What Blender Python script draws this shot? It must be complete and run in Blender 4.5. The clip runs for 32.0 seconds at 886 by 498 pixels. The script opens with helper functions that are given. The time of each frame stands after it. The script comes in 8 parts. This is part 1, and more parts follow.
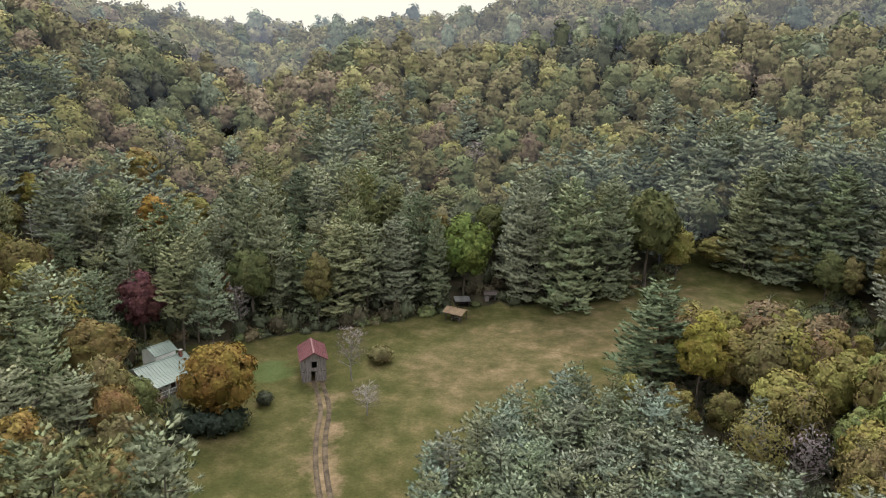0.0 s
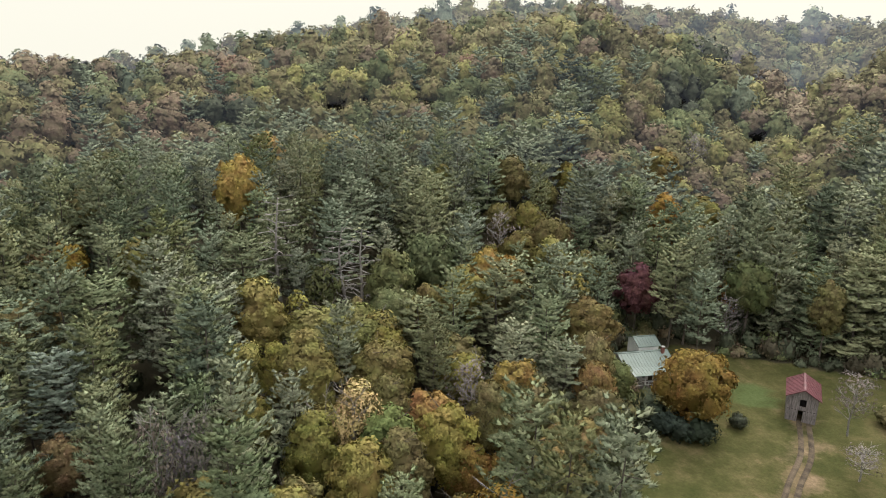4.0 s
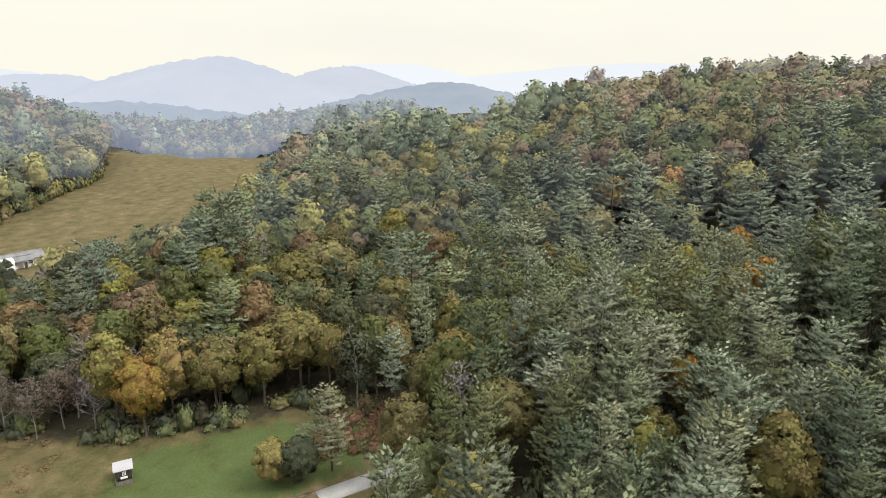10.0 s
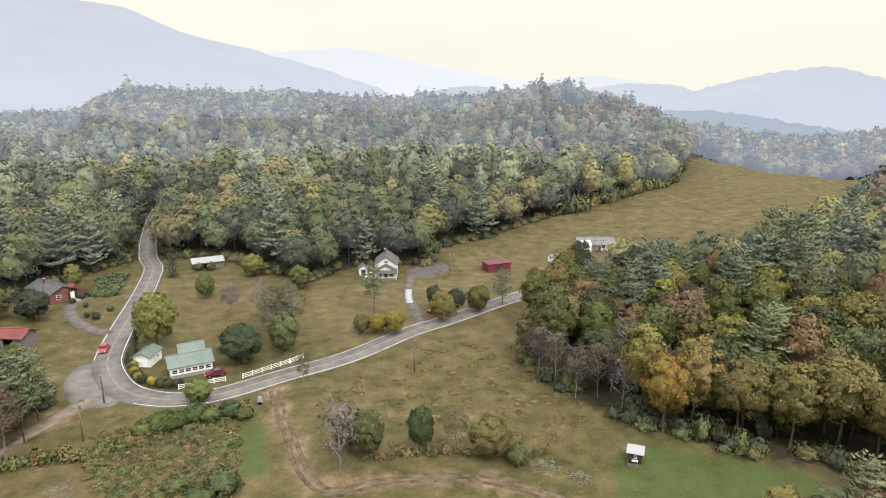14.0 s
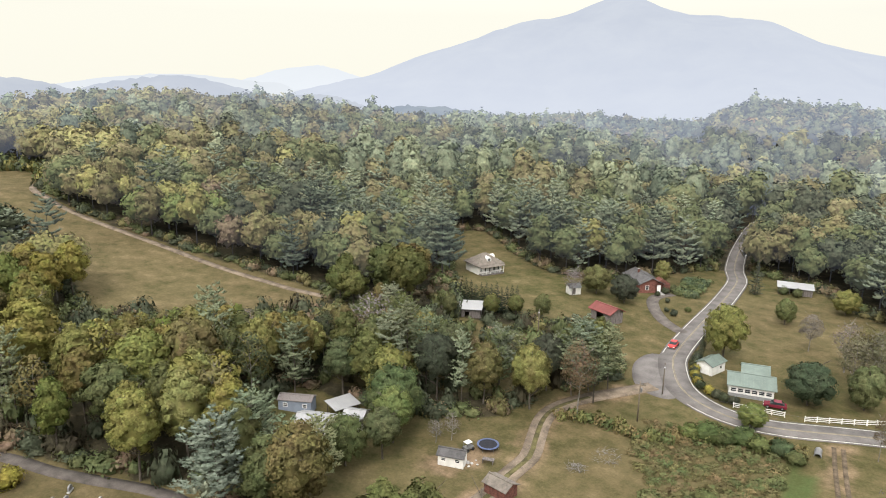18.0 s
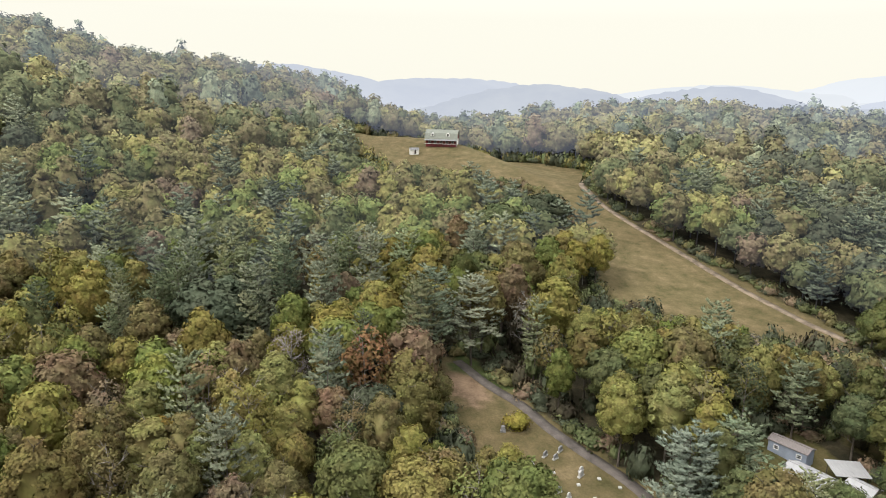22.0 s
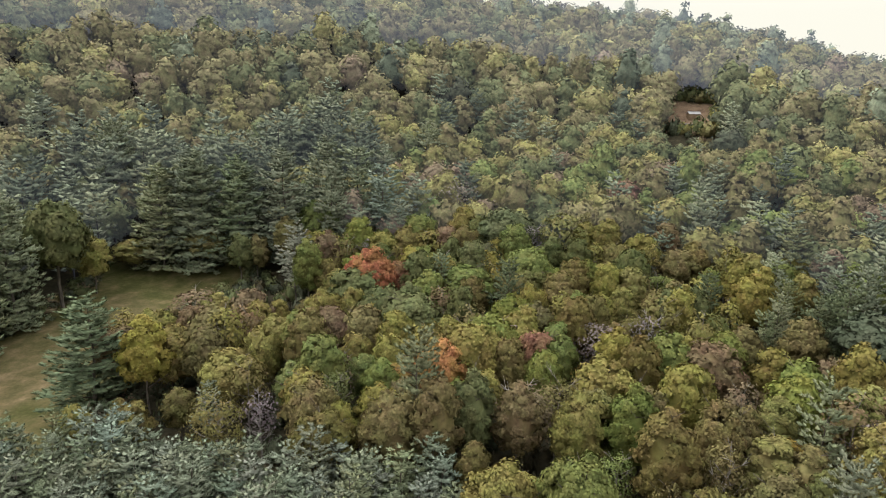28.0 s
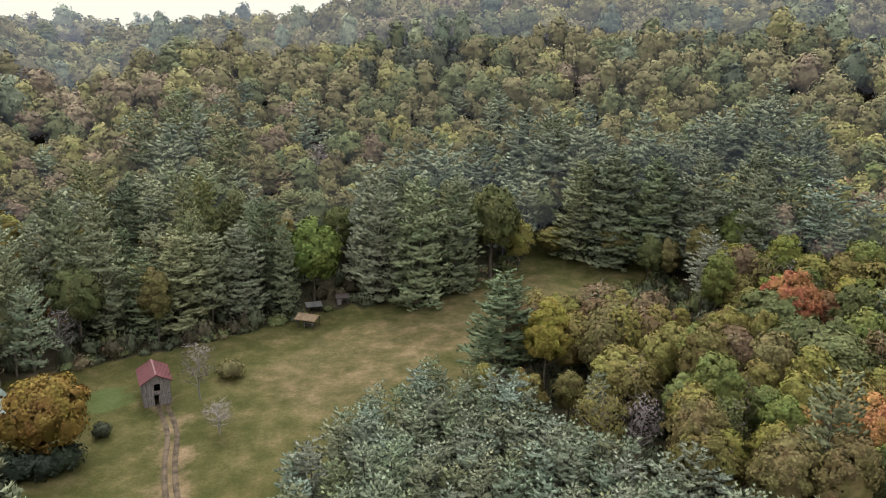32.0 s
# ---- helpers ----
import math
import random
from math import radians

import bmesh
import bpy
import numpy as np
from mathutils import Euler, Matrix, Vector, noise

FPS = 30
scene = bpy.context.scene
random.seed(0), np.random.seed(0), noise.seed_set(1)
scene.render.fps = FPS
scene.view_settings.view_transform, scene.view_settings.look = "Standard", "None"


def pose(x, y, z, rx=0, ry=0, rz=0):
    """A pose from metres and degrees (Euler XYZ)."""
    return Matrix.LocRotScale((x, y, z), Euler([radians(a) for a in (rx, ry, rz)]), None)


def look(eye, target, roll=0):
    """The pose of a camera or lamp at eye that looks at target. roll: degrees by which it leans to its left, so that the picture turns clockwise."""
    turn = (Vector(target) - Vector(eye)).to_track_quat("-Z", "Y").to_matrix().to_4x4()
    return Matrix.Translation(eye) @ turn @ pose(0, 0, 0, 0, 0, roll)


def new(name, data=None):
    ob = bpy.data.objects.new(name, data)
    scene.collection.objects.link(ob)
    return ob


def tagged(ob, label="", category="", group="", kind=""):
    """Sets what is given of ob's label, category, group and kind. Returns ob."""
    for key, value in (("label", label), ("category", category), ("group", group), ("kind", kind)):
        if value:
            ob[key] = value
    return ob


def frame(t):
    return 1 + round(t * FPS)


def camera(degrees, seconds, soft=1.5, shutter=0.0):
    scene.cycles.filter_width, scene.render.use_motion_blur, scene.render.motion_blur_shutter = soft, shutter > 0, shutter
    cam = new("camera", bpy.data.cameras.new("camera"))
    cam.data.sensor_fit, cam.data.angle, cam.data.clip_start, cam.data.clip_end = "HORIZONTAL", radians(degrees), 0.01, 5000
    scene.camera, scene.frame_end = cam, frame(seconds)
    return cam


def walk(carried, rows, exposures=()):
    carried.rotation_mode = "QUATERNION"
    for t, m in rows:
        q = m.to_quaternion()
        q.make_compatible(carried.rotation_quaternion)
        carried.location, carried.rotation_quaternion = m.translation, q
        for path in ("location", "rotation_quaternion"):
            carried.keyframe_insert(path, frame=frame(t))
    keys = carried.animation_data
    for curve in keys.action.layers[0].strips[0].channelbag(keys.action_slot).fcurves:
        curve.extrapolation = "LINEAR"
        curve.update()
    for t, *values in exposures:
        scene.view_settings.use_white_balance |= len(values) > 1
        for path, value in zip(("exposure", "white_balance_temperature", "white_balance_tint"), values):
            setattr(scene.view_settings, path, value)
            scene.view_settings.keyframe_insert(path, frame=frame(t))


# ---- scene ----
EYE_Z = 62.0
cam = camera(67.5, 32.0, soft=1.0)

# seconds, yaw, pitch, roll of a drone that hovers and turns to its left
TURN = [
    (0, 0.40, -15.51, -1.60), (0.5, 4.98, -15.65, -1.52), (1, 9.64, -15.76, -1.50),
    (1.5, 14.53, -15.85, -1.50), (2, 19.49, -15.95, -1.37), (2.5, 24.76, -16.03, -1.22),
    (3, 30.53, -16.09, -1.06), (3.5, 36.75, -16.15, -0.89), (5.5, 62.46, -16.32, -0.57),
    (6, 68.48, -16.32, -0.44), (6.5, 74.47, -16.30, -0.26), (7, 80.51, -16.27, -0.13),
    (7.5, 86.35, -16.24, 0.01), (8, 92.47, -16.15, 0.09), (8.5, 98.25, -16.07, 0.20),
    (9, 104.03, -15.95, 0.27), (9.5, 109.81, -15.83, 0.32), (10, 115.65, -15.74, 0.39),
    (10.5, 121.45, -15.57, 0.37), (11, 127.25, -15.45, 0.45), (11.5, 133.30, -15.31, 0.43),
    (12, 139.31, -15.16, 0.41), (12.5, 145.28, -15.00, 0.34), (13, 150.78, -14.86, 0.37),
    (13.5, 156.72, -14.72, 0.37), (14, 162.70, -14.56, 0.29), (14.5, 168.63, -14.43, 0.25),
    (16.5, 193.94, -13.91, -0.07), (17, 200.05, -13.80, -0.17), (17.5, 206.21, -13.68, -0.46),
    (18, 212.15, -13.60, -0.60), (18.5, 218.07, -13.55, -0.79), (19, 223.90, -13.48, -0.84),
    (19.5, 229.54, -13.45, -0.91), (20, 235.03, -13.45, -0.99), (20.5, 240.40, -13.43, -1.10),
    (21, 245.60, -13.41, -1.22), (21.5, 250.82, -13.40, -1.21), (22, 256.03, -13.41, -1.24),
    (22.5, 261.26, -13.45, -1.29), (23, 266.33, -13.49, -1.32), (23.5, 270.92, -13.51, -1.30),
    (24, 275.46, -13.58, -1.30), (24.5, 280.03, -13.62, -1.38), (25, 284.59, -13.66, -1.36),
    (25.5, 289.20, -13.75, -1.43), (27.5, 307.14, -14.06, -1.61), (28, 311.50, -14.15, -1.64),
    (28.5, 315.94, -14.25, -1.61), (29, 320.43, -14.36, -1.58), (29.5, 324.94, -14.49, -1.56),
    (30, 329.31, -14.62, -1.54), (30.5, 333.68, -14.73, -1.57), (31, 338.13, -14.80, -1.58),
    (31.5, 342.56, -14.92, -1.59), (32, 346.95, -15.05, -1.55),
]
walk(cam, [(t, pose(0, 0, EYE_Z, 90 + p, r, a)) for t, a, p, r in TURN], [(0.0, 0.20), (32.0, 0.20)])

# ---------------------------------------------------------------- light
SUN_EL, SUN_AZ = 50.0, 12.0
world = bpy.data.worlds.new("overcast_sky")
scene.world = world
world.use_nodes = True
wn, wl = world.node_tree.nodes, world.node_tree.links
wn.clear()
sky = wn.new("ShaderNodeTexSky")
sky.sky_type, sky.sun_disc = "NISHITA", False
sky.sun_elevation, sky.sun_rotation = radians(SUN_EL), radians(-SUN_AZ)
sky.air_density, sky.dust_density = 1.0, 4.0
sky_gain = wn.new("ShaderNodeMix")
sky_gain.data_type, sky_gain.blend_type = "RGBA", "MULTIPLY"
sky_gain.inputs[0].default_value = 1.0
sky_gain.inputs[7].default_value = (0.10, 0.10, 0.10, 1)
wl.new(sky.outputs[0], sky_gain.inputs[6])
coords = wn.new("ShaderNodeTexCoord")
cloud = wn.new("ShaderNodeTexNoise")
cloud.inputs["Scale"].default_value, cloud.inputs["Detail"].default_value = 1.6, 5.0
stretch = wn.new("ShaderNodeMapping")
stretch.inputs["Scale"].default_value = (1, 1, 4)
wl.new(coords.outputs["Generated"], stretch.inputs[0])
wl.new(stretch.outputs[0], cloud.inputs["Vector"])
ramp = wn.new("ShaderNodeValToRGB")
ramp.color_ramp.elements[0].position, ramp.color_ramp.elements[0].color = 0.30, (0.925, 0.905, 0.812, 1)
ramp.color_ramp.elements[1].position, ramp.color_ramp.elements[1].color = 0.46, (0.965, 0.942, 0.825, 1)
wl.new(cloud.outputs["Fac"], ramp.inputs[0])
# an overcast sky is three times as bright overhead as at the horizon, and whiter
sep = wn.new("ShaderNodeSeparateXYZ")
wl.new(coords.outputs["Generated"], sep.inputs[0])
rise = wn.new("ShaderNodeMapRange")
rise.inputs["From Min"].default_value, rise.inputs["From Max"].default_value = 0.10, 1.0
wl.new(sep.outputs[2], rise.inputs[0])
dome = wn.new("ShaderNodeMix")
dome.data_type = "RGBA"
dome.inputs[7].default_value = (2.4, 2.42, 2.42, 1)
wl.new(rise.outputs[0], dome.inputs[0])
wl.new(ramp.outputs[0], dome.inputs[6])
veil = wn.new("ShaderNodeMix")
veil.data_type = "RGBA"
veil.inputs[0].default_value = 0.93
wl.new(sky_gain.outputs[2], veil.inputs[6])
wl.new(dome.outputs[2], veil.inputs[7])
back = wn.new("ShaderNodeBackground")
back.inputs[1].default_value = 0.95
wl.new(veil.outputs[2], back.inputs[0])
wout = wn.new("ShaderNodeOutputWorld")
wl.new(back.outputs[0], wout.inputs[0])

sun = new("sun", bpy.data.lights.new("sun", "SUN"))
sun.data.energy, sun.data.angle, sun.data.color = 2.5, radians(28), (1.0, 0.95, 0.86)
_d = Vector((-math.sin(radians(SUN_AZ)) * math.cos(radians(SUN_EL)), math.cos(radians(SUN_AZ)) * math.cos(radians(SUN_EL)), math.sin(radians(SUN_EL))))
sun.matrix_world = look(_d * 500, (0, 0, 0))


# ---------------------------------------------------------------- materials
def mat(name, color, rough=0.85, metal=0.0, vary=0.25, scale=1.5, fine=14.0, bump=0.0, tint=None, streak=None):
    """A surface with stains at two scales and a little relief."""
    m = bpy.data.materials.new(name)
    m.use_nodes = True
    n, l = m.node_tree.nodes, m.node_tree.links
    b = n["Principled BSDF"]
    b.inputs["Roughness"].default_value, b.inputs["Metallic"].default_value = rough, metal
    b.inputs["Specular IOR Level"].default_value = 0.3
    co = n.new("ShaderNodeTexCoord")
    mp = n.new("ShaderNodeMapping")
    mp.inputs["Scale"].default_value = streak or (1, 1, 1)
    l.new(co.outputs["Object"], mp.inputs[0])
    a = n.new("ShaderNodeTexNoise")
    a.inputs["Scale"].default_value, a.inputs["Detail"].default_value = scale, 6
    c = n.new("ShaderNodeTexNoise")
    c.inputs["Scale"].default_value, c.inputs["Detail"].default_value = fine, 3
    l.new(mp.outputs[0], a.inputs["Vector"])
    l.new(mp.outputs[0], c.inputs["Vector"])
    r = n.new("ShaderNodeValToRGB")
    lo = tint or [v * (1 - vary * 1.6) for v in color]
    r.color_ramp.elements[0].position, r.color_ramp.elements[0].color = 0.32, (*lo, 1)
    r.color_ramp.elements[1].position, r.color_ramp.elements[1].color = 0.62, (*color, 1)
    l.new(a.outputs["Fac"], r.inputs[0])
    mx = n.new("ShaderNodeMix")
    mx.data_type, mx.blend_type = "RGBA", "OVERLAY"
    mx.inputs[0].default_value = min(1, vary * 1.6)
    l.new(r.outputs[0], mx.inputs[6])
    l.new(c.outputs["Fac"], mx.inputs[7])
    rnd = n.new("ShaderNodeObjectInfo")
    mr = n.new("ShaderNodeMapRange")
    mr.inputs["To Min"].default_value, mr.inputs["To Max"].default_value = 1 - vary * 0.5, 1 + vary * 0.4
    l.new(rnd.outputs["Random"], mr.inputs[0])
    hv = n.new("ShaderNodeHueSaturation")
    l.new(mr.outputs[0], hv.inputs["Value"])
    l.new(mx.outputs[2], hv.inputs["Color"])
    l.new(hv.outputs[0], b.inputs["Base Color"])
    if bump:
        bp = n.new("ShaderNodeBump")
        bp.inputs["Strength"].default_value, bp.inputs["Distance"].default_value = bump, 0.05
        l.new(c.outputs["Fac"], bp.inputs["Height"])
        l.new(bp.outputs[0], b.inputs["Normal"])
    return m


def leaf_mat(name, source, rough=0.6, through_light=0.08):
    """Foliage: the tree's own colour, varied leaf by leaf; a little light passes through."""
    m = bpy.data.materials.new(name)
    m.use_nodes = True
    n, l = m.node_tree.nodes, m.node_tree.links
    n.clear()
    out = n.new("ShaderNodeOutputMaterial")
    if source == "object":
        info = n.new("ShaderNodeObjectInfo")
        col = info.outputs["Color"]
    else:
        at = n.new("ShaderNodeAttribute")
        at.attribute_name = source
        col = at.outputs["Color"]
    geo = n.new("ShaderNodeNewGeometry")
    mr = n.new("ShaderNodeMapRange")
    mr.inputs["To Min"].default_value, mr.inputs["To Max"].default_value = (0.73, 1.27) if source == "object" else (0.86, 1.14)
    l.new(geo.outputs["Random Per Island"], mr.inputs[0])
    hs = n.new("ShaderNodeHueSaturation")
    co = n.new("ShaderNodeTexCoord")
    mot = n.new("ShaderNodeTexNoise")
    mot.inputs["Scale"].default_value, mot.inputs["Detail"].default_value = 1.1, 3
    l.new(co.outputs["Object"], mot.inputs["Vector"])
    mv = n.new("ShaderNodeMapRange")
    mv.inputs["From Min"].default_value, mv.inputs["From Max"].default_value = 0.3, 0.7
    mv.inputs["To Min"].default_value, mv.inputs["To Max"].default_value = 0.72, 1.24
    l.new(mot.outputs["Fac"], mv.inputs[0])
    vv = n.new("ShaderNodeMath")
    vv.operation = "MULTIPLY"
    l.new(mr.outputs[0], vv.inputs[0])
    l.new(mv.outputs[0], vv.inputs[1])
    l.new(vv.outputs[0], hs.inputs["Value"])
    nz = n.new("ShaderNodeTexNoise")
    nz.inputs["Scale"].default_value, nz.inputs["Detail"].default_value = 0.35, 2
    l.new(co.outputs["Object"], nz.inputs["Vector"])
    mh = n.new("ShaderNodeMapRange")
    mh.inputs["From Min"].default_value, mh.inputs["From Max"].default_value = 0.3, 0.7
    mh.inputs["To Min"].default_value, mh.inputs["To Max"].default_value = 0.475, 0.525
    l.new(nz.outputs["Fac"], mh.inputs[0])
    l.new(mh.outputs[0], hs.inputs["Hue"])
    l.new(col, hs.inputs["Color"])
    d = n.new("ShaderNodeBsdfDiffuse")
    t = n.new("ShaderNodeBsdfTranslucent")
    g = n.new("ShaderNodeBsdfGlossy")
    g.inputs["Roughness"].default_value = rough
    g.inputs["Color"].default_value = (0.6, 0.62, 0.65, 1)
    l.new(hs.outputs[0], d.inputs[0])
    l.new(hs.outputs[0], t.inputs[0])
    mix = n.new("ShaderNodeMixShader")
    mix.inputs[0].default_value = through_light
    l.new(d.outputs[0], mix.inputs[1])
    l.new(t.outputs[0], mix.inputs[2])
    gl = n.new("ShaderNodeMixShader")
    gl.inputs[0].default_value = 0.010
    l.new(mix.outputs[0], gl.inputs[1])
    l.new(g.outputs[0], gl.inputs[2])
    l.new(gl.outputs[0], out.inputs[0])
    return m


M_LEAF = leaf_mat("leaves", "object")
M_WOODS = leaf_mat("woods_leaves", "tint")
M_BARK = mat("bark", (0.13, 0.11, 0.09), 0.95, vary=0.4, scale=1.0, fine=6, bump=0.4, streak=(3, 3, 0.6))
M_GREYBARK = mat("grey_bark", (0.25, 0.225, 0.20), 0.95, vary=0.3, scale=1.0, fine=6, streak=(3, 3, 0.6))
M_PALE = mat("pale_bark", (0.27, 0.25, 0.235), 0.95, vary=0.3, scale=1.0, fine=6, streak=(3, 3, 0.6))

# ---------------------------------------------------------------- the lie of the land
# bearing (degrees left of north): foot distance, height; slope distance, height; crest distance, height
HILLS_N = [
    (-95, 170, 6, 380, 36, 580, 47), (-87, 168, 5, 340, 36, 520, 60), (-80, 165, 4, 300, 35, 460, 61), (-71, 165, 4, 330, 50, 480, 83),
    (-54, 150, 4, 260, 25, 490, 96), (-38, 160, 5, 260, 28, 480, 107), (-20, 195, 6, 280, 30, 440, 92),
    (-9, 163, 3, 265, 22, 440, 88), (0, 162, 2, 260, 19, 430, 70), (15, 150, 2, 250, 20, 480, 65),
    (25, 135, 3, 240, 22, 450, 69), (36, 110, 3, 220, 26, 420, 71),
]
HILLS_W = [
    (50, 70, 3, 195, 26, 400, 60), (68, 60, 3, 200, 25, 380, 36), (80, 60, 3, 170, 13, 350, 39),
    (90, 70, 2, 150, 8, 330, 40), (103, 90, 1, 200, 8, 320, 33), (112, 110, 1, 220, 5, 330, 15),
    (120, 110, 0, 230, 3, 330, 9), (130, 110, 0, 230, 0, 400, 5), (143, 190, 0, 300, 2, 430, 7),
]
HILLS_S = [
    (152, 215, 0, 300, 3, 650, 27), (163, 215, 0, 300, 6, 720, 18), (175, 230, 0, 300, 4, 800, 18),
    (187, 250, 0, 330, 4, 880, 22), (193, 230, 1, 320, 4, 400, 5), (199, 215, 2, 320, 6, 410, 11), (210, 230, 3, 330, 12, 430, 19),
    (218, 210, 3, 330, 14, 440, 24), (227, 185, 5, 260, 14, 450, 28), (240, 165, 6, 266, 18, 360, 26),
    (248, 165, 6, 300, 26, 400, 23), (256, 165, 6, 362, 37, 450, 18), (261.5, 168, 6, 374, 37, 480, 27),
]
_rows = sorted([((h[0] + 95) % 360 - 95, *h[1:]) for h in HILLS_N + HILLS_W + HILLS_S])
_rows.append((_rows[0][0] + 360, *_rows[0][1:]))
_tab = np.array(_rows, float)


def smooth(t):
    t = np.clip(t, 0, 1)
    return t * t * (3 - 2 * t)


def bumps(x, y):
    """Small unevenness of the ground."""
    return (np.sin(x * 0.031 + 1.3) * np.cos(y * 0.027 + 0.4) + 0.5 * np.sin(x * 0.083 - y * 0.061) * np.sin(y * 0.071 + 2.0))


# single knolls: bearing, distance, radius, height
KNOLLS = [(-121.5, 560, 110, 19), (-133.5, 700, 70, 24), (154, 640, 90, 6), (146.5, 560, 60, 4), (-176, 800, 150, 6), (-160, 900, 160, 20), (-145, 880, 140, 12), (152, 470, 70, -6)]


def dist_line(x, y, line):
    d = np.full(np.shape(x), 1e9)
    for (x0, y0), (x1, y1) in zip(line, line[1:]):
        vx, vy = x1 - x0, y1 - y0
        t = np.clip(((x - x0) * vx + (y - y0) * vy) / (vx * vx + vy * vy), 0, 1)
        d = np.minimum(d, np.hypot(x - x0 - t * vx, y - y0 - t * vy))
    return d


# spurs and hollows: bearing and distance along them, half width, height
FOLDS = [
    (((98, 105), (90, 120), (80, 134), (68, 146), (57, 156), (46, 170)), 22, 5),
    (((102, 165), (90, 180), (80, 196), (68, 213), (57, 226), (48, 236)), 26, -11),
    (((18, 215), (17, 300), (15, 400)), 27, -13),
    (((6, 225), (5, 300), (4, 340)), 24, 6),
    (((33, 200), (32, 280), (30, 380)), 30, 8),
    (((158, 440), (172, 470), (184, 480)), 85, -20),
    (((187, 440), (186, 540)), 45, -14),
]


def height(x, y):
    x, y = np.asarray(x, float), np.asarray(y, float)
    r = np.hypot(x, y)
    az = np.degrees(np.arctan2(-x, y))
    az = (az + 95) % 360 - 95
    col = [np.interp(az, _tab[:, 0], _tab[:, i]) for i in range(1, 7)]
    r1, z1, r2, z2, r3, z3 = col
    near = z1 * smooth((r - 25) / np.maximum(r1 - 25, 1))
    a = z1 + (z2 - z1) * np.clip((r - r1) / (r2 - r1), 0, 1) ** 1.25
    b = z2 + (z3 - z2) * np.sin(np.clip((r - r2) / (r3 - r2), 0, 1) * math.pi / 2) ** 1.1
    over = np.exp(-((az - 135) / 9) ** 2)
    beyond = z3 - (z3 + 12 + 18 * over) * smooth((r - r3 - 20 + 15 * over) / (520 - 330 * over))
    z = np.where(r < r1, near, np.where(r < r2, a, np.where(r < r3, b, beyond)))
    z = z + bumps(x, y) * (0.15 + 2.2 * smooth((r - r2) / 150)) * smooth((r - 60) / 150)
    for ka, kr, kw, kh in KNOLLS:
        kx, ky = at(ka, kr)
        z = z + kh * np.exp(-((x - kx) ** 2 + (y - ky) ** 2) / kw ** 2)
    for line, kw, kh in FOLDS:
        z = z + kh * np.exp(-(dist_line(x, y, [at(*q) for q in line]) / kw) ** 2)
    return z - 80 * smooth((r - 980) / 500)


def at(az, r):
    """Plan position at a bearing and distance from the hovering point."""
    return -math.sin(radians(az)) * r, math.cos(radians(az)) * r


def gz(x, y):
    return float(height(x, y))


def inside(x, y, poly):
    x, y = np.asarray(x), np.asarray(y)
    hit = np.zeros(x.shape, bool)
    n = len(poly)
    for i in range(n):
        (x0, y0), (x1, y1) = poly[i], poly[(i + 1) % n]
        if y0 == y1:
            continue
        c = ((y0 > y) != (y1 > y)) & (x < (x1 - x0) * (y - y0) / (y1 - y0) + x0)
        hit ^= c
    return hit


def polar(*rows):
    return [at(a, r) for a, r in rows]


# open ground
MEADOW = [(-10, 40), (-32, 62), (-39, 84), (-42, 100), (-60, 108), (-60, 126), (-38, 138), (-19, 146), (0, 157), (14, 163),
          (33, 158), (60, 176), (76, 194), (90, 182), (101, 166), (98, 156), (76, 148), (56, 134), (42, 116), (28, 103), (9, 90), (-1, 80), (-4, 66)]
VALLEY = [(-57, -127), (-59, -110), (-65, -94), (-78, -79), (-90, -72), (-92, -52), (-70, -42), (-30, -30), (10, -40), (34, -62), (66, -60),
          (88, -72), (92, -90), (64, -96), (52, -104), (50, -115), (44, -124), (38, -132), (40, -142), (48, -152), (60, -158), (78, -156),
          (98, -168), (108, -178), (122, -200), (140, -226), (126, -236), (104, -216), (84, -202), (66, -204), (50, -226), (40, -242),
          (22, -246), (4, -234), (-6, -216), (-20, -202), (-30, -212), (-48, -214), (-60, -206), (-68, -226), (-84, -232), (-96, -168), (-70, -150)]
EAST_FIELD = polar((163, 230), (160, 244), (154, 284), (150, 312), (144, 379), (142.5, 480), (139, 620), (128, 620), (126.5, 480), (127, 396), (131, 300), (138, 225), (147, 198), (157, 180))
FARM_FIELD = polar((-95, 368), (-98, 322), (-100, 298), (-104, 302), (-109.7, 287), (-113, 276), (-116.5, 236), (-117.5, 205), (-119, 180), (-128, 168), (-138, 172),
                   (-137.5, 190), (-129.5, 212), (-123, 240), (-118, 272), (-116.5, 300), (-117, 335), (-112, 362), (-104, 400), (-95, 400))
GRAVEYARD = [(133, -35.5), (131, -39), (117, -42), (107, -46.5), (99, -48), (91, -51), (78, -56), (66, -56), (50, -40), (52, -30), (66, -30), (80, -30), (91, -30.5), (103, -29.5), (114, -29.8), (123, -31), (130, -33)]
CUT = polar((-66.9, 313), (-66.8, 349), (-70.6, 349), (-70.6, 313))
GLADE = polar((149.3, 560), (149.5, 665), (153, 665), (153, 560))
OPEN = [MEADOW, VALLEY, EAST_FIELD, FARM_FIELD, GRAVEYARD, CUT, GLADE]
ROAD = [(-150, -196), (-110, -182), (-82, -171.4), (-66, -164.4), (-49, -156), (-38, -151.4), (-21, -141), (-6, -135.6), (6, -131), (13, -130.4), (20, -132.5),
        (26, -138), (30.3, -149), (31.4, -158), (31, -175), (29.8, -198), (29.2, -219), (29.6, -234), (33, -250), (35.5, -280), (36, -325), (30, -370)]
DIRT = [(31, -135), (40.3, -121.5), (44, -114), (44.5, -108), (42.6, -100), (41.2, -94.5), (41.8, -87.4), (42, -80), (46, -66), (52, -50)]
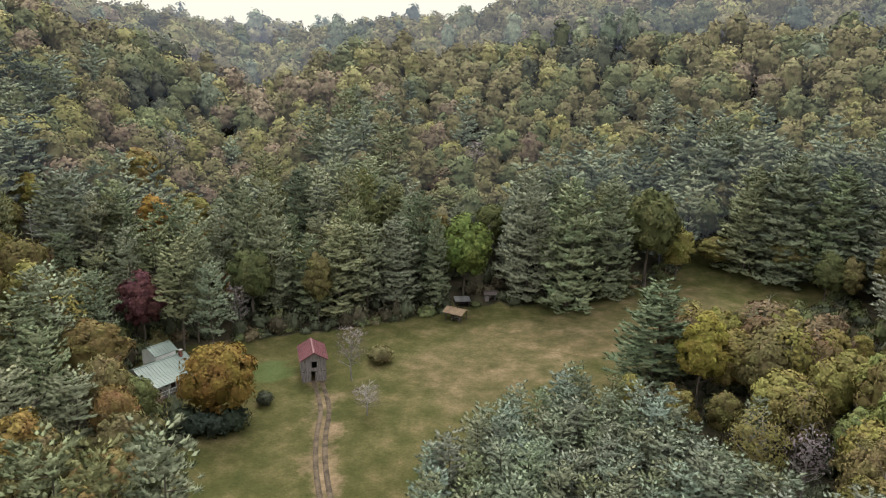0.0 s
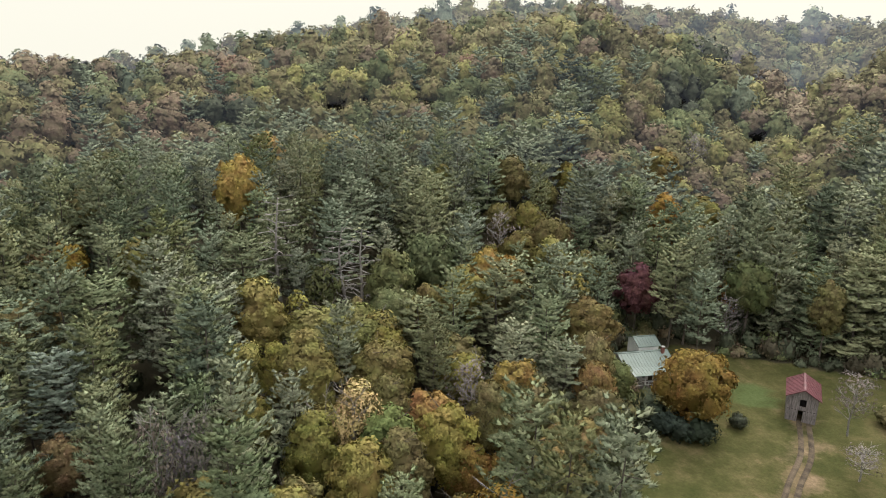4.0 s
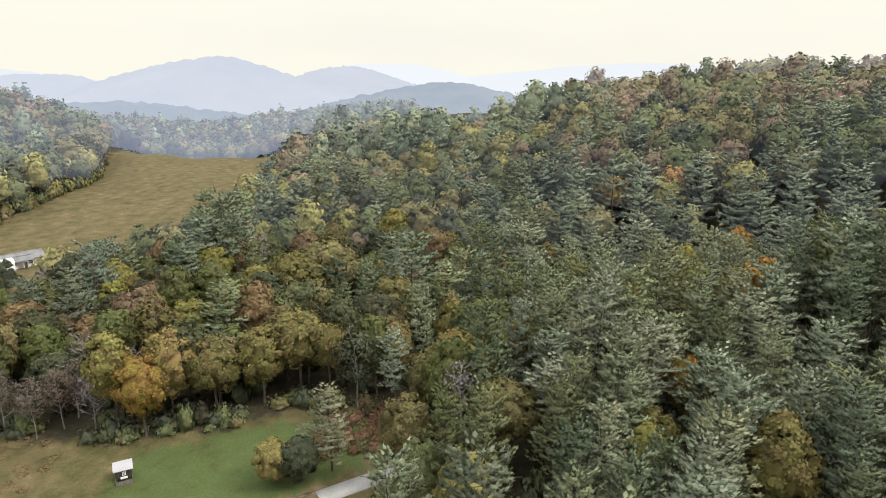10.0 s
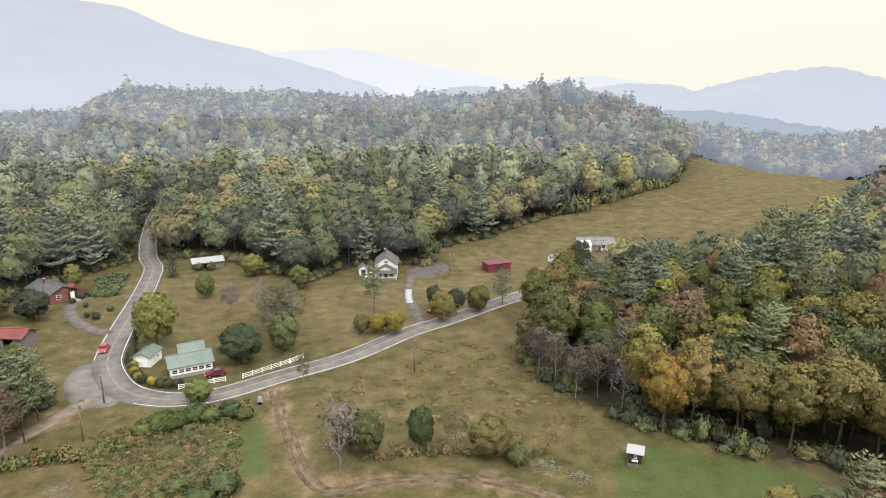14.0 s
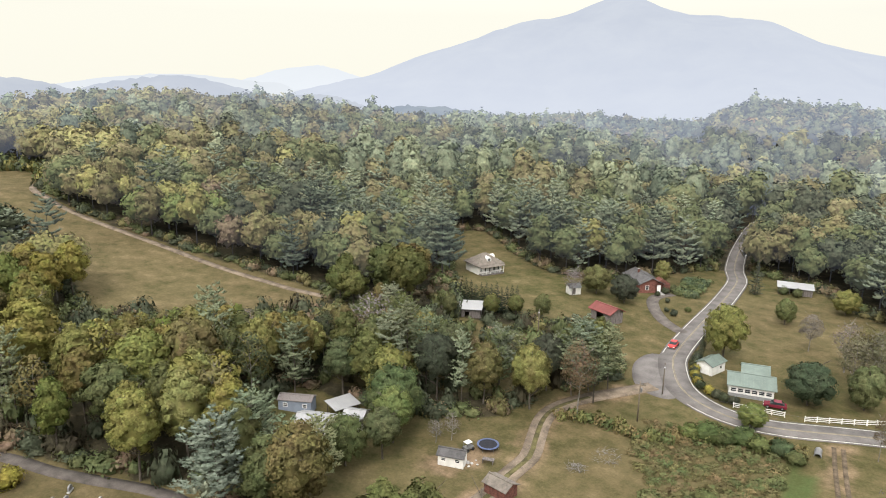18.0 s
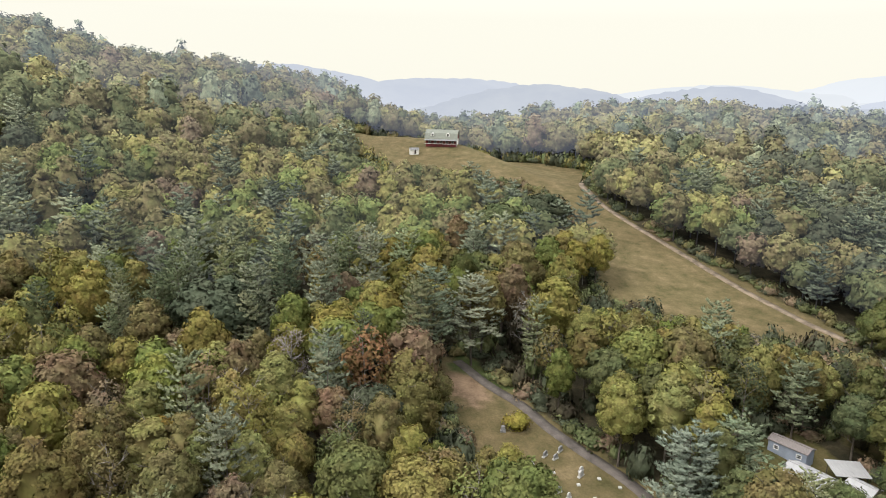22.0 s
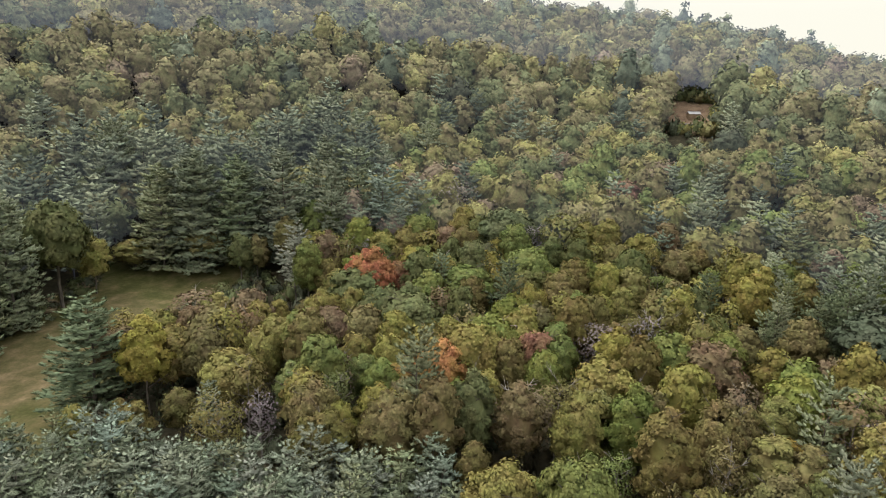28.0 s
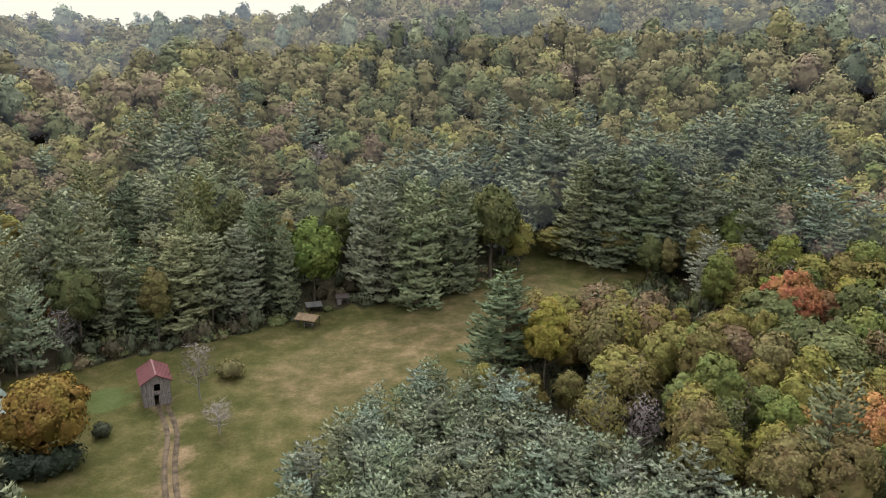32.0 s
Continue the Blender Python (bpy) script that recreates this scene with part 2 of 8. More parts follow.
DRIVE = [(-3.6, -129), (-4.2, -120), (-5.1, -110), (-6.5, -97), (-10, -90.5), (-16, -91), (-25, -90), (-33, -87), (-39, -82), (-52, -68), (-70, -53), (-84, -44)]
TRACK = [(-24, 119), (-20.5, 108), (-19.4, 98), (-17.4, 88), (-12, 70), (-6, 50)]


def open_ground(x, y):
    o = np.zeros(np.shape(x), bool)
    for p in OPEN:
        o |= inside(x, y, p)
    for line, w in ((ROAD, 6), (DIRT, 5), (DRIVE, 4)):
        o |= dist_line(x, y, line) < w
    return o


def mesh_object(name, verts, faces_flat, sizes, material, parent=None, colors=None, attr="tint"):
    """A mesh from arrays of points and polygons."""
    me = bpy.data.meshes.new(name)
    me.vertices.add(len(verts))
    me.vertices.foreach_set("co", np.asarray(verts, np.float32).ravel())
    me.loops.add(len(faces_flat))
    me.loops.foreach_set("vertex_index", np.asarray(faces_flat, np.int32))
    me.polygons.add(len(sizes))
    starts = np.concatenate([[0], np.cumsum(sizes)[:-1]]).astype(np.int32)
    me.polygons.foreach_set("loop_start", starts)
    me.update(calc_edges=True)
    if colors is not None:
        ca = me.attributes.new(attr, "FLOAT_COLOR", "POINT")
        ca.data.foreach_set("color", np.asarray(colors, np.float32).ravel())
    for mm in (material if isinstance(material, list) else [material]):
        me.materials.append(mm)
    return new(name, me) if parent is None else child(new(name, me), parent)


def child(ob, parent):
    ob.parent = parent
    return ob


# ---------------------------------------------------------------- ground
def axis():
    fine = np.arange(-300, 300.1, 2.5)
    step, out, p = 2.5, [], 300.0
    while p < 4850:
        step = min(step * 1.075, 90)
        p += step
        out.append(p)
    out = np.array(out)
    return np.concatenate([-out[::-1], fine, out])


def ground_material():
    m = bpy.data.materials.new("grass_and_litter")
    m.use_nodes = True
    n, l = m.node_tree.nodes, m.node_tree.links
    b = n["Principled BSDF"]
    b.inputs["Roughness"].default_value = 0.95
    b.inputs["Specular IOR Level"].default_value = 0.1
    co = n.new("ShaderNodeTexCoord")

    def nz(scale, detail=5, rough=0.6):
        t = n.new("ShaderNodeTexNoise")
        t.inputs["Scale"].default_value, t.inputs["Detail"].default_value, t.inputs["Roughness"].default_value = scale, detail, rough
        l.new(co.outputs["Object"], t.inputs["Vector"])
        return t.outputs["Fac"]

    def ramp2(src, p0, c0, p1, c1):
        r = n.new("ShaderNodeValToRGB")
        r.color_ramp.elements[0].position, r.color_ramp.elements[0].color = p0, (*c0, 1)
        r.color_ramp.elements[1].position, r.color_ramp.elements[1].color = p1, (*c1, 1)
        l.new(src, r.inputs[0])
        return r.outputs[0]

    def mixc(f, a, c, mode="MIX"):
        k = n.new("ShaderNodeMix")
        k.data_type, k.blend_type = "RGBA", mode
        for s, v in ((k.inputs[0], f), (k.inputs[6], a), (k.inputs[7], c)):
            if isinstance(v, (int, float)):
                s.default_value = v
            else:
                l.new(v, s)
        return k.outputs[2]

    big, mid, fine = nz(0.035, 6), nz(0.22, 6, 0.65), nz(2.2, 4, 0.7)
    at_ = n.new("ShaderNodeAttribute")
    at_.attribute_name = "cover"
    sep = n.new("ShaderNodeSeparateColor")
    l.new(at_.outputs["Color"], sep.inputs[0])
    litter = ramp2(mid, 0.35, (0.026, 0.025, 0.016), 0.7, (0.064, 0.054, 0.034))
    green = ramp2(mid, 0.3, (0.040, 0.046, 0.014), 0.7, (0.086, 0.078, 0.030))
    straw = ramp2(mid, 0.3, (0.098, 0.077, 0.042), 0.7, (0.156, 0.121, 0.068))
    soil = ramp2(mid, 0.3, (0.136, 0.092, 0.064), 0.7, (0.270, 0.190, 0.130))
    lush = ramp2(mid, 0.3, (0.048, 0.070, 0.022), 0.7, (0.078, 0.100, 0.038))

    def edge(src, width=0.22):
        """The cover's weight, with a ragged border."""
        add = n.new("ShaderNodeMath")
        add.operation = "ADD"
        sub = n.new("ShaderNodeMapRange")
        sub.inputs["From Min"].default_value, sub.inputs["From Max"].default_value = 0.3, 0.7
        sub.inputs["To Min"].default_value, sub.inputs["To Max"].default_value = -0.28, 0.28
        l.new(mid, sub.inputs[0])
        l.new(src, add.inputs[0])
        l.new(sub.outputs[0], add.inputs[1])
        mr = n.new("ShaderNodeMapRange")
        mr.inputs["From Min"].default_value, mr.inputs["From Max"].default_value = 0.5 - width, 0.5 + width
        l.new(add.outputs[0], mr.inputs[0])
        return mr.outputs[0]

    c = mixc(edge(sep.outputs[0]), litter, green)
    c = mixc(edge(sep.outputs[1], 0.45), c, straw)
    c = mixc(edge(sep.outputs[2], 0.35), c, soil)
    lushw = edge(at_.outputs["Alpha"], 0.3)
    c = mixc(lushw, c, lush)
    c = mixc(0.6, c, ramp2(fine, 0.25, (0.30, 0.30, 0.30), 0.75, (0.70, 0.70, 0.70)), "OVERLAY")
    c = mixc(0.35, c, ramp2(big, 0.3, (0.40, 0.36, 0.33), 0.7, (0.60, 0.62, 0.58)), "OVERLAY")
    l.new(c, b.inputs["Base Color"])
    bp = n.new("ShaderNodeBump")
    bp.inputs["Strength"].default_value, bp.inputs["Distance"].default_value = 0.5, 0.25
    l.new(fine, bp.inputs["Height"])
    l.new(bp.outputs[0], b.inputs["Normal"])
    return m


def build_ground():
    ax = axis()
    X, Y = np.meshgrid(ax, ax)
    x, y = X.ravel(), Y.ravel()
    z = height(x, y)
    n = len(ax)
    i = np.arange(n - 1)
    I, J = np.meshgrid(i, i)
    k = (J * n + I).ravel()
    quads = np.stack([k, k + 1, k + n + 1, k + n], 1)
    cov = np.zeros((len(x), 4))
    rng = np.random.default_rng(3)
    for p in (MEADOW, VALLEY, EAST_FIELD, FARM_FIELD, GRAVEYARD, GLADE):
        cov[inside(x, y, p), 0] = 1
    patch = 0.5 + 0.5 * np.sin(x * 0.045 + 1.0 + np.sin(y * 0.03)) * np.sin(y * 0.06 + 0.5)
    cov[inside(x, y, MEADOW) & (y > 60), 1] = 0.02 + 0.20 * patch[inside(x, y, MEADOW) & (y > 60)]
    brown = inside(x, y, [(2, 106), (-8, 128), (8, 146), (40, 160), (72, 172), (70, 150), (36, 130)])
    cov[brown, 1] = 0.34 + 0.22 * patch[brown]
    cov[brown, 2] = 0.05 + 0.08 * patch[brown]
    cov[inside(x, y, VALLEY), 1] = 0.34 + 0.34 * patch[inside(x, y, VALLEY)]
    rough = inside(x, y, [(-57, -126), (-62, -100), (-52, -92), (-20, -98), (-10, -104), (-14, -128), (-50, -148)])
    cov[rough, 1] = 0.52
    for p in (EAST_FIELD, FARM_FIELD):
        cov[inside(x, y, p), 1] = 0.70 if p is FARM_FIELD else 0.60
    cov[inside(x, y, [(-45, -155), (-20, -146), (-16, -195), (-52, -190), (-110, -205), (-100, -190)]), 1] = 0.75
    cov[inside(x, y, GRAVEYARD), 1] = 0.72
    scrub = inside(x, y, polar((-138, 128), (-138, 175), (-150, 168), (-158, 165), (-166, 160), (-166, 130), (-152, 126)))
    cov[scrub, 0], cov[scrub, 1] = np.maximum(cov[scrub, 0], 0.75), np.maximum(cov[scrub, 1], 0.4)
    cov[inside(x, y, CUT), 2] = 0.9
    cov[inside(x, y, GLADE), 1] = 0.8
    cov[inside(x, y, [(130, -35), (121, -38.5), (111, -38.5), (107, -34), (118, -31.5), (127, -33)]), 2] = 0.9
    cov[inside(x, y, [(46, -88), (50, -82), (56, -80), (54, -92), (48, -94)]), 2] = 0.6
    for line, w in ((TRACK, 2.4), (DRIVE, 2.2), (DIRT, 3.0)):
        d = dist_line(x, y, line)
        cov[d < w, 2] = np.maximum(cov[d < w, 2], 0.50 if line is DIRT else 0.46)
    lush = inside(x, y, [(-84, -72), (-66, -88), (-56, -86), (-50, -74), (-56, -62), (-76, -52), (-90, -56)])
    lush |= inside(x, y, [(-34, 128), (-28, 122), (-32, 116), (-40, 120)])
    lush |= inside(x, y, [(1, -126), (5, -118), (3, -98), (-1, -98), (0, -116)])
    lush |= inside(x, y, polar((-104.5, 132), (-106, 139), (-112, 124), (-111, 120)))
    cov[lush, 3] = 0.75
    ob = mesh_object("ground", np.stack([x, y, z], 1), quads.ravel(), np.full(len(quads), 4), ground_material(), colors=cov, attr="cover")
    ob.data.polygons.foreach_set("use_smooth", np.ones(len(quads), bool))
    return tagged(ob, "rolling valley ground with autumn grass, straw and leaf litter", "ground", kind="structure")


build_ground()


# ---------------------------------------------------------------- far ridges, haze painted in
def haze_material(name, glow, strength):
    """Wooded slopes with haze painted in as a pale glow, stronger towards the foot."""
    m = bpy.data.materials.new(name)
    m.use_nodes = True
    n, l = m.node_tree.nodes, m.node_tree.links
    n.clear()
    out = n.new("ShaderNodeOutputMaterial")
    d = n.new("ShaderNodeBsdfDiffuse")
    e = n.new("ShaderNodeEmission")
    co = n.new("ShaderNodeTexCoord")
    a = n.new("ShaderNodeTexNoise")
    a.inputs["Scale"].default_value, a.inputs["Detail"].default_value, a.inputs["Roughness"].default_value = 0.004, 12, 0.72
    l.new(co.outputs["Object"], a.inputs["Vector"])
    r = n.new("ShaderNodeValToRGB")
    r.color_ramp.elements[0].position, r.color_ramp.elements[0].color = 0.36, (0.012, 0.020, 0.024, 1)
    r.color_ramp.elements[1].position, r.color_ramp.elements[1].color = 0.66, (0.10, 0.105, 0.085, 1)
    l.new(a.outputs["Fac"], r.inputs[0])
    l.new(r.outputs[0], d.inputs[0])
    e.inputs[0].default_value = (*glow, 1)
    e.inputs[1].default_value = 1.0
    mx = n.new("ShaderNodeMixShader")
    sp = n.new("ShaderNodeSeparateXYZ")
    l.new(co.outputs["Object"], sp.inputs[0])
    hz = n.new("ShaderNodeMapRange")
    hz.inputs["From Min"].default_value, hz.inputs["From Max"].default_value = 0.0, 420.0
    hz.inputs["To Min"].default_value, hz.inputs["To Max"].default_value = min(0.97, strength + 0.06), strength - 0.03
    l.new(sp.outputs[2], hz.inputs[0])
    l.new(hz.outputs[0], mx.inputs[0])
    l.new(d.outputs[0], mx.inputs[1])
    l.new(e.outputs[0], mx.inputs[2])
    l.new(mx.outputs[0], out.inputs[0])
    return m


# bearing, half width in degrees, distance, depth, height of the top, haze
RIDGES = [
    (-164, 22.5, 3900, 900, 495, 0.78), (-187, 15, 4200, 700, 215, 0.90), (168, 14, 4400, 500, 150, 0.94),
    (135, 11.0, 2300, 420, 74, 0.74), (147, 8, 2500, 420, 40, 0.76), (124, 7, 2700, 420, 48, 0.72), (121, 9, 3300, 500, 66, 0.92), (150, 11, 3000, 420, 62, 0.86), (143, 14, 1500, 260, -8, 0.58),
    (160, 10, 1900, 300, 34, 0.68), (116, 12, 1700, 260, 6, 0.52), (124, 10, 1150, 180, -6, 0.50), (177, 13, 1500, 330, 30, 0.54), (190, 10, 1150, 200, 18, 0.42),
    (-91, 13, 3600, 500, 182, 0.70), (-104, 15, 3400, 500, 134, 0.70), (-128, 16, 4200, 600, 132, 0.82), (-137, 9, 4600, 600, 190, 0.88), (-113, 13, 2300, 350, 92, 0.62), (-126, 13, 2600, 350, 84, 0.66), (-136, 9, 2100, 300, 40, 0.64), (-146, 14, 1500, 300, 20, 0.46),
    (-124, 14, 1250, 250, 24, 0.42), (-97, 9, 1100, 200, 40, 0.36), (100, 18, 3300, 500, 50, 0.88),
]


def build_ridge(az0, half, dist, depth, top, haze, idx):
    na, nr = 150, 28
    a = np.linspace(-2.4, 2.4, na)
    q = np.linspace(-1.9, 1.6, nr)
    A, Q = np.meshgrid(a, q)
    az = np.radians(az0 + A * half)
    r = dist + Q * depth
    lump = np.zeros_like(A)
    if top > 400:
        lump += 0.05 * np.sin(A * 7 + Q * 3) * np.cos(Q * 4 - A * 5) + 0.03 * np.sin(A * 17 - Q * 6)
    for k, (f1, f2, amp) in enumerate(((2.3, 1.1, 0.05), (5.1, 2.3, 0.035), (11.0, 5.0, 0.02), (24.0, 9.0, 0.008))):
        lump += amp * np.sin(A * f1 + idx * 1.7 + k) * np.cos(Q * f2 + A * f2 * 0.6 + idx)
    z = (top + 90) * (np.exp(-A ** 2) * (1 + lump)) * np.exp(-Q ** 2 * (1 + 0.3 * np.sin(A * 3 + idx))) - 90
    rng = np.random.default_rng(idx)
    z += rng.normal(0, 1, z.shape) * 2.2
    x, y = -np.sin(az) * r, np.cos(az) * r
    i, j = np.meshgrid(np.arange(na - 1), np.arange(nr - 1))
    k = (j * na + i).ravel()
    quads = np.stack([k, k + 1, k + na + 1, k + na], 1)
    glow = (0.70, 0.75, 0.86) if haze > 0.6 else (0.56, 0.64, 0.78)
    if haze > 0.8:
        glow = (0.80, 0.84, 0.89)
    ob = mesh_object("backdrop", np.stack([x, y, z], -1).reshape(-1, 3), quads.ravel(), np.full(len(quads), 4), haze_material("haze_glow_ridge", glow, haze))
    ob.data.polygons.foreach_set("use_smooth", np.ones(len(quads), bool))
    return tagged(ob, "distant wooded ridge, its haze a painted-in pale blue glow", "hills", kind="structure")


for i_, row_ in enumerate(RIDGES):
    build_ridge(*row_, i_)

# ---------------------------------------------------------------- trees
# leaf colours
OLIVE, YGREEN, GOLD, ORANGE, RUST = (0.170, 0.152, 0.070), (0.230, 0.214, 0.078), (0.320, 0.220, 0.064), (0.290, 0.172, 0.062), (0.208, 0.128, 0.082)
BROWN, GREEN, DKGREEN, LGREEN = (0.190, 0.146, 0.094), (0.122, 0.138, 0.062), (0.076, 0.086, 0.054), (0.166, 0.198, 0.066)
PINE, PINEBLUE, PINEDARK, PINEPALE = (0.208, 0.228, 0.142), (0.190, 0.226, 0.160), (0.178, 0.203, 0.134), (0.198, 0.205, 0.142)
RED, GREY, MAROON = (0.300, 0.128, 0.072), (0.216, 0.185, 0.176), (0.150, 0.062, 0.068)


def cards(pos, axis_u, axis_v, su, sv):
    """Leaf sprays: one small pointed triangle each."""
    n = len(pos)
    u, v = axis_u * su[:, None], axis_v * sv[:, None]
    V = np.stack([pos - u * 0.7 - v, pos + u * 1.3, pos - u * 0.7 + v], 1).reshape(-1, 3)
    return V, np.arange(n * 3).reshape(-1, 3)


_g = (1 + 5 ** 0.5) / 2
ICO_V = np.array([(-1, _g, 0), (1, _g, 0), (-1, -_g, 0), (1, -_g, 0), (0, -1, _g), (0, 1, _g), (0, -1, -_g), (0, 1, -_g), (_g, 0, -1), (_g, 0, 1), (-_g, 0, -1), (-_g, 0, 1)]) / math.hypot(1, _g)
ICO_F = np.array([(0, 11, 5), (0, 5, 1), (0, 1, 7), (0, 7, 10), (0, 10, 11), (1, 5, 9), (5, 11, 4), (11, 10, 2), (10, 7, 6), (7, 1, 8),
                  (3, 9, 4), (3, 4, 2), (3, 2, 6), (3, 6, 8), (3, 8, 9), (4, 9, 5), (2, 4, 11), (6, 2, 10), (8, 6, 7), (9, 8, 1)])


def unit(a):
    return a / np.maximum(np.linalg.norm(a, axis=1, keepdims=True), 1e-9)


def tube(p0, p1, r0, r1, sides=5):
    p0, p1 = np.array(p0, float), np.array(p1, float)
    d = unit((p1 - p0)[None])[0]
    s = np.cross(d, (0.31, 0.95, 0.05))
    s /= np.linalg.norm(s)
    t = np.cross(d, s)
    a = np.linspace(0, 2 * math.pi, sides, endpoint=False)
    ring = np.cos(a)[:, None] * s + np.sin(a)[:, None] * t
    V = np.concatenate([p0 + ring * r0, p1 + ring * r1])
    i = np.arange(sides)
    j = (i + 1) % sides
    F = np.concatenate([np.stack([i, j, j + sides], 1), np.stack([i, j + sides, i + sides], 1)])
    return V, F


def merge(parts):
    V, F, o = [], [], 0
    for v, f in parts:
        V.append(v)
        F.append(f + o)
        o += len(v)
    return np.concatenate(V), np.concatenate(F)


OCTA_V = np.array([(1, 0, 0), (0, 1, 0), (-1, 0, 0), (0, -1, 0), (0, 0, 1), (0, 0, -1)], float)
OCTA_F = np.array([(0, 1, 4), (1, 2, 4), (2, 3, 4), (3, 0, 4), (1, 0, 5), (2, 1, 5), (3, 2, 5), (0, 3, 5)])


def hardwood_crown(seed, h, R, n, size, base=0.15, lumps=30, ragged=0.0, core=0.79, egg=0.0, deep=0.26, fine=True):
    """A dome or egg of leaf clumps, each a rounded mass with sprays standing out of it, and gaps between them: points, triangles, normals."""
    g = np.random.default_rng(seed)
    zc, hz = h * (0.5 + 0.5 * base), h * (0.5 - 0.5 * base)
    k = np.arange(lumps) + 0.5
    dz = 1 - k / lumps * 1.66
    th = k * 2.39996 + g.uniform(0, 6.28)
    d = unit(np.stack([np.cos(th) * np.sqrt(1 - dz ** 2), np.sin(th) * np.sqrt(1 - dz ** 2), dz], 1) + g.normal(size=(lumps, 3)) * 0.16)
    flare = 1 - egg * 0.45 * np.clip(d[:, 2], 0, 1) - 0.25 * np.clip(-d[:, 2], 0, 1)
    span = np.stack([R * flare, R * flare, np.full(lumps, hz)], 1)
    big = min(1.0, (hz / R) ** 0.5) * R * 1.79 / math.sqrt(lumps)
    rc = big * g.uniform(0.75, 1.45, lumps)
    c = d * np.maximum(span - rc[:, None] * 0.6, span * 0.3) * g.uniform(1.0 - deep * 0.6, 1.04, lumps)[:, None]
    c[:, 2] += zc
    face = unit(d * [1, 1, R / hz])
    m = max(2, int(n / lumps))
    u = unit(g.normal(size=(lumps, m, 3)).reshape(-1, 3) + np.repeat(face, m, 0) * 0.75 + [0, 0, 0.45])
    rr = np.repeat(rc, m)
    p = np.repeat(c, m, 0) + u * [1, 1, 0.82] * (rr * (g.uniform(0.74, 1.16, len(u)) + ragged * g.uniform(0, 1, len(u)) ** 2 * 2))[:, None]
    nrm = unit(u * 0.8 + np.repeat(face, m, 0) * 0.4 + g.normal(size=u.shape) * 0.34)
    a = unit(np.cross(nrm, g.normal(size=u.shape)))
    b = np.cross(nrm, a)
    s = size * g.uniform(0.6, 1.35, len(u))
    out = [cards(p, a, b, s * 0.60, s * 0.50)]
    soft = [np.repeat(unit(u * 0.5 + np.repeat(face, m, 0) * 0.85 + g.normal(size=u.shape) * 0.25), 3, 0)]
    if core:
        bv, bf = (ICO_V, ICO_F) if fine else (OCTA_V, OCTA_F)
        q = c[:, None] + bv[None] * [1, 1, 0.82] * (rc[:, None] * g.uniform(0.60, 0.80, (lumps, len(bv))))[..., None]
        out.append((q.reshape(-1, 3), (bf[None] + (np.arange(lumps) * len(bv))[:, None, None]).reshape(-1, 3)))
        soft.append(unit((bv[None] * 0.5 + face[:, None] * 0.85).reshape(-1, 3)))
        e = ICO_V * [R * 0.70, R * 0.70, hz * 0.72] + [0, 0, zc]
        out.append((e, ICO_F))
        soft.append(unit(ICO_V * [1, 1, R / hz]))
    return (*merge(out), np.concatenate(soft))


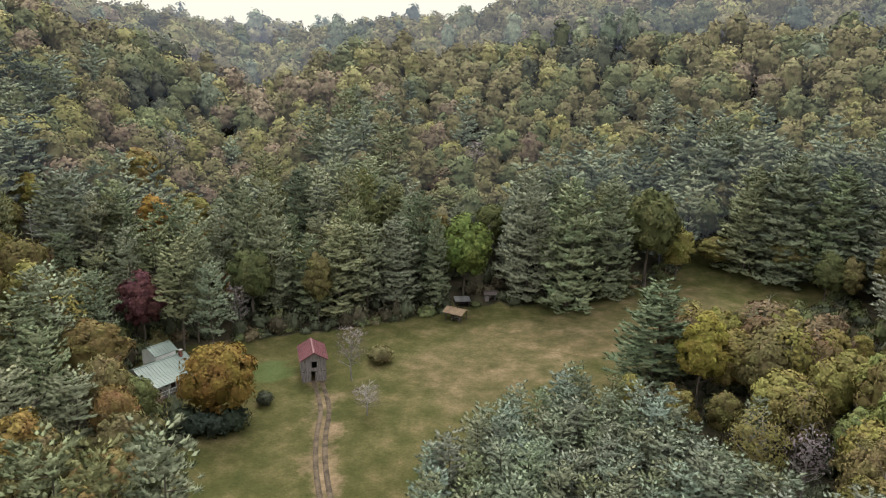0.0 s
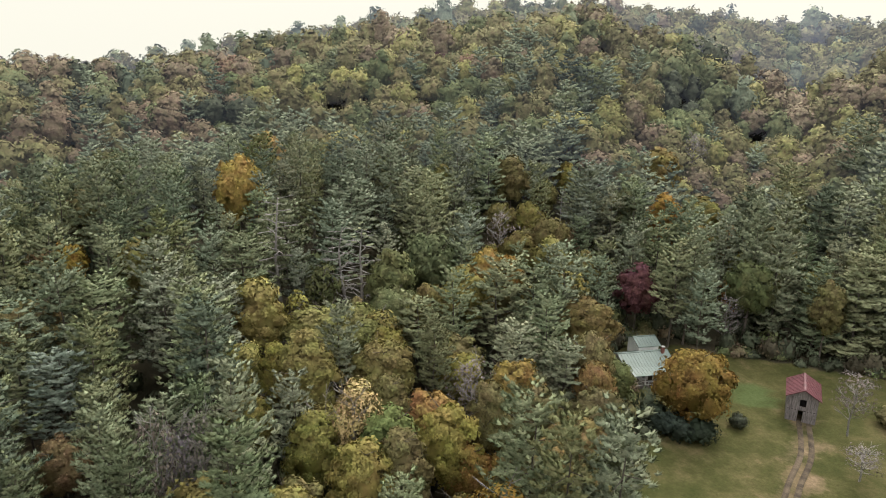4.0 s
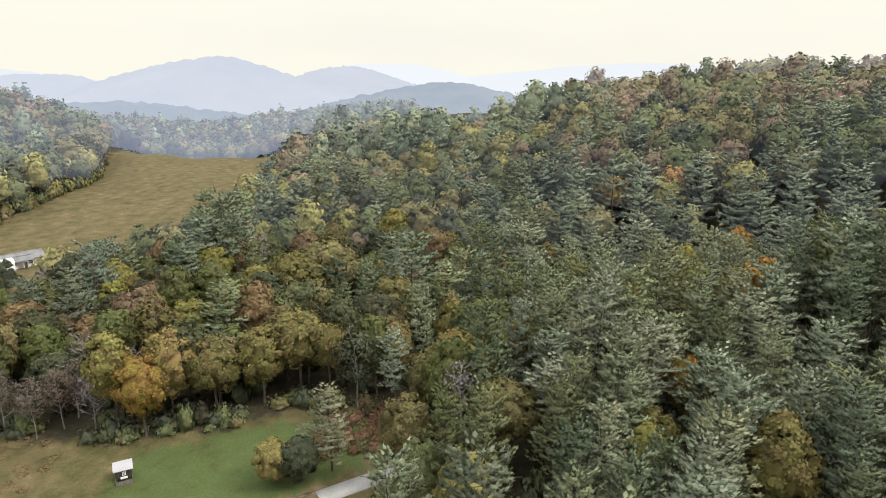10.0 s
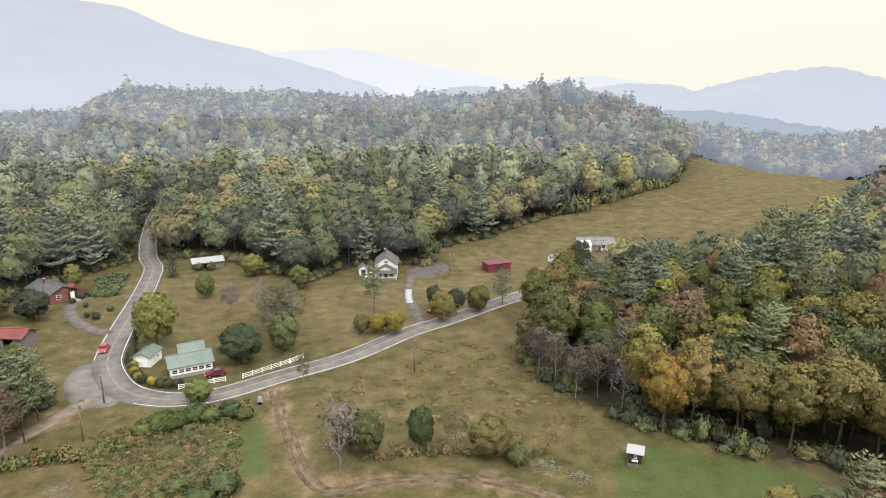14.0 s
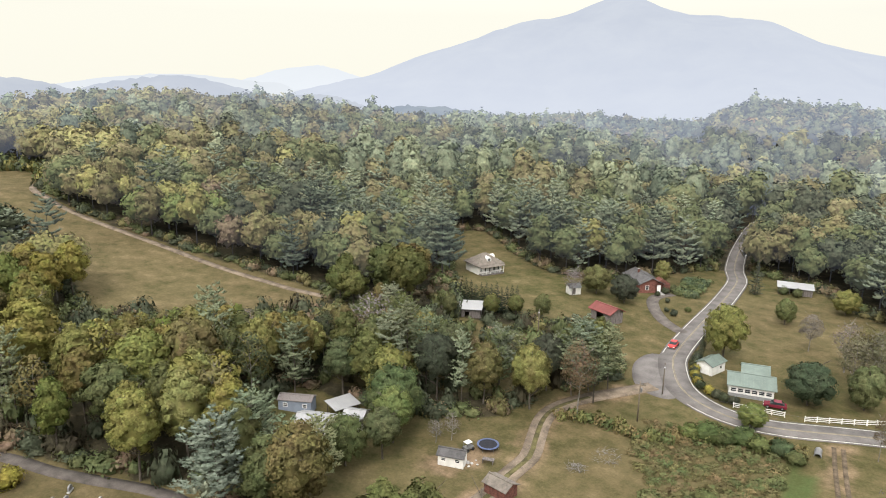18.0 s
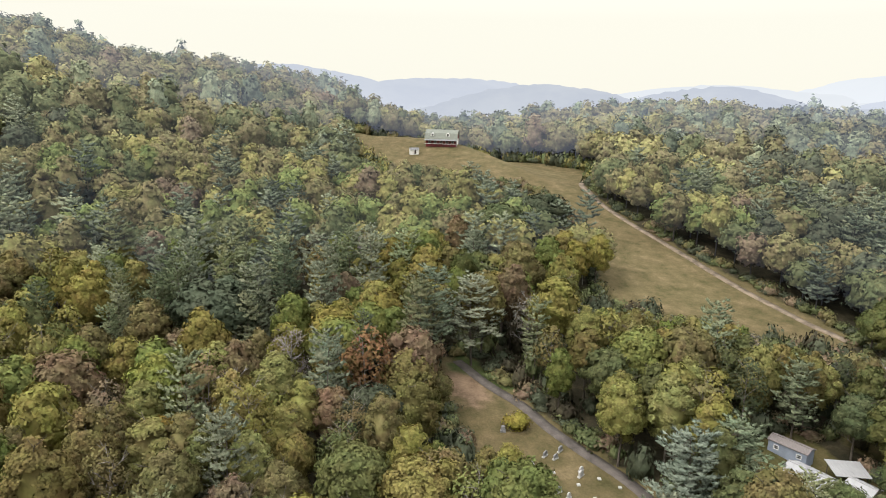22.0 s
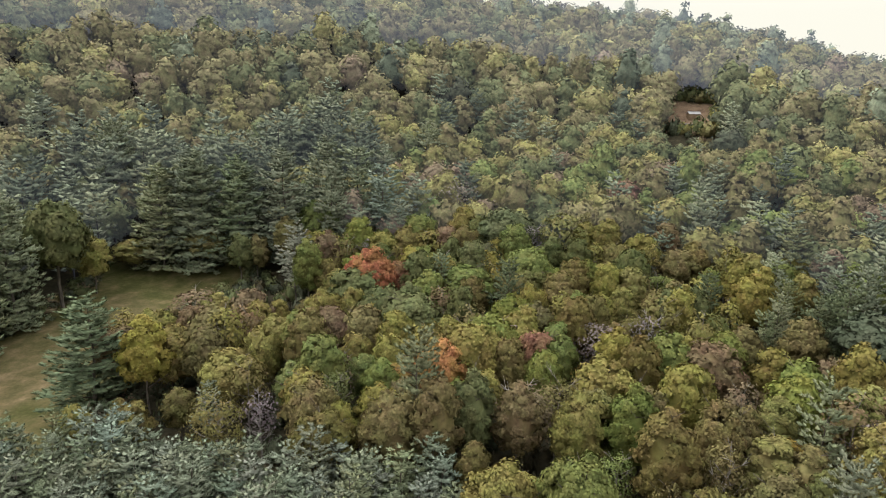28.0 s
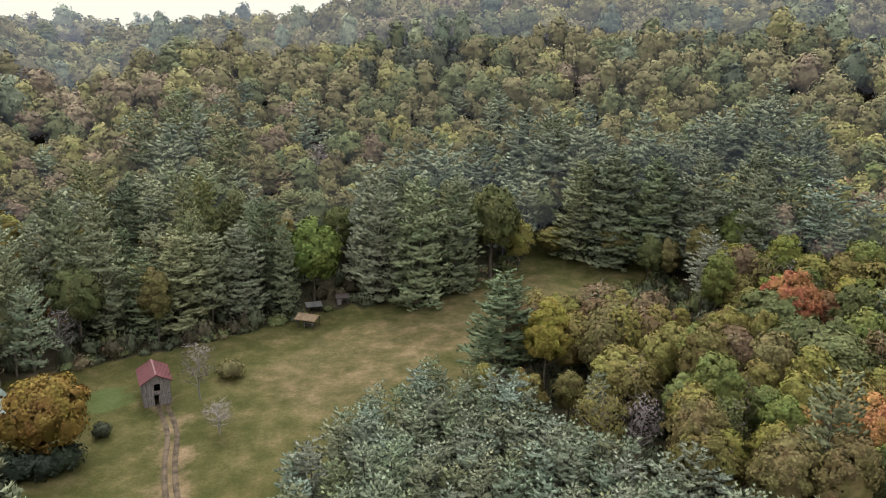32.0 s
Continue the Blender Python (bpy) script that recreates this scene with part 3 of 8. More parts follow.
def pine_crown(seed, h, R, whorls, boughs, tufts, needles, size, base=0.25, ragged=0.25, point=0.7, droop=0.0, fine=True, fineness=0.34):
    """Tiers of level boughs; each bough is a flat plume of tufts with fine needles standing out and up round their rims."""
    g = np.random.default_rng(seed)
    C, O, Q = [], [], []
    lean = g.uniform(0, 6.28)
    Z = np.array([0, 0, 1.0])
    for i in range(whorls):
        f = i / (whorls - 1)
        z = h * (base + (1 - base) * f ** 0.95) - 0.3
        L = R * ((1 - f) ** point * 0.95 + 0.06) * (0.72 if f < 0.08 else 1.0) * g.uniform(0.88, 1.1)
        nb = max(3, int(round(boughs * (1 - 0.35 * f))))
        for j in range(nb):
            if g.uniform() < ragged * 0.4 and f < 0.85:
                continue
            a = lean + j * 6.283 / nb + i * 2.4 + g.uniform(-0.3, 0.3)
            l = L * g.uniform(1 - ragged, 1 + ragged * 0.6)
            zb = z + g.uniform(-0.5, 0.5) * h * (1 - base) / whorls
            out = np.array([math.cos(a), math.sin(a), 0])
            side = np.array([-math.sin(a), math.cos(a), 0])
            rise = l * (0.10 + 0.60 * f ** 1.4 - droop) + g.uniform(-0.2, 0.2)
            m = max(1, int(round(tufts * (0.3 + 0.7 * l / R))))
            q = np.linspace(0.30 if m > 1 else 0.72, 1.0, m) + g.uniform(-0.05, 0.05, m)
            w = np.where(np.arange(m) % 2 == 0, 1, -1) * g.uniform(0.02, 0.36, m) * l * (1.2 - 0.75 * q)
            C.append(out * (q * l)[:, None] + side * w[:, None] + Z * (zb + rise * q ** 1.5 + g.uniform(-0.5, 0.5, m))[:, None])
            O.append(unit(out[None] + side[None] * (w / max(l, 0.1) * 1.6)[:, None]))
            Q.append(size * g.uniform(0.75, 1.15, m) * (0.5 + 0.5 * min(1, l / (R * 0.55))))
    C, O, Q = np.concatenate(C), np.concatenate(O), np.concatenate(Q)
    S = np.stack([-O[:, 1], O[:, 0], 0 * O[:, 0]], 1)
    bv, bf = (ICO_V, ICO_F) if fine else (OCTA_V, OCTA_F)
    k = g.uniform(0.8, 1.2, (len(C), len(bv)))
    pads = C[:, None] + (O[:, None] * (bv[None, :, 0:1] * 0.85) + S[:, None] * (bv[None, :, 1:2] * 0.60) + Z * (bv[None, :, 2:3] * 0.42 + np.clip(bv[None, :, 0:1], 0, 1) * 0.30)) * (k * Q[:, None] * 0.78)[..., None]
    F = bf[None] + (np.arange(len(C)) * len(bv))[:, None, None]
    n = len(C)
    th = g.uniform(-1.9, 1.9, (n, needles))
    dirs = np.cos(th)[..., None] * O[:, None] + np.sin(th)[..., None] * S[:, None] + Z * g.uniform(0.0, 1.5, (n, needles))[..., None]
    dirs = unit(dirs.reshape(-1, 3))
    q = np.repeat(Q, needles) * g.uniform(0.7, 1.25, n * needles)
    P = np.repeat(C, needles, 0) + dirs * [1, 1, 0.6] * (q * 0.62)[:, None]
    nrm = unit(np.repeat(unit(C * [1, 1, 0] + O * 0.6), needles, 0) * 0.75 + Z * 0.62 + g.normal(size=P.shape) * 0.22)
    v = unit(np.cross(nrm, dirs))
    dome = unit(C * [1, 1, 0] / R + Z * 0.2)
    puff = unit(dome * 0.75 + Z * 0.35 + O * 0.3 + g.normal(size=C.shape) * 0.28)
    soft = np.repeat(unit(np.repeat(puff, needles, 0) + dirs * 0.22), 3, 0)
    flat = O[:, None] * bv[None, :, 0:1] * 0.45 + S[:, None] * bv[None, :, 1:2] * 0.45 + Z * bv[None, :, 2:3] * 1.1
    inner = unit((puff[:, None] * 0.6 + flat).reshape(-1, 3))
    return (*merge([cards(P, dirs, v, q * fineness, q * fineness * 0.28), (pads.reshape(-1, 3), F.reshape(-1, 3))]), np.concatenate([soft, inner]))


def limbs(seed, h, R, r0, n, start=0.3, sub=2, up=0.5, trunk_top=0.92, sides=5):
    """A tapered trunk that bends a little, with limbs and forks."""
    g = np.random.default_rng(seed)
    parts, p = [], np.zeros(3)
    seg = 4
    pts = [p]
    for i in range(seg):
        p = p + np.array([g.uniform(-0.02, 0.02) * h, g.uniform(-0.02, 0.02) * h, h * trunk_top / seg])
        pts.append(p)
    pts[0] = pts[0] - np.array([0, 0, 0.6])
    rr = [r0 * (1 - 0.82 * i / seg) for i in range(seg + 1)]
    for i in range(seg):
        parts.append(tube(pts[i], pts[i + 1], rr[i], rr[i + 1], sides + 1))
    for i in range(n):
        f = start + (trunk_top - start) * (i + g.uniform(0, 1)) / n
        k = min(seg - 1, int(f / trunk_top * seg))
        t = f / trunk_top * seg - k
        q = pts[k] * (1 - t) + pts[k + 1] * t
        a = i * 2.4 + g.uniform(-0.5, 0.5)
        l = R * g.uniform(0.55, 0.95) * (1 - 0.5 * max(0, f - 0.5))
        e = q + np.array([math.cos(a) * l, math.sin(a) * l, l * up * g.uniform(0.5, 1.4)])
        rb = r0 * (1 - f) * 0.5 + 0.03
        parts.append(tube(q, e, rb, 0.035, sides))
        for s in range(sub):
            b = q + (e - q) * g.uniform(0.35, 0.8)
            a2 = a + g.choice([-1, 1]) * g.uniform(0.4, 1.1)
            l2 = l * g.uniform(0.3, 0.6)
            parts.append(tube(b, b + np.array([math.cos(a2) * l2, math.sin(a2) * l2, l2 * up * g.uniform(0.3, 1.6)]), rb * 0.55 + 0.015, 0.02, 3))
    return merge(parts)


def tri_mesh(name, vf, material):
    V, F = vf
    me = bpy.data.meshes.new(name)
    me.from_pydata([], [], [])
    me.vertices.add(len(V))
    me.vertices.foreach_set("co", np.asarray(V, np.float32).ravel())
    me.loops.add(F.size)
    me.loops.foreach_set("vertex_index", F.astype(np.int32).ravel())
    me.polygons.add(len(F))
    me.polygons.foreach_set("loop_start", np.arange(0, F.size, 3, dtype=np.int32))
    me.update(calc_edges=True)
    me.materials.append(material)
    return me


def round_off(me, normals):
    """Leaf sprays take the light as the rounded crown that they make up."""
    a = me.attributes.new("custom_normal", "FLOAT_VECTOR", "POINT")
    a.data.foreach_set("vector", np.asarray(normals, np.float32).ravel())


# near kinds: shapes of each, in metres; "full" close by, "plain" further back
SHAPES = {}


def shapes(kind, level="full"):
    if (kind, level) in SHAPES:
        return SHAPES[kind, level]
    out = []
    full = level == "full"
    for s in range(5 if full else 4):
        bark = M_BARK
        if kind == "white_pine":
            h, R = 20.0 + s * 0.9, 5.6 + 0.3 * (s % 3)
            c = pine_crown(10 + s, h, R, 13, 6, 10, 24, 0.84, base=0.30 + 0.03 * s, ragged=0.34, point=0.36, fine=False, fineness=0.30) if full else pine_crown(10 + s, h, R, 12, 6, 8, 13, 1.0, base=0.28 + 0.03 * s, ragged=0.34, point=0.36, fine=False)
            t = limbs(10 + s, h, R * 0.8, 0.28, 14 if full else 6, start=0.2, sub=0, up=0.06)
        elif kind == "young_pine":
            h, R = 13.0 + s * 0.4, 3.3
            c = pine_crown(30 + s, h, R, 13, 6, 6, 20, 0.62, base=0.25, ragged=0.30, point=0.36, fine=False)
            t = limbs(30 + s, h, R * 0.7, 0.2, 6, start=0.1, sub=0, up=0.3)
        elif kind == "full_pine":
            h, R = 26.0 + s * 0.8, 7.4
            c = pine_crown(40 + s, h, R, 19, 8, 11, 14, 1.08, base=0.03 + 0.02 * s, ragged=0.30, point=0.52, droop=0.05, fine=False)
            t = limbs(40 + s, h, R * 0.7, 0.34, 8, start=0.1, sub=0, up=0.05)
        elif kind == "spruce":
            h, R = 18.0 + s, 3.6
            c = pine_crown(50 + s, h, R, 16, 6, 4, 6, 0.9, base=0.06, ragged=0.16, point=0.9, droop=0.15, fine=False)
            t = limbs(50 + s, h, R * 0.6, 0.22, 8, start=0.1, sub=0, up=-0.1)
        elif kind == "poplar_tree":
            h, R = 17.0 + s * 0.7, 4.3 + 0.25 * (s % 3)
            c = hardwood_crown(70 + s, h, R, 5600 if full else 2600, 0.34 if full else 0.48, base=0.24, lumps=64 if full else 44, egg=0.62, deep=0.36)
            t = limbs(70 + s, h, R, 0.24, 6 if full else 2, start=0.2, up=0.9)
        elif kind == "oak_tree":
            h, R = 15.0 + s * 0.6, 5.6
            c = hardwood_crown(90 + s, h, R, 6000 if full else 2900, 0.36 if full else 0.50, base=0.26, lumps=72 if full else 48, egg=0.10, deep=0.40)
            t = limbs(90 + s, h, R, 0.34, 7 if full else 2, start=0.2, up=0.6)
        elif kind == "maple_tree":
            h, R = 14.2 + s * 0.6, 4.8
            c = hardwood_crown(110 + s, h, R, 5600 if full else 2600, 0.34 if full else 0.48, base=0.20, lumps=64 if full else 44, egg=0.32, deep=0.40)
            t = limbs(110 + s, h, R, 0.26, 6 if full else 2, start=0.18, up=0.7)
        elif kind == "round_tree":
            h, R = 10.0 + s * 0.2, 4.8
            c = hardwood_crown(310 + s, h, R, 4800, 0.31, base=0.02, lumps=60, egg=0.15, deep=0.32)
            t = limbs(310 + s, h, R, 0.24, 5, start=0.12, up=0.7)
        elif kind == "thin_tree":
            h, R = 15.5 + s * 0.5, 4.0
            c = hardwood_crown(130 + s, h, R, 2200 if full else 900, 0.30 if full else 0.5, base=0.25, lumps=26, ragged=0.18, core=0, egg=0.3, deep=0.5)
            t = limbs(130 + s, h, R, 0.2, 14 if full else 9, start=0.25, sub=4 if full else 2, up=0.8)
            bark = M_GREYBARK
        elif kind == "bare_tree":
            h, R = 14.0 + s * 0.8, 3.6
            c = hardwood_crown(150 + s, h, R, 520, 0.36, base=0.25, lumps=20, ragged=0.25, core=0, deep=0.5)
            t = limbs(150 + s, h, R, 0.22, 20, start=0.22, sub=6, up=0.75)
            bark = M_PALE
        elif kind == "dead_pine":
            h, R = 17.0 + s, 2.9
            c = pine_crown(170 + s, h, R, 8, 3, 1, 8, 0.6, base=0.45, ragged=0.6)
            t = limbs(170 + s, h, R, 0.24, 26, start=0.25, sub=2, up=0.12)
            bark = M_PALE
        elif kind == "shrub":
            h, R = 2.6, 1.7
            c = hardwood_crown(190 + s, h, R, 650, 0.25, base=-0.1, lumps=16, ragged=0.15, deep=0.3)
            t = limbs(190 + s, h * 0.7, R * 0.6, 0.06, 4, start=0.05, sub=1, up=0.8, sides=3)
        mc = tri_mesh(kind + "_crown", c[:2], M_LEAF)
        round_off(mc, c[2])
        mc.polygons.foreach_set("use_smooth", np.ones(len(mc.polygons), bool))
        out.append((mc, tri_mesh(kind + "_trunk", t, bark), h, R))
    SHAPES[kind, level] = out
    return out


LABELS = {
    "white_pine": ("tall white pine with level blue-green tiers", "pine tree", "white pines in the woods"),
    "young_pine": ("dense young white pine, pale blue-green", "pine tree", "young pine stand"),
    "full_pine": ("tall full white pine, boughs down to the ground", "pine tree", "pines at the wood's edge"),
    "spruce": ("pointed dark spruce at the wood's edge", "spruce tree", "spruces"),
    "poplar_tree": ("tall tulip poplar with a narrow rounded crown", "tree", "tulip poplars"),
    "oak_tree": ("broad oak with a lumpy rounded crown", "tree", "oaks"),
    "maple_tree": ("rounded maple in autumn leaf", "tree", "maples"),
    "round_tree": ("round full tree, leafy down to the grass", "tree", "round yard trees"),
    "thin_tree": ("half-bare tree with thin leaves and grey limbs", "tree", "half-bare trees"),
    "bare_tree": ("bare grey tree that has dropped its leaves", "bare tree", "bare trees"),
    "dead_pine": ("dying pine with grey naked boughs", "dead tree", "dying pines"),
    "shrub": ("leafy bush growing in the open", "bush", "bushes"),
}
HUES = {GOLD: "golden yellow", ORANGE: "orange", RUST: "rust-brown", RED: "red", YGREEN: "yellow-green", OLIVE: "olive green", BROWN: "brownish",
        GREEN: "green", DKGREEN: "dark green", LGREEN: "light green", MAROON: "dark maroon"}
rnd = random.Random(5)


def tree(kind, x, y, color, scale=1.0, wide=1.0, label="", pick=None, sink=0.0, group=True, level="full"):
    """One tree: an Empty at its foot with trunk and crown."""
    var = shapes(kind, level)
    crown, trunk, h, R = var[rnd.randrange(len(var)) if pick is None else pick % len(var)]
    root = new(kind)
    root.location = (x, y, gz(x, y) - sink)
    root.rotation_euler = (0, 0, rnd.uniform(0, 6.28))
    root.scale = (scale * wide, scale * wide, scale)
    base = LABELS[kind]
    hue = HUES.get(tuple(color), "")
    text = label or (base[0] if kind in ("white_pine", "full_pine", "young_pine", "spruce", "bare_tree", "dead_pine") or not hue else base[0] + ", " + hue + " leaves")
    tagged(root, text, base[1], base[2] if group else "")
    j = [1 + rnd.uniform(-0.14, 0.14) for _ in range(2)]
    if "pine" not in kind:
        j[0] *= 0.86
    for nm, me in (("trunk", trunk), ("crown", crown)):
        o = child(new(nm, me), root)
        if nm == "crown":
            o.color = (color[0] * j[0] * rnd.uniform(0.94, 1.06), color[1] * j[0], color[2] * j[0] * j[1], 1)
    return root


# far templates: few, larger sprays, a plain trunk
def far_template(kind, level, s):
    n, size, lumps = {"mid": (900, 0.66, 34), "far": (560, 0.80, 26), "hill": (300, 0.95, 16), "ridge": (130, 1.25, 11), "dim": (44, 1.9, 7)}[level]
    near_ = level in ("mid", "far")
    if kind == "pine":
        h, R = 18.5 + s, 4.8
        if near_:
            w, b, tf, nd, sz = (10, 6, 5, 9, 1.3) if level == "mid" else (9, 5, 5, 7, 1.5)
            V, F, N = pine_crown(200 + s, h, R * 1.15, w, b, tf, nd, sz, base=0.22, ragged=0.36, point=0.42, fine=False)
        else:
            V, F, N = hardwood_crown(200 + s, h, R, n, size, base=0.10, lumps=lumps + 4, egg=1.0, deep=0.45, fine=False)
    elif kind == "poplar":
        h, R = 15.5 + s * 0.9, 4.6
        V, F, N = hardwood_crown(220 + s, h, R, n, size, base=0.14, lumps=lumps, egg=0.50, deep=0.20, fine=False)
    else:
        h, R = 13.0 + s * 0.8, 5.8
        V, F, N = hardwood_crown(240 + s, h, R, n, size, base=0.16, lumps=lumps, egg=0.15, deep=0.22, fine=False)
    t = tube((0, 0, -0.5), (0, 0, h * 0.8), 0.22, 0.06, 3)
    m = np.concatenate([np.ones(len(V)), np.zeros(len(t[0]))])
    N = np.concatenate([N, unit(t[0] * [1, 1, 0])])
    V, F = merge([(V, F), t])
    return V, F, m, N


def forest(name, trees, label, material=None):
    """Woods that nobody could count: all in one mesh, one colour a tree."""
    Vs, Fs, Cs, Ns, o = [], [], [], [], 0
    for (kind, level, s), rows in trees.items():
        V, F, m, N = far_template(kind, level, s)
        rows = np.array(rows)  # x, y, z, turn, scale, r, g, b
        ca, sa = np.cos(rows[:, 3]), np.sin(rows[:, 3])
        sc = rows[:, 4]
        x = (V[None, :, 0] * ca[:, None] - V[None, :, 1] * sa[:, None]) * sc[:, None] + rows[:, 0:1]
        y = (V[None, :, 0] * sa[:, None] + V[None, :, 1] * ca[:, None]) * sc[:, None] + rows[:, 1:2]
        z = V[None, :, 2] * sc[:, None] + rows[:, 2:3]
        Vs.append(np.stack([x, y, z], -1).reshape(-1, 3))
        n = len(rows)
        Ns.append(np.stack([N[None, :, 0] * ca[:, None] - N[None, :, 1] * sa[:, None], N[None, :, 0] * sa[:, None] + N[None, :, 1] * ca[:, None], np.broadcast_to(N[None, :, 2], (n, len(V)))], -1).reshape(-1, 3))
        Fs.append((F[None] + (np.arange(n) * len(V))[:, None, None]).reshape(-1, 3) + o)
        col = np.empty((n, len(V), 4))
        col[..., :3] = rows[:, None, 5:8] * m[None, :, None] + np.array([0.05, 0.043, 0.034]) * (1 - m)[None, :, None]
        col[..., 3] = 1
        Cs.append(col.reshape(-1, 4))
        o += n * len(V)
    V, F, C = np.concatenate(Vs), np.concatenate(Fs), np.concatenate(Cs)
    ob = mesh_object(name, V, F.ravel(), np.full(len(F), 3), material or M_WOODS, colors=C)
    ob.data.polygons.foreach_set("use_smooth", np.ones(len(F), bool))
    round_off(ob.data, np.concatenate(Ns))
    return tagged(ob, label, "woods", kind="stuff")


# what grows where: (test on bearing and distance) -> weights of kinds and colours
def mix_at(az, r, x, y):
    """Share of pines, and the palette of the rest."""
    dull = [(DKGREEN, 3), (GREEN, 3.5), (OLIVE, 6), (YGREEN, 2.4), (BROWN, 2.6), (RUST, 0.7), (GOLD, 0.3), (MAROON, 0.12)]
    warm = [(GREEN, 1.5), (OLIVE, 4), (YGREEN, 3), (GOLD, 1.4), (ORANGE, 0.5), (BROWN, 1.5), (RUST, 0.3)]
    fresh = [(DKGREEN, 1.8), (GREEN, 3.5), (LGREEN, 2.5), (YGREEN, 4), (OLIVE, 3.5), (BROWN, 2.2), (RUST, 0.6), (GOLD, 0.8), (ORANGE, 0.8)]
    if 38 < az < 114 and r < 215:
        if az < 62 and r < 125:
            return 0.18, [(GREEN, 3), (YGREEN, 4), (OLIVE, 4), (BROWN, 0.8), (GOLD, 0.7), (ORANGE, 0.2)]
        return (0.90 if r < 190 else 0.72), warm
    if 18 < az <= 38 and r < 200:
        return 0.42, [(DKGREEN, 3), (OLIVE, 3), (YGREEN, 1.5), (GOLD, 1.2), (ORANGE, 0.8), (BROWN, 2.5), (RUST, 0.6)]
    if -36 < az < 18 and 150 < r < 235:
        return 0.58, [(GREEN, 4), (OLIVE, 4), (YGREEN, 2), (MAROON, 0.4)]
    if -44 < az < -20 and 225 <= r < 262:
        return 0.75, dull
    if 104 <= az < 160:
        return 0.24, [(OLIVE, 5), (GREEN, 3.5), (DKGREEN, 2), (BROWN, 1.4), (YGREEN, 2.8), (GOLD, 1.0 if r < 220 else 0.2)]
    if -93 < az < -76 and 138 < r < 185:
        return 0.85, fresh
    if -130 < az <= -36 and r < 260:
        return 0.08, fresh
    if -130 < az <= -42:
        return 0.08, [(DKGREEN, 2), (GREEN, 3.5), (OLIVE, 5), (YGREEN, 3.2), (BROWN, 1.5), (ORANGE, 0.3)]
    if az > 156 or az < -130:
        if 195 < az % 360 < 222 and r < 330:
            return 0.42, [(OLIVE, 4), (GREEN, 4), (YGREEN, 1.5)]
        return 0.22, [(OLIVE, 5), (GREEN, 4), (DKGREEN, 2.5), (YGREEN, 2), (BROWN, 0.8), (ORANGE, 0.25)]
    if az > 60:
        return (0.16 if r < 280 else 0.05), [(DKGREEN, 3), (GREEN, 2), (OLIVE, 4), (BROWN, 5), (RUST, 1.2), (GOLD, 0.3)]
    return (0.12 if r < 300 else 0.05), dull


def pine_share(share, x, y):
    """Pines stand in clumps."""
    if share > 0.84:
        return share
    p = noise.noise(Vector((x * 0.026, y * 0.026, 8.7))) + 0.5 * noise.noise(Vector((x * 0.07, y * 0.07, 2.7)))
    return share + (1.1 if share > 0.2 else 0.75) * p * min(1.0, 3.2 * share * (1 - share) + 0.1)


def choose(pal, x=None, y=None):
    """A colour from the palette; neighbours tend to share it."""
    u = rnd.random()
    if x is not None:
        p = 0.5 + 0.62 * noise.noise(Vector((x * 0.021, y * 0.021, 0.3))) + 0.3 * noise.noise(Vector((x * 0.06, y * 0.06, 4.3)))
        u = min(0.999, max(0.0, 0.36 * p + 0.64 * u))
    t = u * sum(w for _, w in pal)
    for c, w in pal:
        t -= w
        if t <= 0:
            return c
    return pal[-1][0]


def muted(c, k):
    """The same leaves, greyed by a share k."""
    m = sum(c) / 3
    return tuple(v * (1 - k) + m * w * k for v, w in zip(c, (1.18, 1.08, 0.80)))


RESERVED = []  # x, y, clear radius round trees and houses that have a place of their own


# ---------------------------------------------------------------- roads
def spline(line, step=2.0):
    """The line, rounded, as points about a step apart."""
    p = [np.array(q, float) for q in line]
    p = [2 * p[0] - p[1]] + p + [2 * p[-1] - p[-2]]
    out = []
    for a, b, c, d in zip(p, p[1:], p[2:], p[3:]):
        n = max(2, int(np.linalg.norm(c - b) / step))
        for i in range(n):
            t = i / n
            out.append(0.5 * (2 * b + (c - a) * t + (2 * a - 5 * b + 4 * c - d) * t * t + (3 * b - a - 3 * c + d) * t ** 3))
    out.append(p[-2])
    return np.array(out)


def ribbon(name, line, width, lift, material, offset=0.0, thick=0.12, parent=None, start=0, stop=None, dash=None):
    """A strip of paving along a line, with thickness."""
    c = spline(line)[start:stop]
    t = np.gradient(c, axis=0)
    t /= np.linalg.norm(t, axis=1)[:, None]
    nrm = np.stack([-t[:, 1], t[:, 0]], 1)
    w = width / 2
    cols = [c + nrm * (offset + k) for k in (-w, 0, w)]
    zc = height(c[:, 0], c[:, 1])
    hi = np.maximum.reduce([height(c[:, 0] + nrm[:, 0] * k, c[:, 1] + nrm[:, 1] * k) for k in (-3.5, -1.7, 0, 1.7, 3.5)])
    V, F = [], []
    n = len(c)
    for k, q in enumerate(cols):
        V.append(np.column_stack([q, hi + lift]))
    for q in (cols[0], cols[2]):
        V.append(np.column_stack([q, hi + lift - thick - 0.3]))
    i = np.arange(n - 1)
    if dash:
        i = i[(i % dash[0]) < dash[1]]
    for a, b in ((0, 1), (1, 2), (3, 0), (2, 4)):
        F.append(np.stack([a * n + i, b * n + i, b * n + i + 1, a * n + i + 1], 1))
    F = np.concatenate(F)[:, ::-1]
    return mesh_object(name, np.concatenate(V), F.ravel(), np.full(len(F), 4), material, parent)


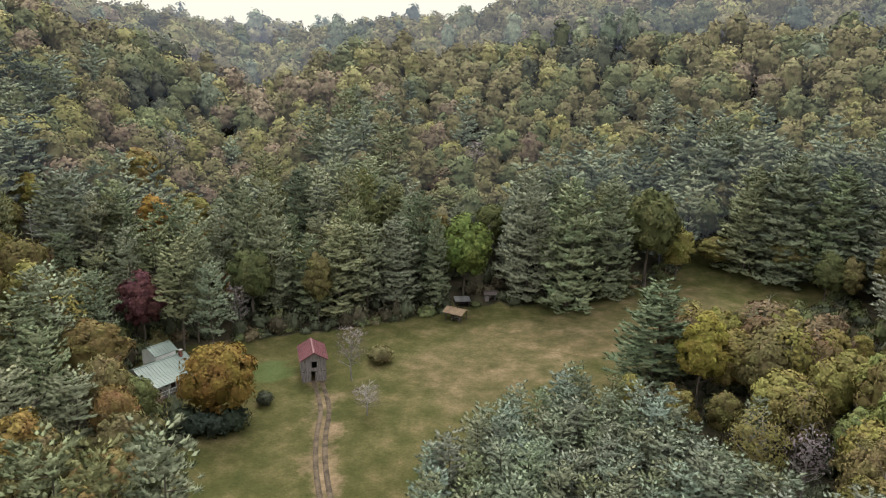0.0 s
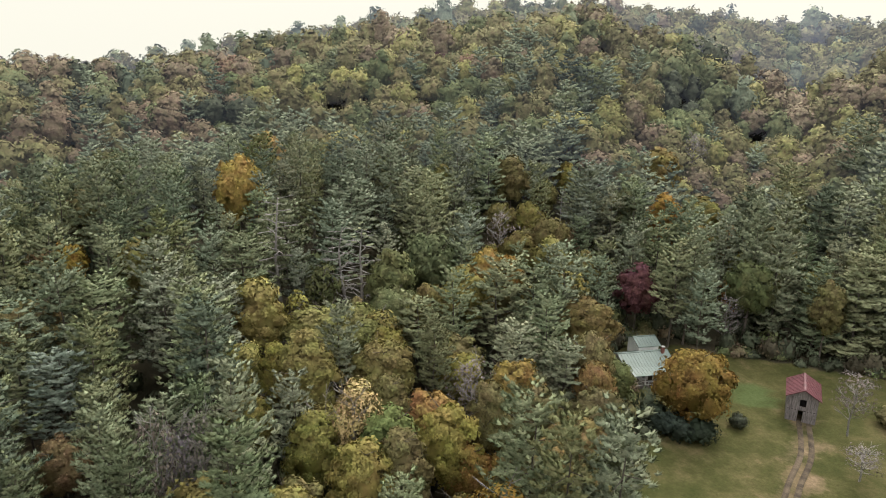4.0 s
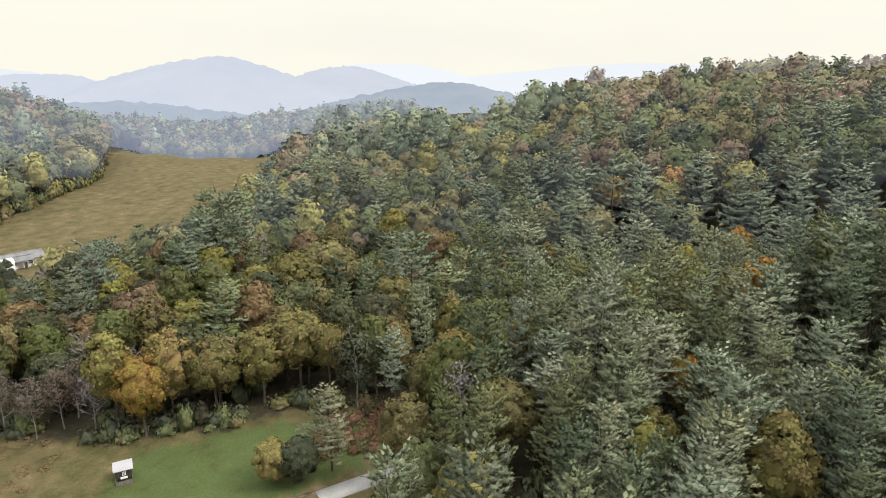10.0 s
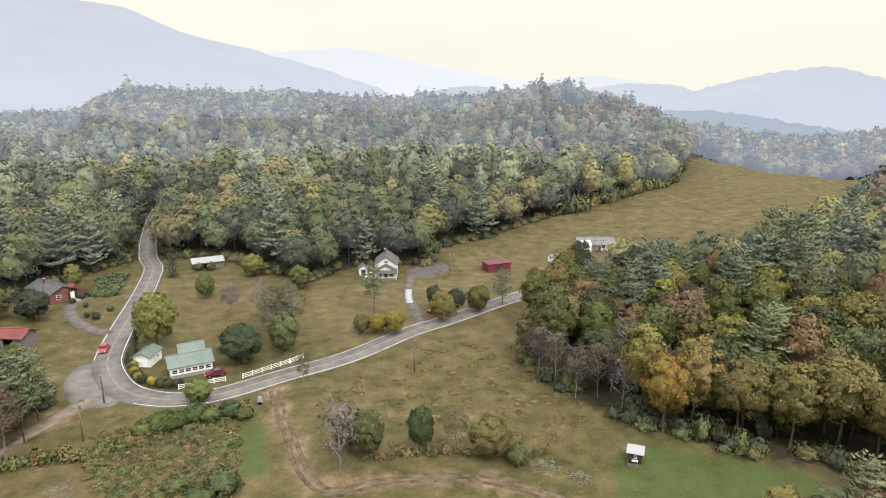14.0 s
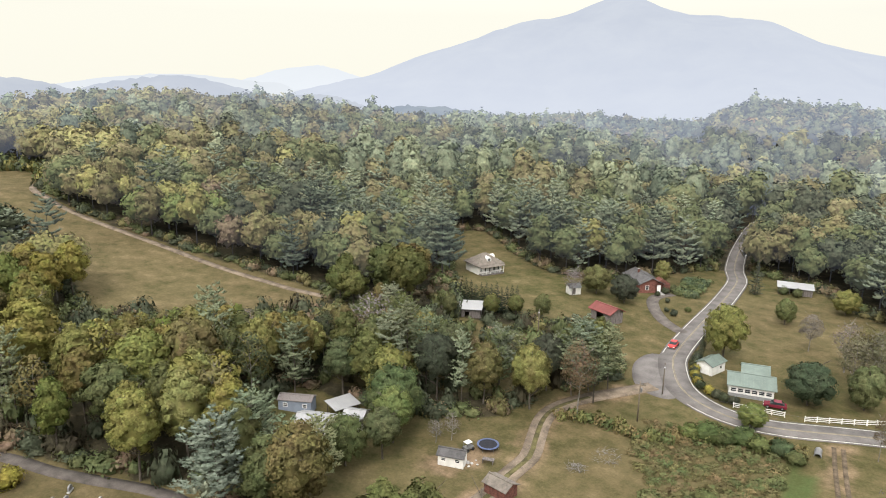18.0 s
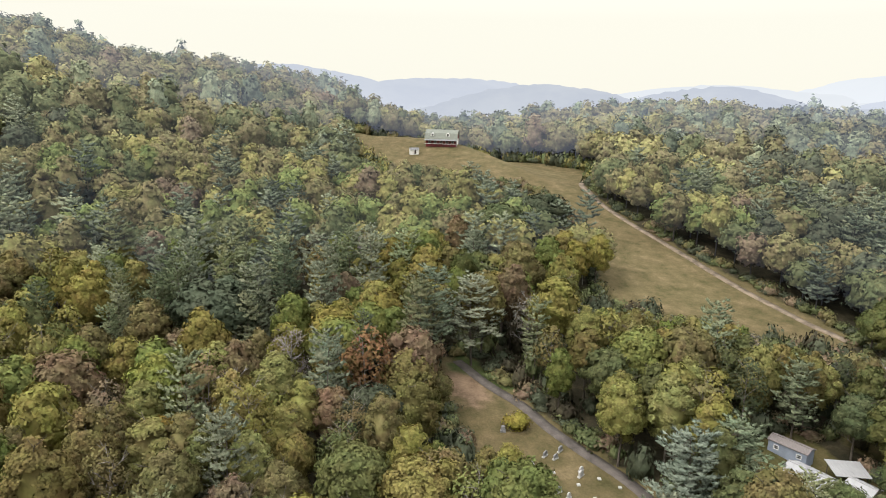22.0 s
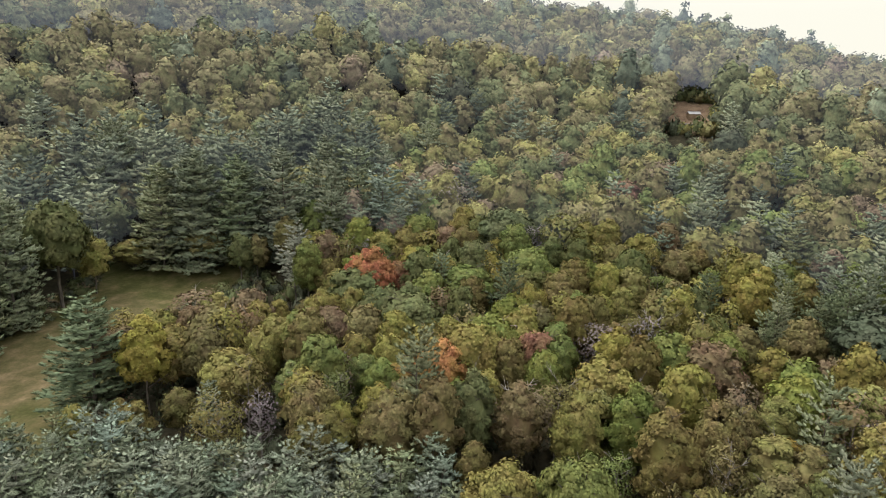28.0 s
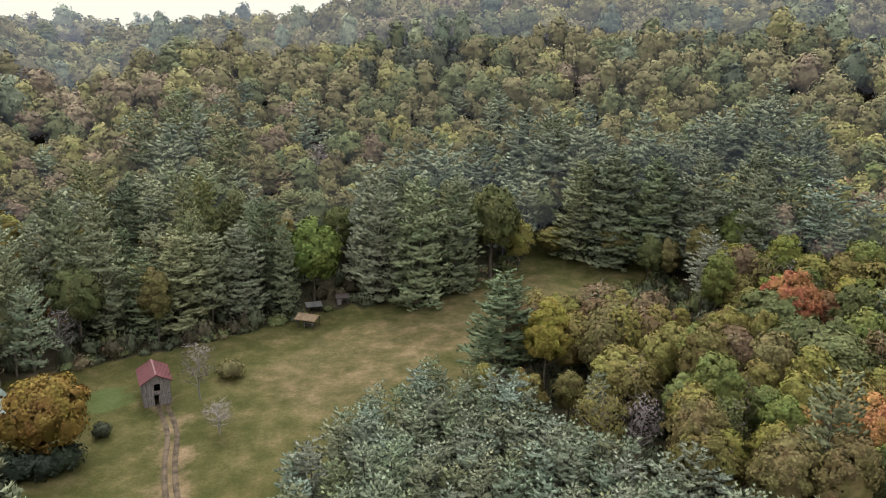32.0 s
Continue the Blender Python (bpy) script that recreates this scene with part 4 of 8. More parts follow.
M_ASPHALT = mat("worn_asphalt", (0.185, 0.168, 0.162), 0.9, vary=0.22, scale=0.35, fine=5.0)
M_LINE_W = mat("white_road_paint", (0.62, 0.60, 0.56), 0.8, vary=0.2, scale=0.8, fine=6)
M_LINE_Y = mat("yellow_road_paint", (0.30, 0.255, 0.17), 0.8, vary=0.25, scale=0.8, fine=6)
M_GRAVEL = mat("gravel_track", (0.235, 0.185, 0.14), 0.95, vary=0.35, scale=0.5, fine=7.0, bump=0.4)
M_RUT = mat("worn_earth", (0.128, 0.096, 0.064), 0.95, vary=0.4, scale=0.6, fine=5.0)
M_GREYGRAVEL = mat("grey_gravel", (0.125, 0.108, 0.098), 0.95, vary=0.3, scale=0.5, fine=7.0, bump=0.4)
M_TURF = mat("track_middle_grass", (0.13, 0.115, 0.05), 0.95, vary=0.35, scale=0.6, fine=5.0)
M_CONCRETE = mat("pale_concrete", (0.36, 0.35, 0.335), 0.85, vary=0.12, scale=0.5, fine=4.0)

road = tagged(ribbon("road", ROAD, 6.6, 0.10, M_ASPHALT), "two-lane grey asphalt road with painted lines", "road", kind="structure")
for off_, mat_ in ((2.85, M_LINE_W), (-2.85, M_LINE_W), (0.14, M_LINE_Y), (-0.14, M_LINE_Y)):
    if off_ > 2:
        ribbon("road_line", ROAD, 0.16, 0.125, mat_, off_, 0.01, road, 0, 87)
        ribbon("road_line", ROAD, 0.16, 0.125, mat_, off_, 0.01, road, 97, None)
    else:
        ribbon("road_line", ROAD, 0.16 if mat_ is M_LINE_W else 0.13, 0.125, mat_, off_, 0.01, road)


def apron(name, pts, lift, material, label, category="pavement"):
    """A paved patch with a rounded outline, following the ground."""
    p = spline(pts + pts[:1], 1.5)[:-1]
    c = p.mean(0)
    rings = [c + (p - c) * k for k in (0.0, 0.35, 0.7, 1.0)]
    n = len(p)
    V = np.concatenate([np.column_stack([q, height(q[:, 0], q[:, 1]) + lift]) for q in rings] + [np.column_stack([p, height(p[:, 0], p[:, 1]) + lift - 0.4])])
    i = np.arange(n)
    j = (i + 1) % n
    F = np.concatenate([np.stack([a * n + i, a * n + j, (a + 1) * n + j, (a + 1) * n + i], 1) for a in range(4)])
    ob = mesh_object(name, V, F.ravel(), np.full(len(F), 4), material)
    return tagged(ob, label, category, kind="structure")


apron("road_junction", [(29, -154), (36, -153), (38, -146), (36.5, -138), (33, -132), (27, -131), (25, -137), (28, -146)], 0.085, M_ASPHALT, "widened asphalt mouth of the side track at the bend")
tagged(ribbon("track", DIRT, 3.6, 0.05, M_GRAVEL), "gravel track worn into two wheel ruts", "track", kind="structure")
tagged(ribbon("track_verge", DIRT, 0.9, 0.065, M_TURF, start=8, thick=0.01), "grassy strip between the wheel ruts", "grass", kind="structure")
for o_ in (-0.75, 0.75):
    tagged(ribbon("wheel_rut", DRIVE, 0.75, 0.05, M_RUT, o_), "pale wheel rut of the grassy drive", "track", kind="structure")
    tagged(ribbon("wheel_rut", TRACK, 0.85, 0.05, M_RUT, o_), "pale wheel rut of the barn track", "track", kind="structure")

# ---------------------------------------------------------------- trees with a place of their own


def tallest(az, r):
    """Tree height cap, fitted to the camera's sightlines so the open land behind shows."""
    az = (az + 180) % 360 - 180
    if -157 < az < -146 and 165 <= r < 206:
        return 62 - r * 0.31
    if 19.0 < az < 27.2 and 60 < r < 126:
        return 62 - r * (0.535 if r < 112 else 0.50)
    if -71.0 < az < -66.4 and 240 < r < 314:
        return 62 - r * 0.072
    if -37 < az < -20 and 119 <= r < 176:
        return 62 - r * 0.33
    if -31 < az < -14 and r < 119:
        return 62 - r * 0.462
    if -165 < az < -130 and r < 172:
        return 62 - r * np.interp(az, (-165, -161.6, -157.4, -153.4, -150.4, -145.8, -143, -140.5, -137, -131.6), (0.36, 0.335, 0.383, 0.365, 0.378, 0.339, 0.285, 0.326, 0.345, 0.33))
    if -130 <= az < -116 and r < 180:
        return 62 - r * 0.318
    if -110.5 < az < -103.4 and 76 < r < 110:
        return 62 - r * 0.575
    if -112 < az < -103 and 85 < r < 124:
        return 62 - r * 0.445
    if -116 <= az < -96 and 190 < r < 345:
        return 62 - r * np.interp(az, (-116, -113, -109, -105, -96), (0.185, 0.162, 0.130, 0.110, 0.102))
    return 1e9


def put(kind, az, r, color, scale=1.0, wide=1.0, label="", pick=None):
    x, y = at(az, r)
    if kind != "shrub" and 105 < r < 172 and az < -116:
        scale = min(scale, max(0.3, (tallest(az, r) - gz(x, y)) / shapes(kind)[2][2]))
    if kind == "maple_tree" and scale < 0.62:
        kind, scale = "round_tree", scale * 1.45
    RESERVED.append((x, y, 3.4 * scale * wide))
    return tree(kind, x, y, color, scale, wide, label, pick)


def grove(*rows):
    """Trees of given height and spread: kind, bearing, distance, height, spread, colour."""
    for kind, az, r, tall, across, color in rows:
        x, y = at(az, r)
        level = "full" if r < 128 or kind not in ("white_pine", "oak_tree", "maple_tree", "poplar_tree", "thin_tree") else "plain"
        pick = rnd.randrange(4)
        _, _, h, R = shapes(kind, level)[pick]
        RESERVED.append((x, y, across * 0.36))
        tree(kind, x, y, color, tall / h, across / (2 * R) * h / tall, pick=pick, level=level)


# pines and leafy trees along the meadow's far edge
grove(
    ("full_pine", -7.7, 166, 34, 17, PINE), ("full_pine", -11.3, 162, 32.6, 17.9, PINE), ("full_pine", -14.6, 170, 31.1, 15.7, PINEDARK),
    ("oak_tree", -17.8, 180, 26.9, 16.3, GREEN), ("maple_tree", -20.2, 187, 15.8, 9.2, YGREEN), ("maple_tree", -2, 166, 22.5, 15, (0.12, 0.16, 0.052)),
    ("full_pine", 4.2, 158, 23.8, 13.1, PINE), ("full_pine", 9.2, 154, 23.8, 14.7, PINE), ("full_pine", 11.9, 153, 20.4, 11.9, PINEDARK),
    ("white_pine", 6.7, 156, 22.4, 10.8, PINE), ("white_pine", -22.3, 238, 29.9, 15.5, PINEDARK), ("full_pine", -25.4, 198, 29.5, 18.4, PINEDARK),
    ("full_pine", -28.2, 194, 33.5, 19, PINEDARK), ("full_pine", -31.3, 192, 31.3, 16.9, PINEDARK), ("maple_tree", -28.8, 194, 12.8, 13.4, OLIVE),
    ("maple_tree", -23.1, 200, 9.4, 11.3, YGREEN),
)
# tall pines up the hollow
grove(
    ("white_pine", 8.3, 252, 30, 15.5, PINE), ("white_pine", 4.8, 216, 27.8, 15.5, PINE), ("white_pine", 9.1, 194, 27.9, 15.5, PINE),
    ("white_pine", 10.9, 252, 27.9, 15.5, PINEDARK), ("white_pine", 15.2, 226, 27.9, 15.5, PINE), ("white_pine", 6.5, 194, 28, 15.5, PINE),
    ("white_pine", 11, 187, 28, 14.3, PINE), ("white_pine", 30.2, 166, 25.8, 14.3, PINEBLUE), ("white_pine", 22.7, 139, 23.9, 10.8, PINE),
    ("white_pine", 20.2, 134, 19.9, 9, PINEDARK), ("poplar_tree", 25, 209, 24, 13, (0.24, 0.18, 0.075)), ("poplar_tree", 21.3, 192, 20, 13, YGREEN),
    ("maple_tree", 25.7, 142, 15.8, 9.2, MAROON), ("bare_tree", 22.6, 244, 21.9, 11.6, GREY), ("thin_tree", 0.1, 221, 15.9, 13, BROWN),
    ("bare_tree", -2.7, 240, 19.9, 12, GREY), ("white_pine", -0.2, 200, 17.9, 13.5, PINE), ("oak_tree", 16.9, 152, 17.9, 11, GREEN),
)
# pines behind the meadow's corner
grove(
    ("white_pine", -22.7, 240, 28, 15.5, PINEDARK), ("full_pine", -27.7, 198, 33.5, 19, PINEDARK), ("full_pine", -31.7, 194, 29.8, 19, PINEDARK),
    ("full_pine", -35, 190, 33.6, 19, PINEDARK), ("full_pine", -38.6, 208, 29.9, 19, PINEDARK), ("white_pine", -43.7, 196, 25.9, 15.5, PINEBLUE),
    ("white_pine", -41.2, 206, 27.9, 15.5, PINE), ("oak_tree", -37.9, 190, 17.8, 12.3, LGREEN), ("oak_tree", -54.3, 184, 19, 19, GREEN),
    ("thin_tree", -59.2, 183, 19.9, 13, YGREEN), ("bare_tree", -50.1, 209, 18, 12, GREY), ("white_pine", -47.4, 256, 21.9, 13.5, PINE),
)
# trees in front of the meadow's corner
grove(
    ("oak_tree", -41.5, 146, 15.8, 15.9, GREEN), ("oak_tree", -46.1, 128, 15.9, 14.5, GREEN), ("oak_tree", -51, 150, 16, 15.6, LGREEN),
    ("maple_tree", -30.1, 112, 12.8, 11.3, YGREEN), ("maple_tree", -35.9, 106, 12.8, 9.4, LGREEN), ("bare_tree", -39.5, 108, 12.9, 6, BROWN),
    ("maple_tree", -41.8, 111, 10.9, 7.6, LGREEN), ("maple_tree", -45.7, 110, 10.8, 10.9, GOLD), ("bare_tree", -53.6, 122, 14, 12, GREY),
    ("oak_tree", -57.5, 130, 14.9, 10.1, OLIVE), ("thin_tree", -57.3, 97, 12.9, 12.6, BROWN), ("maple_tree", -63.2, 102, 11.8, 9.3, YGREEN),
    ("thin_tree", -63.4, 123, 14.9, 10.6, GREY), ("maple_tree", -32, 138, 13.9, 9.9, BROWN), ("maple_tree", -29.2, 140, 12.9, 10.7, YGREEN),
    ("thin_tree", -27.6, 142, 13.9, 10.7, BROWN),
)
# poplars and oaks towards the graveyard
grove(
    ("oak_tree", -84.8, 141, 18.9, 19, (0.075, 0.092, 0.06)), ("poplar_tree", -84.2, 114, 15.9, 11.2, (0.2, 0.205, 0.07)), ("poplar_tree", -89.3, 106, 15.9, 10.2, (0.225, 0.215, 0.075)),
    ("poplar_tree", -91.7, 100, 13.8, 7.9, (0.22, 0.212, 0.075)), ("oak_tree", -97.8, 96, 13.9, 11.7, DKGREEN), ("white_pine", -94.2, 110, 15.9, 8, PINEBLUE),
    ("white_pine", -102.2, 125, 22, 9.3, PINE), ("white_pine", -107.1, 132, 19.9, 12.5, PINE), ("poplar_tree", -78.5, 94, 14, 11.2, YGREEN),
    ("poplar_tree", -89.6, 94, 12.8, 9.8, YGREEN), ("maple_tree", -63.8, 100, 12.8, 8.7, YGREEN), ("poplar_tree", -78.2, 107, 13.8, 8.6, YGREEN),
    ("poplar_tree", -76.5, 174, 17.9, 11.6, LGREEN), ("poplar_tree", -65.4, 153, 18, 9.6, YGREEN), ("poplar_tree", -120.8, 108, 12.9, 8.6, (0.225, 0.215, 0.075)),
    ("poplar_tree", -126.2, 116, 14, 8.7, (0.225, 0.215, 0.075)), ("white_pine", -127.9, 130, 19.9, 9.7, PINE),
    ("oak_tree", -113.1, 218, 17.9, 19, DKGREEN), ("oak_tree", -109.2, 206, 17.9, 18.9, GREEN), ("oak_tree", -111.1, 203, 13.9, 15.2, GREEN),
)
# pines on the spur
grove(
    ("white_pine", 104.9, 91, 15.8, 13.5, PINEPALE), ("white_pine", 97.2, 96, 18.9, 12.7, PINE), ("white_pine", 91.8, 92, 17.9, 10.1, PINE),
    ("white_pine", 87.9, 85, 13.9, 12.1, PINEPALE), ("white_pine", 81.5, 93, 17.8, 12.9, (0.17, 0.18, 0.085)), ("white_pine", 75.4, 94, 18, 12.1, PINEBLUE),
    ("white_pine", 71.8, 108, 20.8, 13.5, PINE), ("white_pine", 66.8, 105, 21, 11.9, PINE), ("white_pine", 62.9, 104, 19.8, 13.4, PINE),
    ("white_pine", 77.6, 105, 19.7, 11.8, PINEBLUE), ("white_pine", 83.5, 103, 18.8, 11.1, PINE), ("white_pine", 89.1, 108, 19, 11, PINE),
    ("dead_pine", 51.5, 122, 22, 10.4, PINE), ("dead_pine", 57.5, 126, 25.9, 11, PINEDARK), ("maple_tree", 54.2, 104, 14.7, 15, YGREEN),
    ("oak_tree", 47.5, 114, 13.7, 10.6, (0.15, 0.165, 0.075)), ("maple_tree", 60.3, 146, 22, 11.2, GOLD), ("white_pine", 52.7, 128, 21.9, 10.9, PINEDARK),
    ("white_pine", 60.3, 116, 21.8, 12.6, PINEDARK),
)
# trees on the slope behind the spur
grove(
    ("white_pine", 109.1, 218, 23.9, 13.5, PINE), ("white_pine", 108.3, 168, 23.9, 13.5, PINE), ("white_pine", 118.6, 146, 24, 13.5, PINE),
    ("white_pine", 115.7, 136, 20, 11.9, PINE), ("white_pine", 126.1, 258, 24, 13.5, PINE), ("white_pine", 123.2, 236, 23.9, 13.5, PINE),
    ("white_pine", 135.7, 212, 24, 12.6, PINE), ("white_pine", 133.1, 210, 24, 13.5, PINE), ("oak_tree", 126, 158, 20, 16.9, OLIVE),
    ("oak_tree", 130.2, 126, 15.8, 11.5, OLIVE), ("maple_tree", 114.3, 106, 16, 12.6, (0.2, 0.17, 0.06)), ("white_pine", 134.9, 134, 20, 12.5, PINE),
    ("oak_tree", 136.2, 120, 13.9, 12.4, OLIVE), ("dead_pine", 100.1, 182, 21.9, 9.5, PINE), ("dead_pine", 101, 178, 19.9, 7.8, PINE),
    ("maple_tree", 120.2, 118, 15, 7.3, (0.21, 0.165, 0.06)), ("white_pine", 107.4, 117, 16.9, 11.6, PINE),
)
# woods beside the farmhouse
grove(
    ("white_pine", 37.5, 117, 21.8, 13.5, PINE), ("white_pine", 34.5, 121, 19.9, 12.9, PINE), ("white_pine", 45.1, 107, 15.9, 11.3, PINE),
    ("maple_tree", 52.2, 104, 14.8, 15, (0.2, 0.2, 0.08)), ("maple_tree", 41.8, 104, 12.7, 10.4, OLIVE), ("white_pine", 62.9, 108, 16.9, 13.5, PINE),
    ("maple_tree", 44.1, 87, 10.8, 11.6, (0.31, 0.2, 0.06)), ("maple_tree", 36.2, 78, 8.8, 7.9, (0.33, 0.21, 0.06)), ("thin_tree", 51.2, 87, 11.8, 7.9, (0.42, 0.33, 0.13)),
    ("oak_tree", 29.2, 104, 15.8, 8.6, OLIVE), ("white_pine", 39.3, 168, 23.9, 11.4, PINE), ("white_pine", 30.6, 167, 24, 11.5, PINEDARK),
    ("white_pine", 50.9, 139, 21.8, 12.4, PINE), ("white_pine", 45.4, 148, 22, 13.5, PINE), ("white_pine", 56.7, 128, 21.8, 10.1, PINEDARK),
    ("dead_pine", 50.3, 121, 21.9, 10, PINE), ("oak_tree", 44.3, 129, 18, 12.2, GREEN), ("maple_tree", 39, 129, 17.9, 10.2, GOLD),
)
put("round_tree", 27.2, 110, (0.130, 0.150, 0.058), 0.92, 0.95, "round green tree beside the farmhouse")
put("round_tree", 20.0, 109.5, (0.262, 0.172, 0.052), 1.40, 0.98, "broad golden-orange maple beside the green-roofed house")
put("bare_tree", 8.2, 120, GREY, 0.72, 1.15, "bare silvery tree beside the old barn")
put("bare_tree", 6.8, 107, GREY, 0.36, 2.0, "low bare grey shrub tree by the barn track")
put("shrub", 5.6, 128, OLIVE, 1.3, 1.2)
put("shrub", 16.2, 113, DKGREEN, 0.9, 1.0, "round clipped dark bush at the yard's edge")
for a_, r_ in ((23.2, 106), (21.9, 104.6), (20.6, 104.4), (19.2, 105)):
    put("shrub", a_, r_, (0.042, 0.055, 0.038), 1.55, 1.05, "dark evergreen bush in front of the porch")
grove(("full_pine", -19.3, 122, 21, 16.5, (0.150, 0.182, 0.108)), ("poplar_tree", -23.3, 118, 18, 9.5, (0.270, 0.222, 0.058)),
      ("maple_tree", 29.6, 118, 17, 12, (0.19, 0.15, 0.065)), ("maple_tree", 28.3, 92, 13, 9, OLIVE), ("white_pine", 31.5, 98, 17, 10, PINE), ("oak_tree", 29.8, 84, 12, 10, (0.20, 0.155, 0.065)),
      ("maple_tree", 26.9, 88, 11, 7, GREEN), ("maple_tree", 32.6, 78, 12, 9, (0.23, 0.175, 0.065)), ("maple_tree", 27.2, 76, 10, 7, DKGREEN), ("maple_tree", 34.2, 88, 14, 9, OLIVE), ("white_pine", 36.0, 100, 18, 11, PINE))
put("white_pine", -36.0, 165, (0.225, 0.232, 0.166), 0.9, 1.05, "pale grey-green pine behind the meadow's corner", 3)
put("oak_tree", -42.6, 150, RED, 1.28, 0.95, "broad maple turned brick red")
put("oak_tree", -45.4, 151, (0.267, 0.155, 0.081), 1.03, 0.8, "broad tree turning rusty orange")
put("maple_tree", -49.0, 106, (0.374, 0.211, 0.075), 1.08, 0.95, "pale orange maple among the green woods")
for a_, r_, s_ in ((-121, 101, 0.88), (-125, 103, 0.92), (-128.5, 100, 0.85), (-117.5, 128, 0.9), (-86.5, 84, 0.9)):
    put("poplar_tree", a_, r_, (0.236, 0.224, 0.078), s_, 1.05, "tulip poplar with a full yellow-green crown")
put("white_pine", -160.8, 131, PINEDARK, 0.78, 1.0, "dark pine beside the mouth of the side track", 2)
put("white_pine", -158.6, 137, PINE, 0.72, 1.0, pick=1)
put("white_pine", -130.8, 96, PINEBLUE, 0.74, 1.2, pick=1)
for i_ in range(19):
    a_, r_ = -134.5 - i_ * 1.45, 124 + 9 * (i_ % 3) - 0.25 * i_
    put(("white_pine", "maple_tree", "oak_tree", "maple_tree", "white_pine", "thin_tree", "oak_tree")[i_ * 3 % 7], a_, r_,
        (PINE, OLIVE, GREEN, YGREEN, PINEDARK, BROWN, DKGREEN)[i_ * 3 % 7], 0.74 + 0.03 * (i_ * 5 % 7), 0.95)
put("round_tree", -143.6, 112, (0.118, 0.150, 0.062), 1.1, 1.0, "round dark green tree beside the long pale house")
put("round_tree", -143.0, 120, (0.200, 0.205, 0.070), 1.25, 0.9)
put("round_tree", -138.9, 99, (0.150, 0.172, 0.084), 0.86, 0.85)
put("white_pine", -136.4, 93, PINE, 0.58, 1.15)
put("round_tree", -134.6, 96, (0.150, 0.178, 0.092), 0.80, 0.9)
for a_, r_ in ((-121.8, 127), (-126.6, 136), (-131.4, 128)):
    put("round_tree", a_, r_, (0.226, 0.214, 0.076), 1.36, 0.72, "slim rounded yellow-green poplar behind the graves")
put("white_pine", -127.2, 88, PINEBLUE, 0.75, 1.2, pick=2)
put("white_pine", -133.5, 88, PINEBLUE, 0.62, 1.1, pick=3)
put("spruce", -129.5, 152, PINE, 1.0, 1.0)
put("white_pine", -103.5, 128, PINEBLUE, 0.95, 1.0, pick=4)
for a_, r_ in ((69.3, 71), (67.2, 73), (65.3, 71.5)):
    put("bare_tree", a_, r_, GREY, 1.25, 0.55, "dead grey snag with crooked naked limbs")
put("maple_tree", 44.0, 81, ORANGE, 1.1, 1.0, "orange maple at the foot of the pine spur")
put("thin_tree", 51.2, 78, (0.422, 0.328, 0.147), 1.05, 0.9, "pale yellow tree with thinning leaves")
put("maple_tree", 48.0, 74, LGREEN, 1.0, 1.0)
put("maple_tree", 40.5, 76, (0.315, 0.200, 0.063), 0.85, 0.9)
put("maple_tree", 36.0, 92, (0.267, 0.194, 0.063), 1.1, 1.0)
put("maple_tree", 28.5, 96, (0.267, 0.171, 0.063), 0.95, 0.8)
put("young_pine", 126.8, 93, PINEPALE, 1.12, 0.95, "thin pale conifer standing in the mown grass")
put("maple_tree", 132.2, 92, (0.267, 0.211, 0.075), 0.50, 0.9)
put("maple_tree", 129.8, 91, DKGREEN, 0.52, 0.9)
put("bare_tree", 172.8, 96, GREY, 0.95, 1.0, "bare grey tree beside the grassy drive")
put("maple_tree", 170.2, 101, GREEN, 0.50, 0.9)
put("maple_tree", 171.6, 103, OLIVE, 0.5, 1.0)
put("round_tree", 165.0, 101.5, (0.085, 0.112, 0.056), 0.80, 0.62, "small upright dark green tree in the rough grass")
put("thin_tree", 161.7, 101, OLIVE, 0.5, 1.1)
put("maple_tree", 158.4, 99.5, (0.200, 0.175, 0.070), 0.50, 1.0)
put("shrub", 155.6, 98, GREEN, 1.3, 0.9)
put("maple_tree", 142.6, 114, (0.315, 0.211, 0.063), 1.0, 0.95, "golden tree at the wood's edge")
put("maple_tree", 140.2, 118, (0.231, 0.182, 0.070), 1.05, 1.0)
put("oak_tree", 136.6, 117, (0.171, 0.155, 0.068), 1.0, 0.95)
put("maple_tree", 132.5, 118, (0.178, 0.160, 0.068), 1.05, 1.0)
put("bare_tree", 146.3, 119, GREY, 0.75, 1.0)
for a_, r_ in ((150.5, 123), (148.5, 124), (152.5, 128), (154, 133), (147.4, 127)):
    put("thin_tree", a_, r_, (0.171, 0.138, 0.118), 0.68, 1.05)
for a_, r_, s_ in ((149.4, 160, 0.92), (146.5, 150, 0.95), (144.6, 165, 1.0), (143.5, 178, 0.98), (136.0, 175, 1.22), (134.2, 178, 1.25), (138, 165, 1.0)):
    put("white_pine", a_, r_, PINEDARK, s_, 0.95)
for a_, r_, s_ in ((90.9, 331, 1.15), (83.2, 344, 1.0), (85.6, 340, 1.02), (86.3, 338, 0.98)):
    put("dead_pine" if a_ > 90 else "white_pine", a_, r_, PINEDARK, s_, 1.15, "lone tall pine standing above the ridge")
put("oak_tree", -80.6, 462, DKGREEN, 0.75, 1.0)

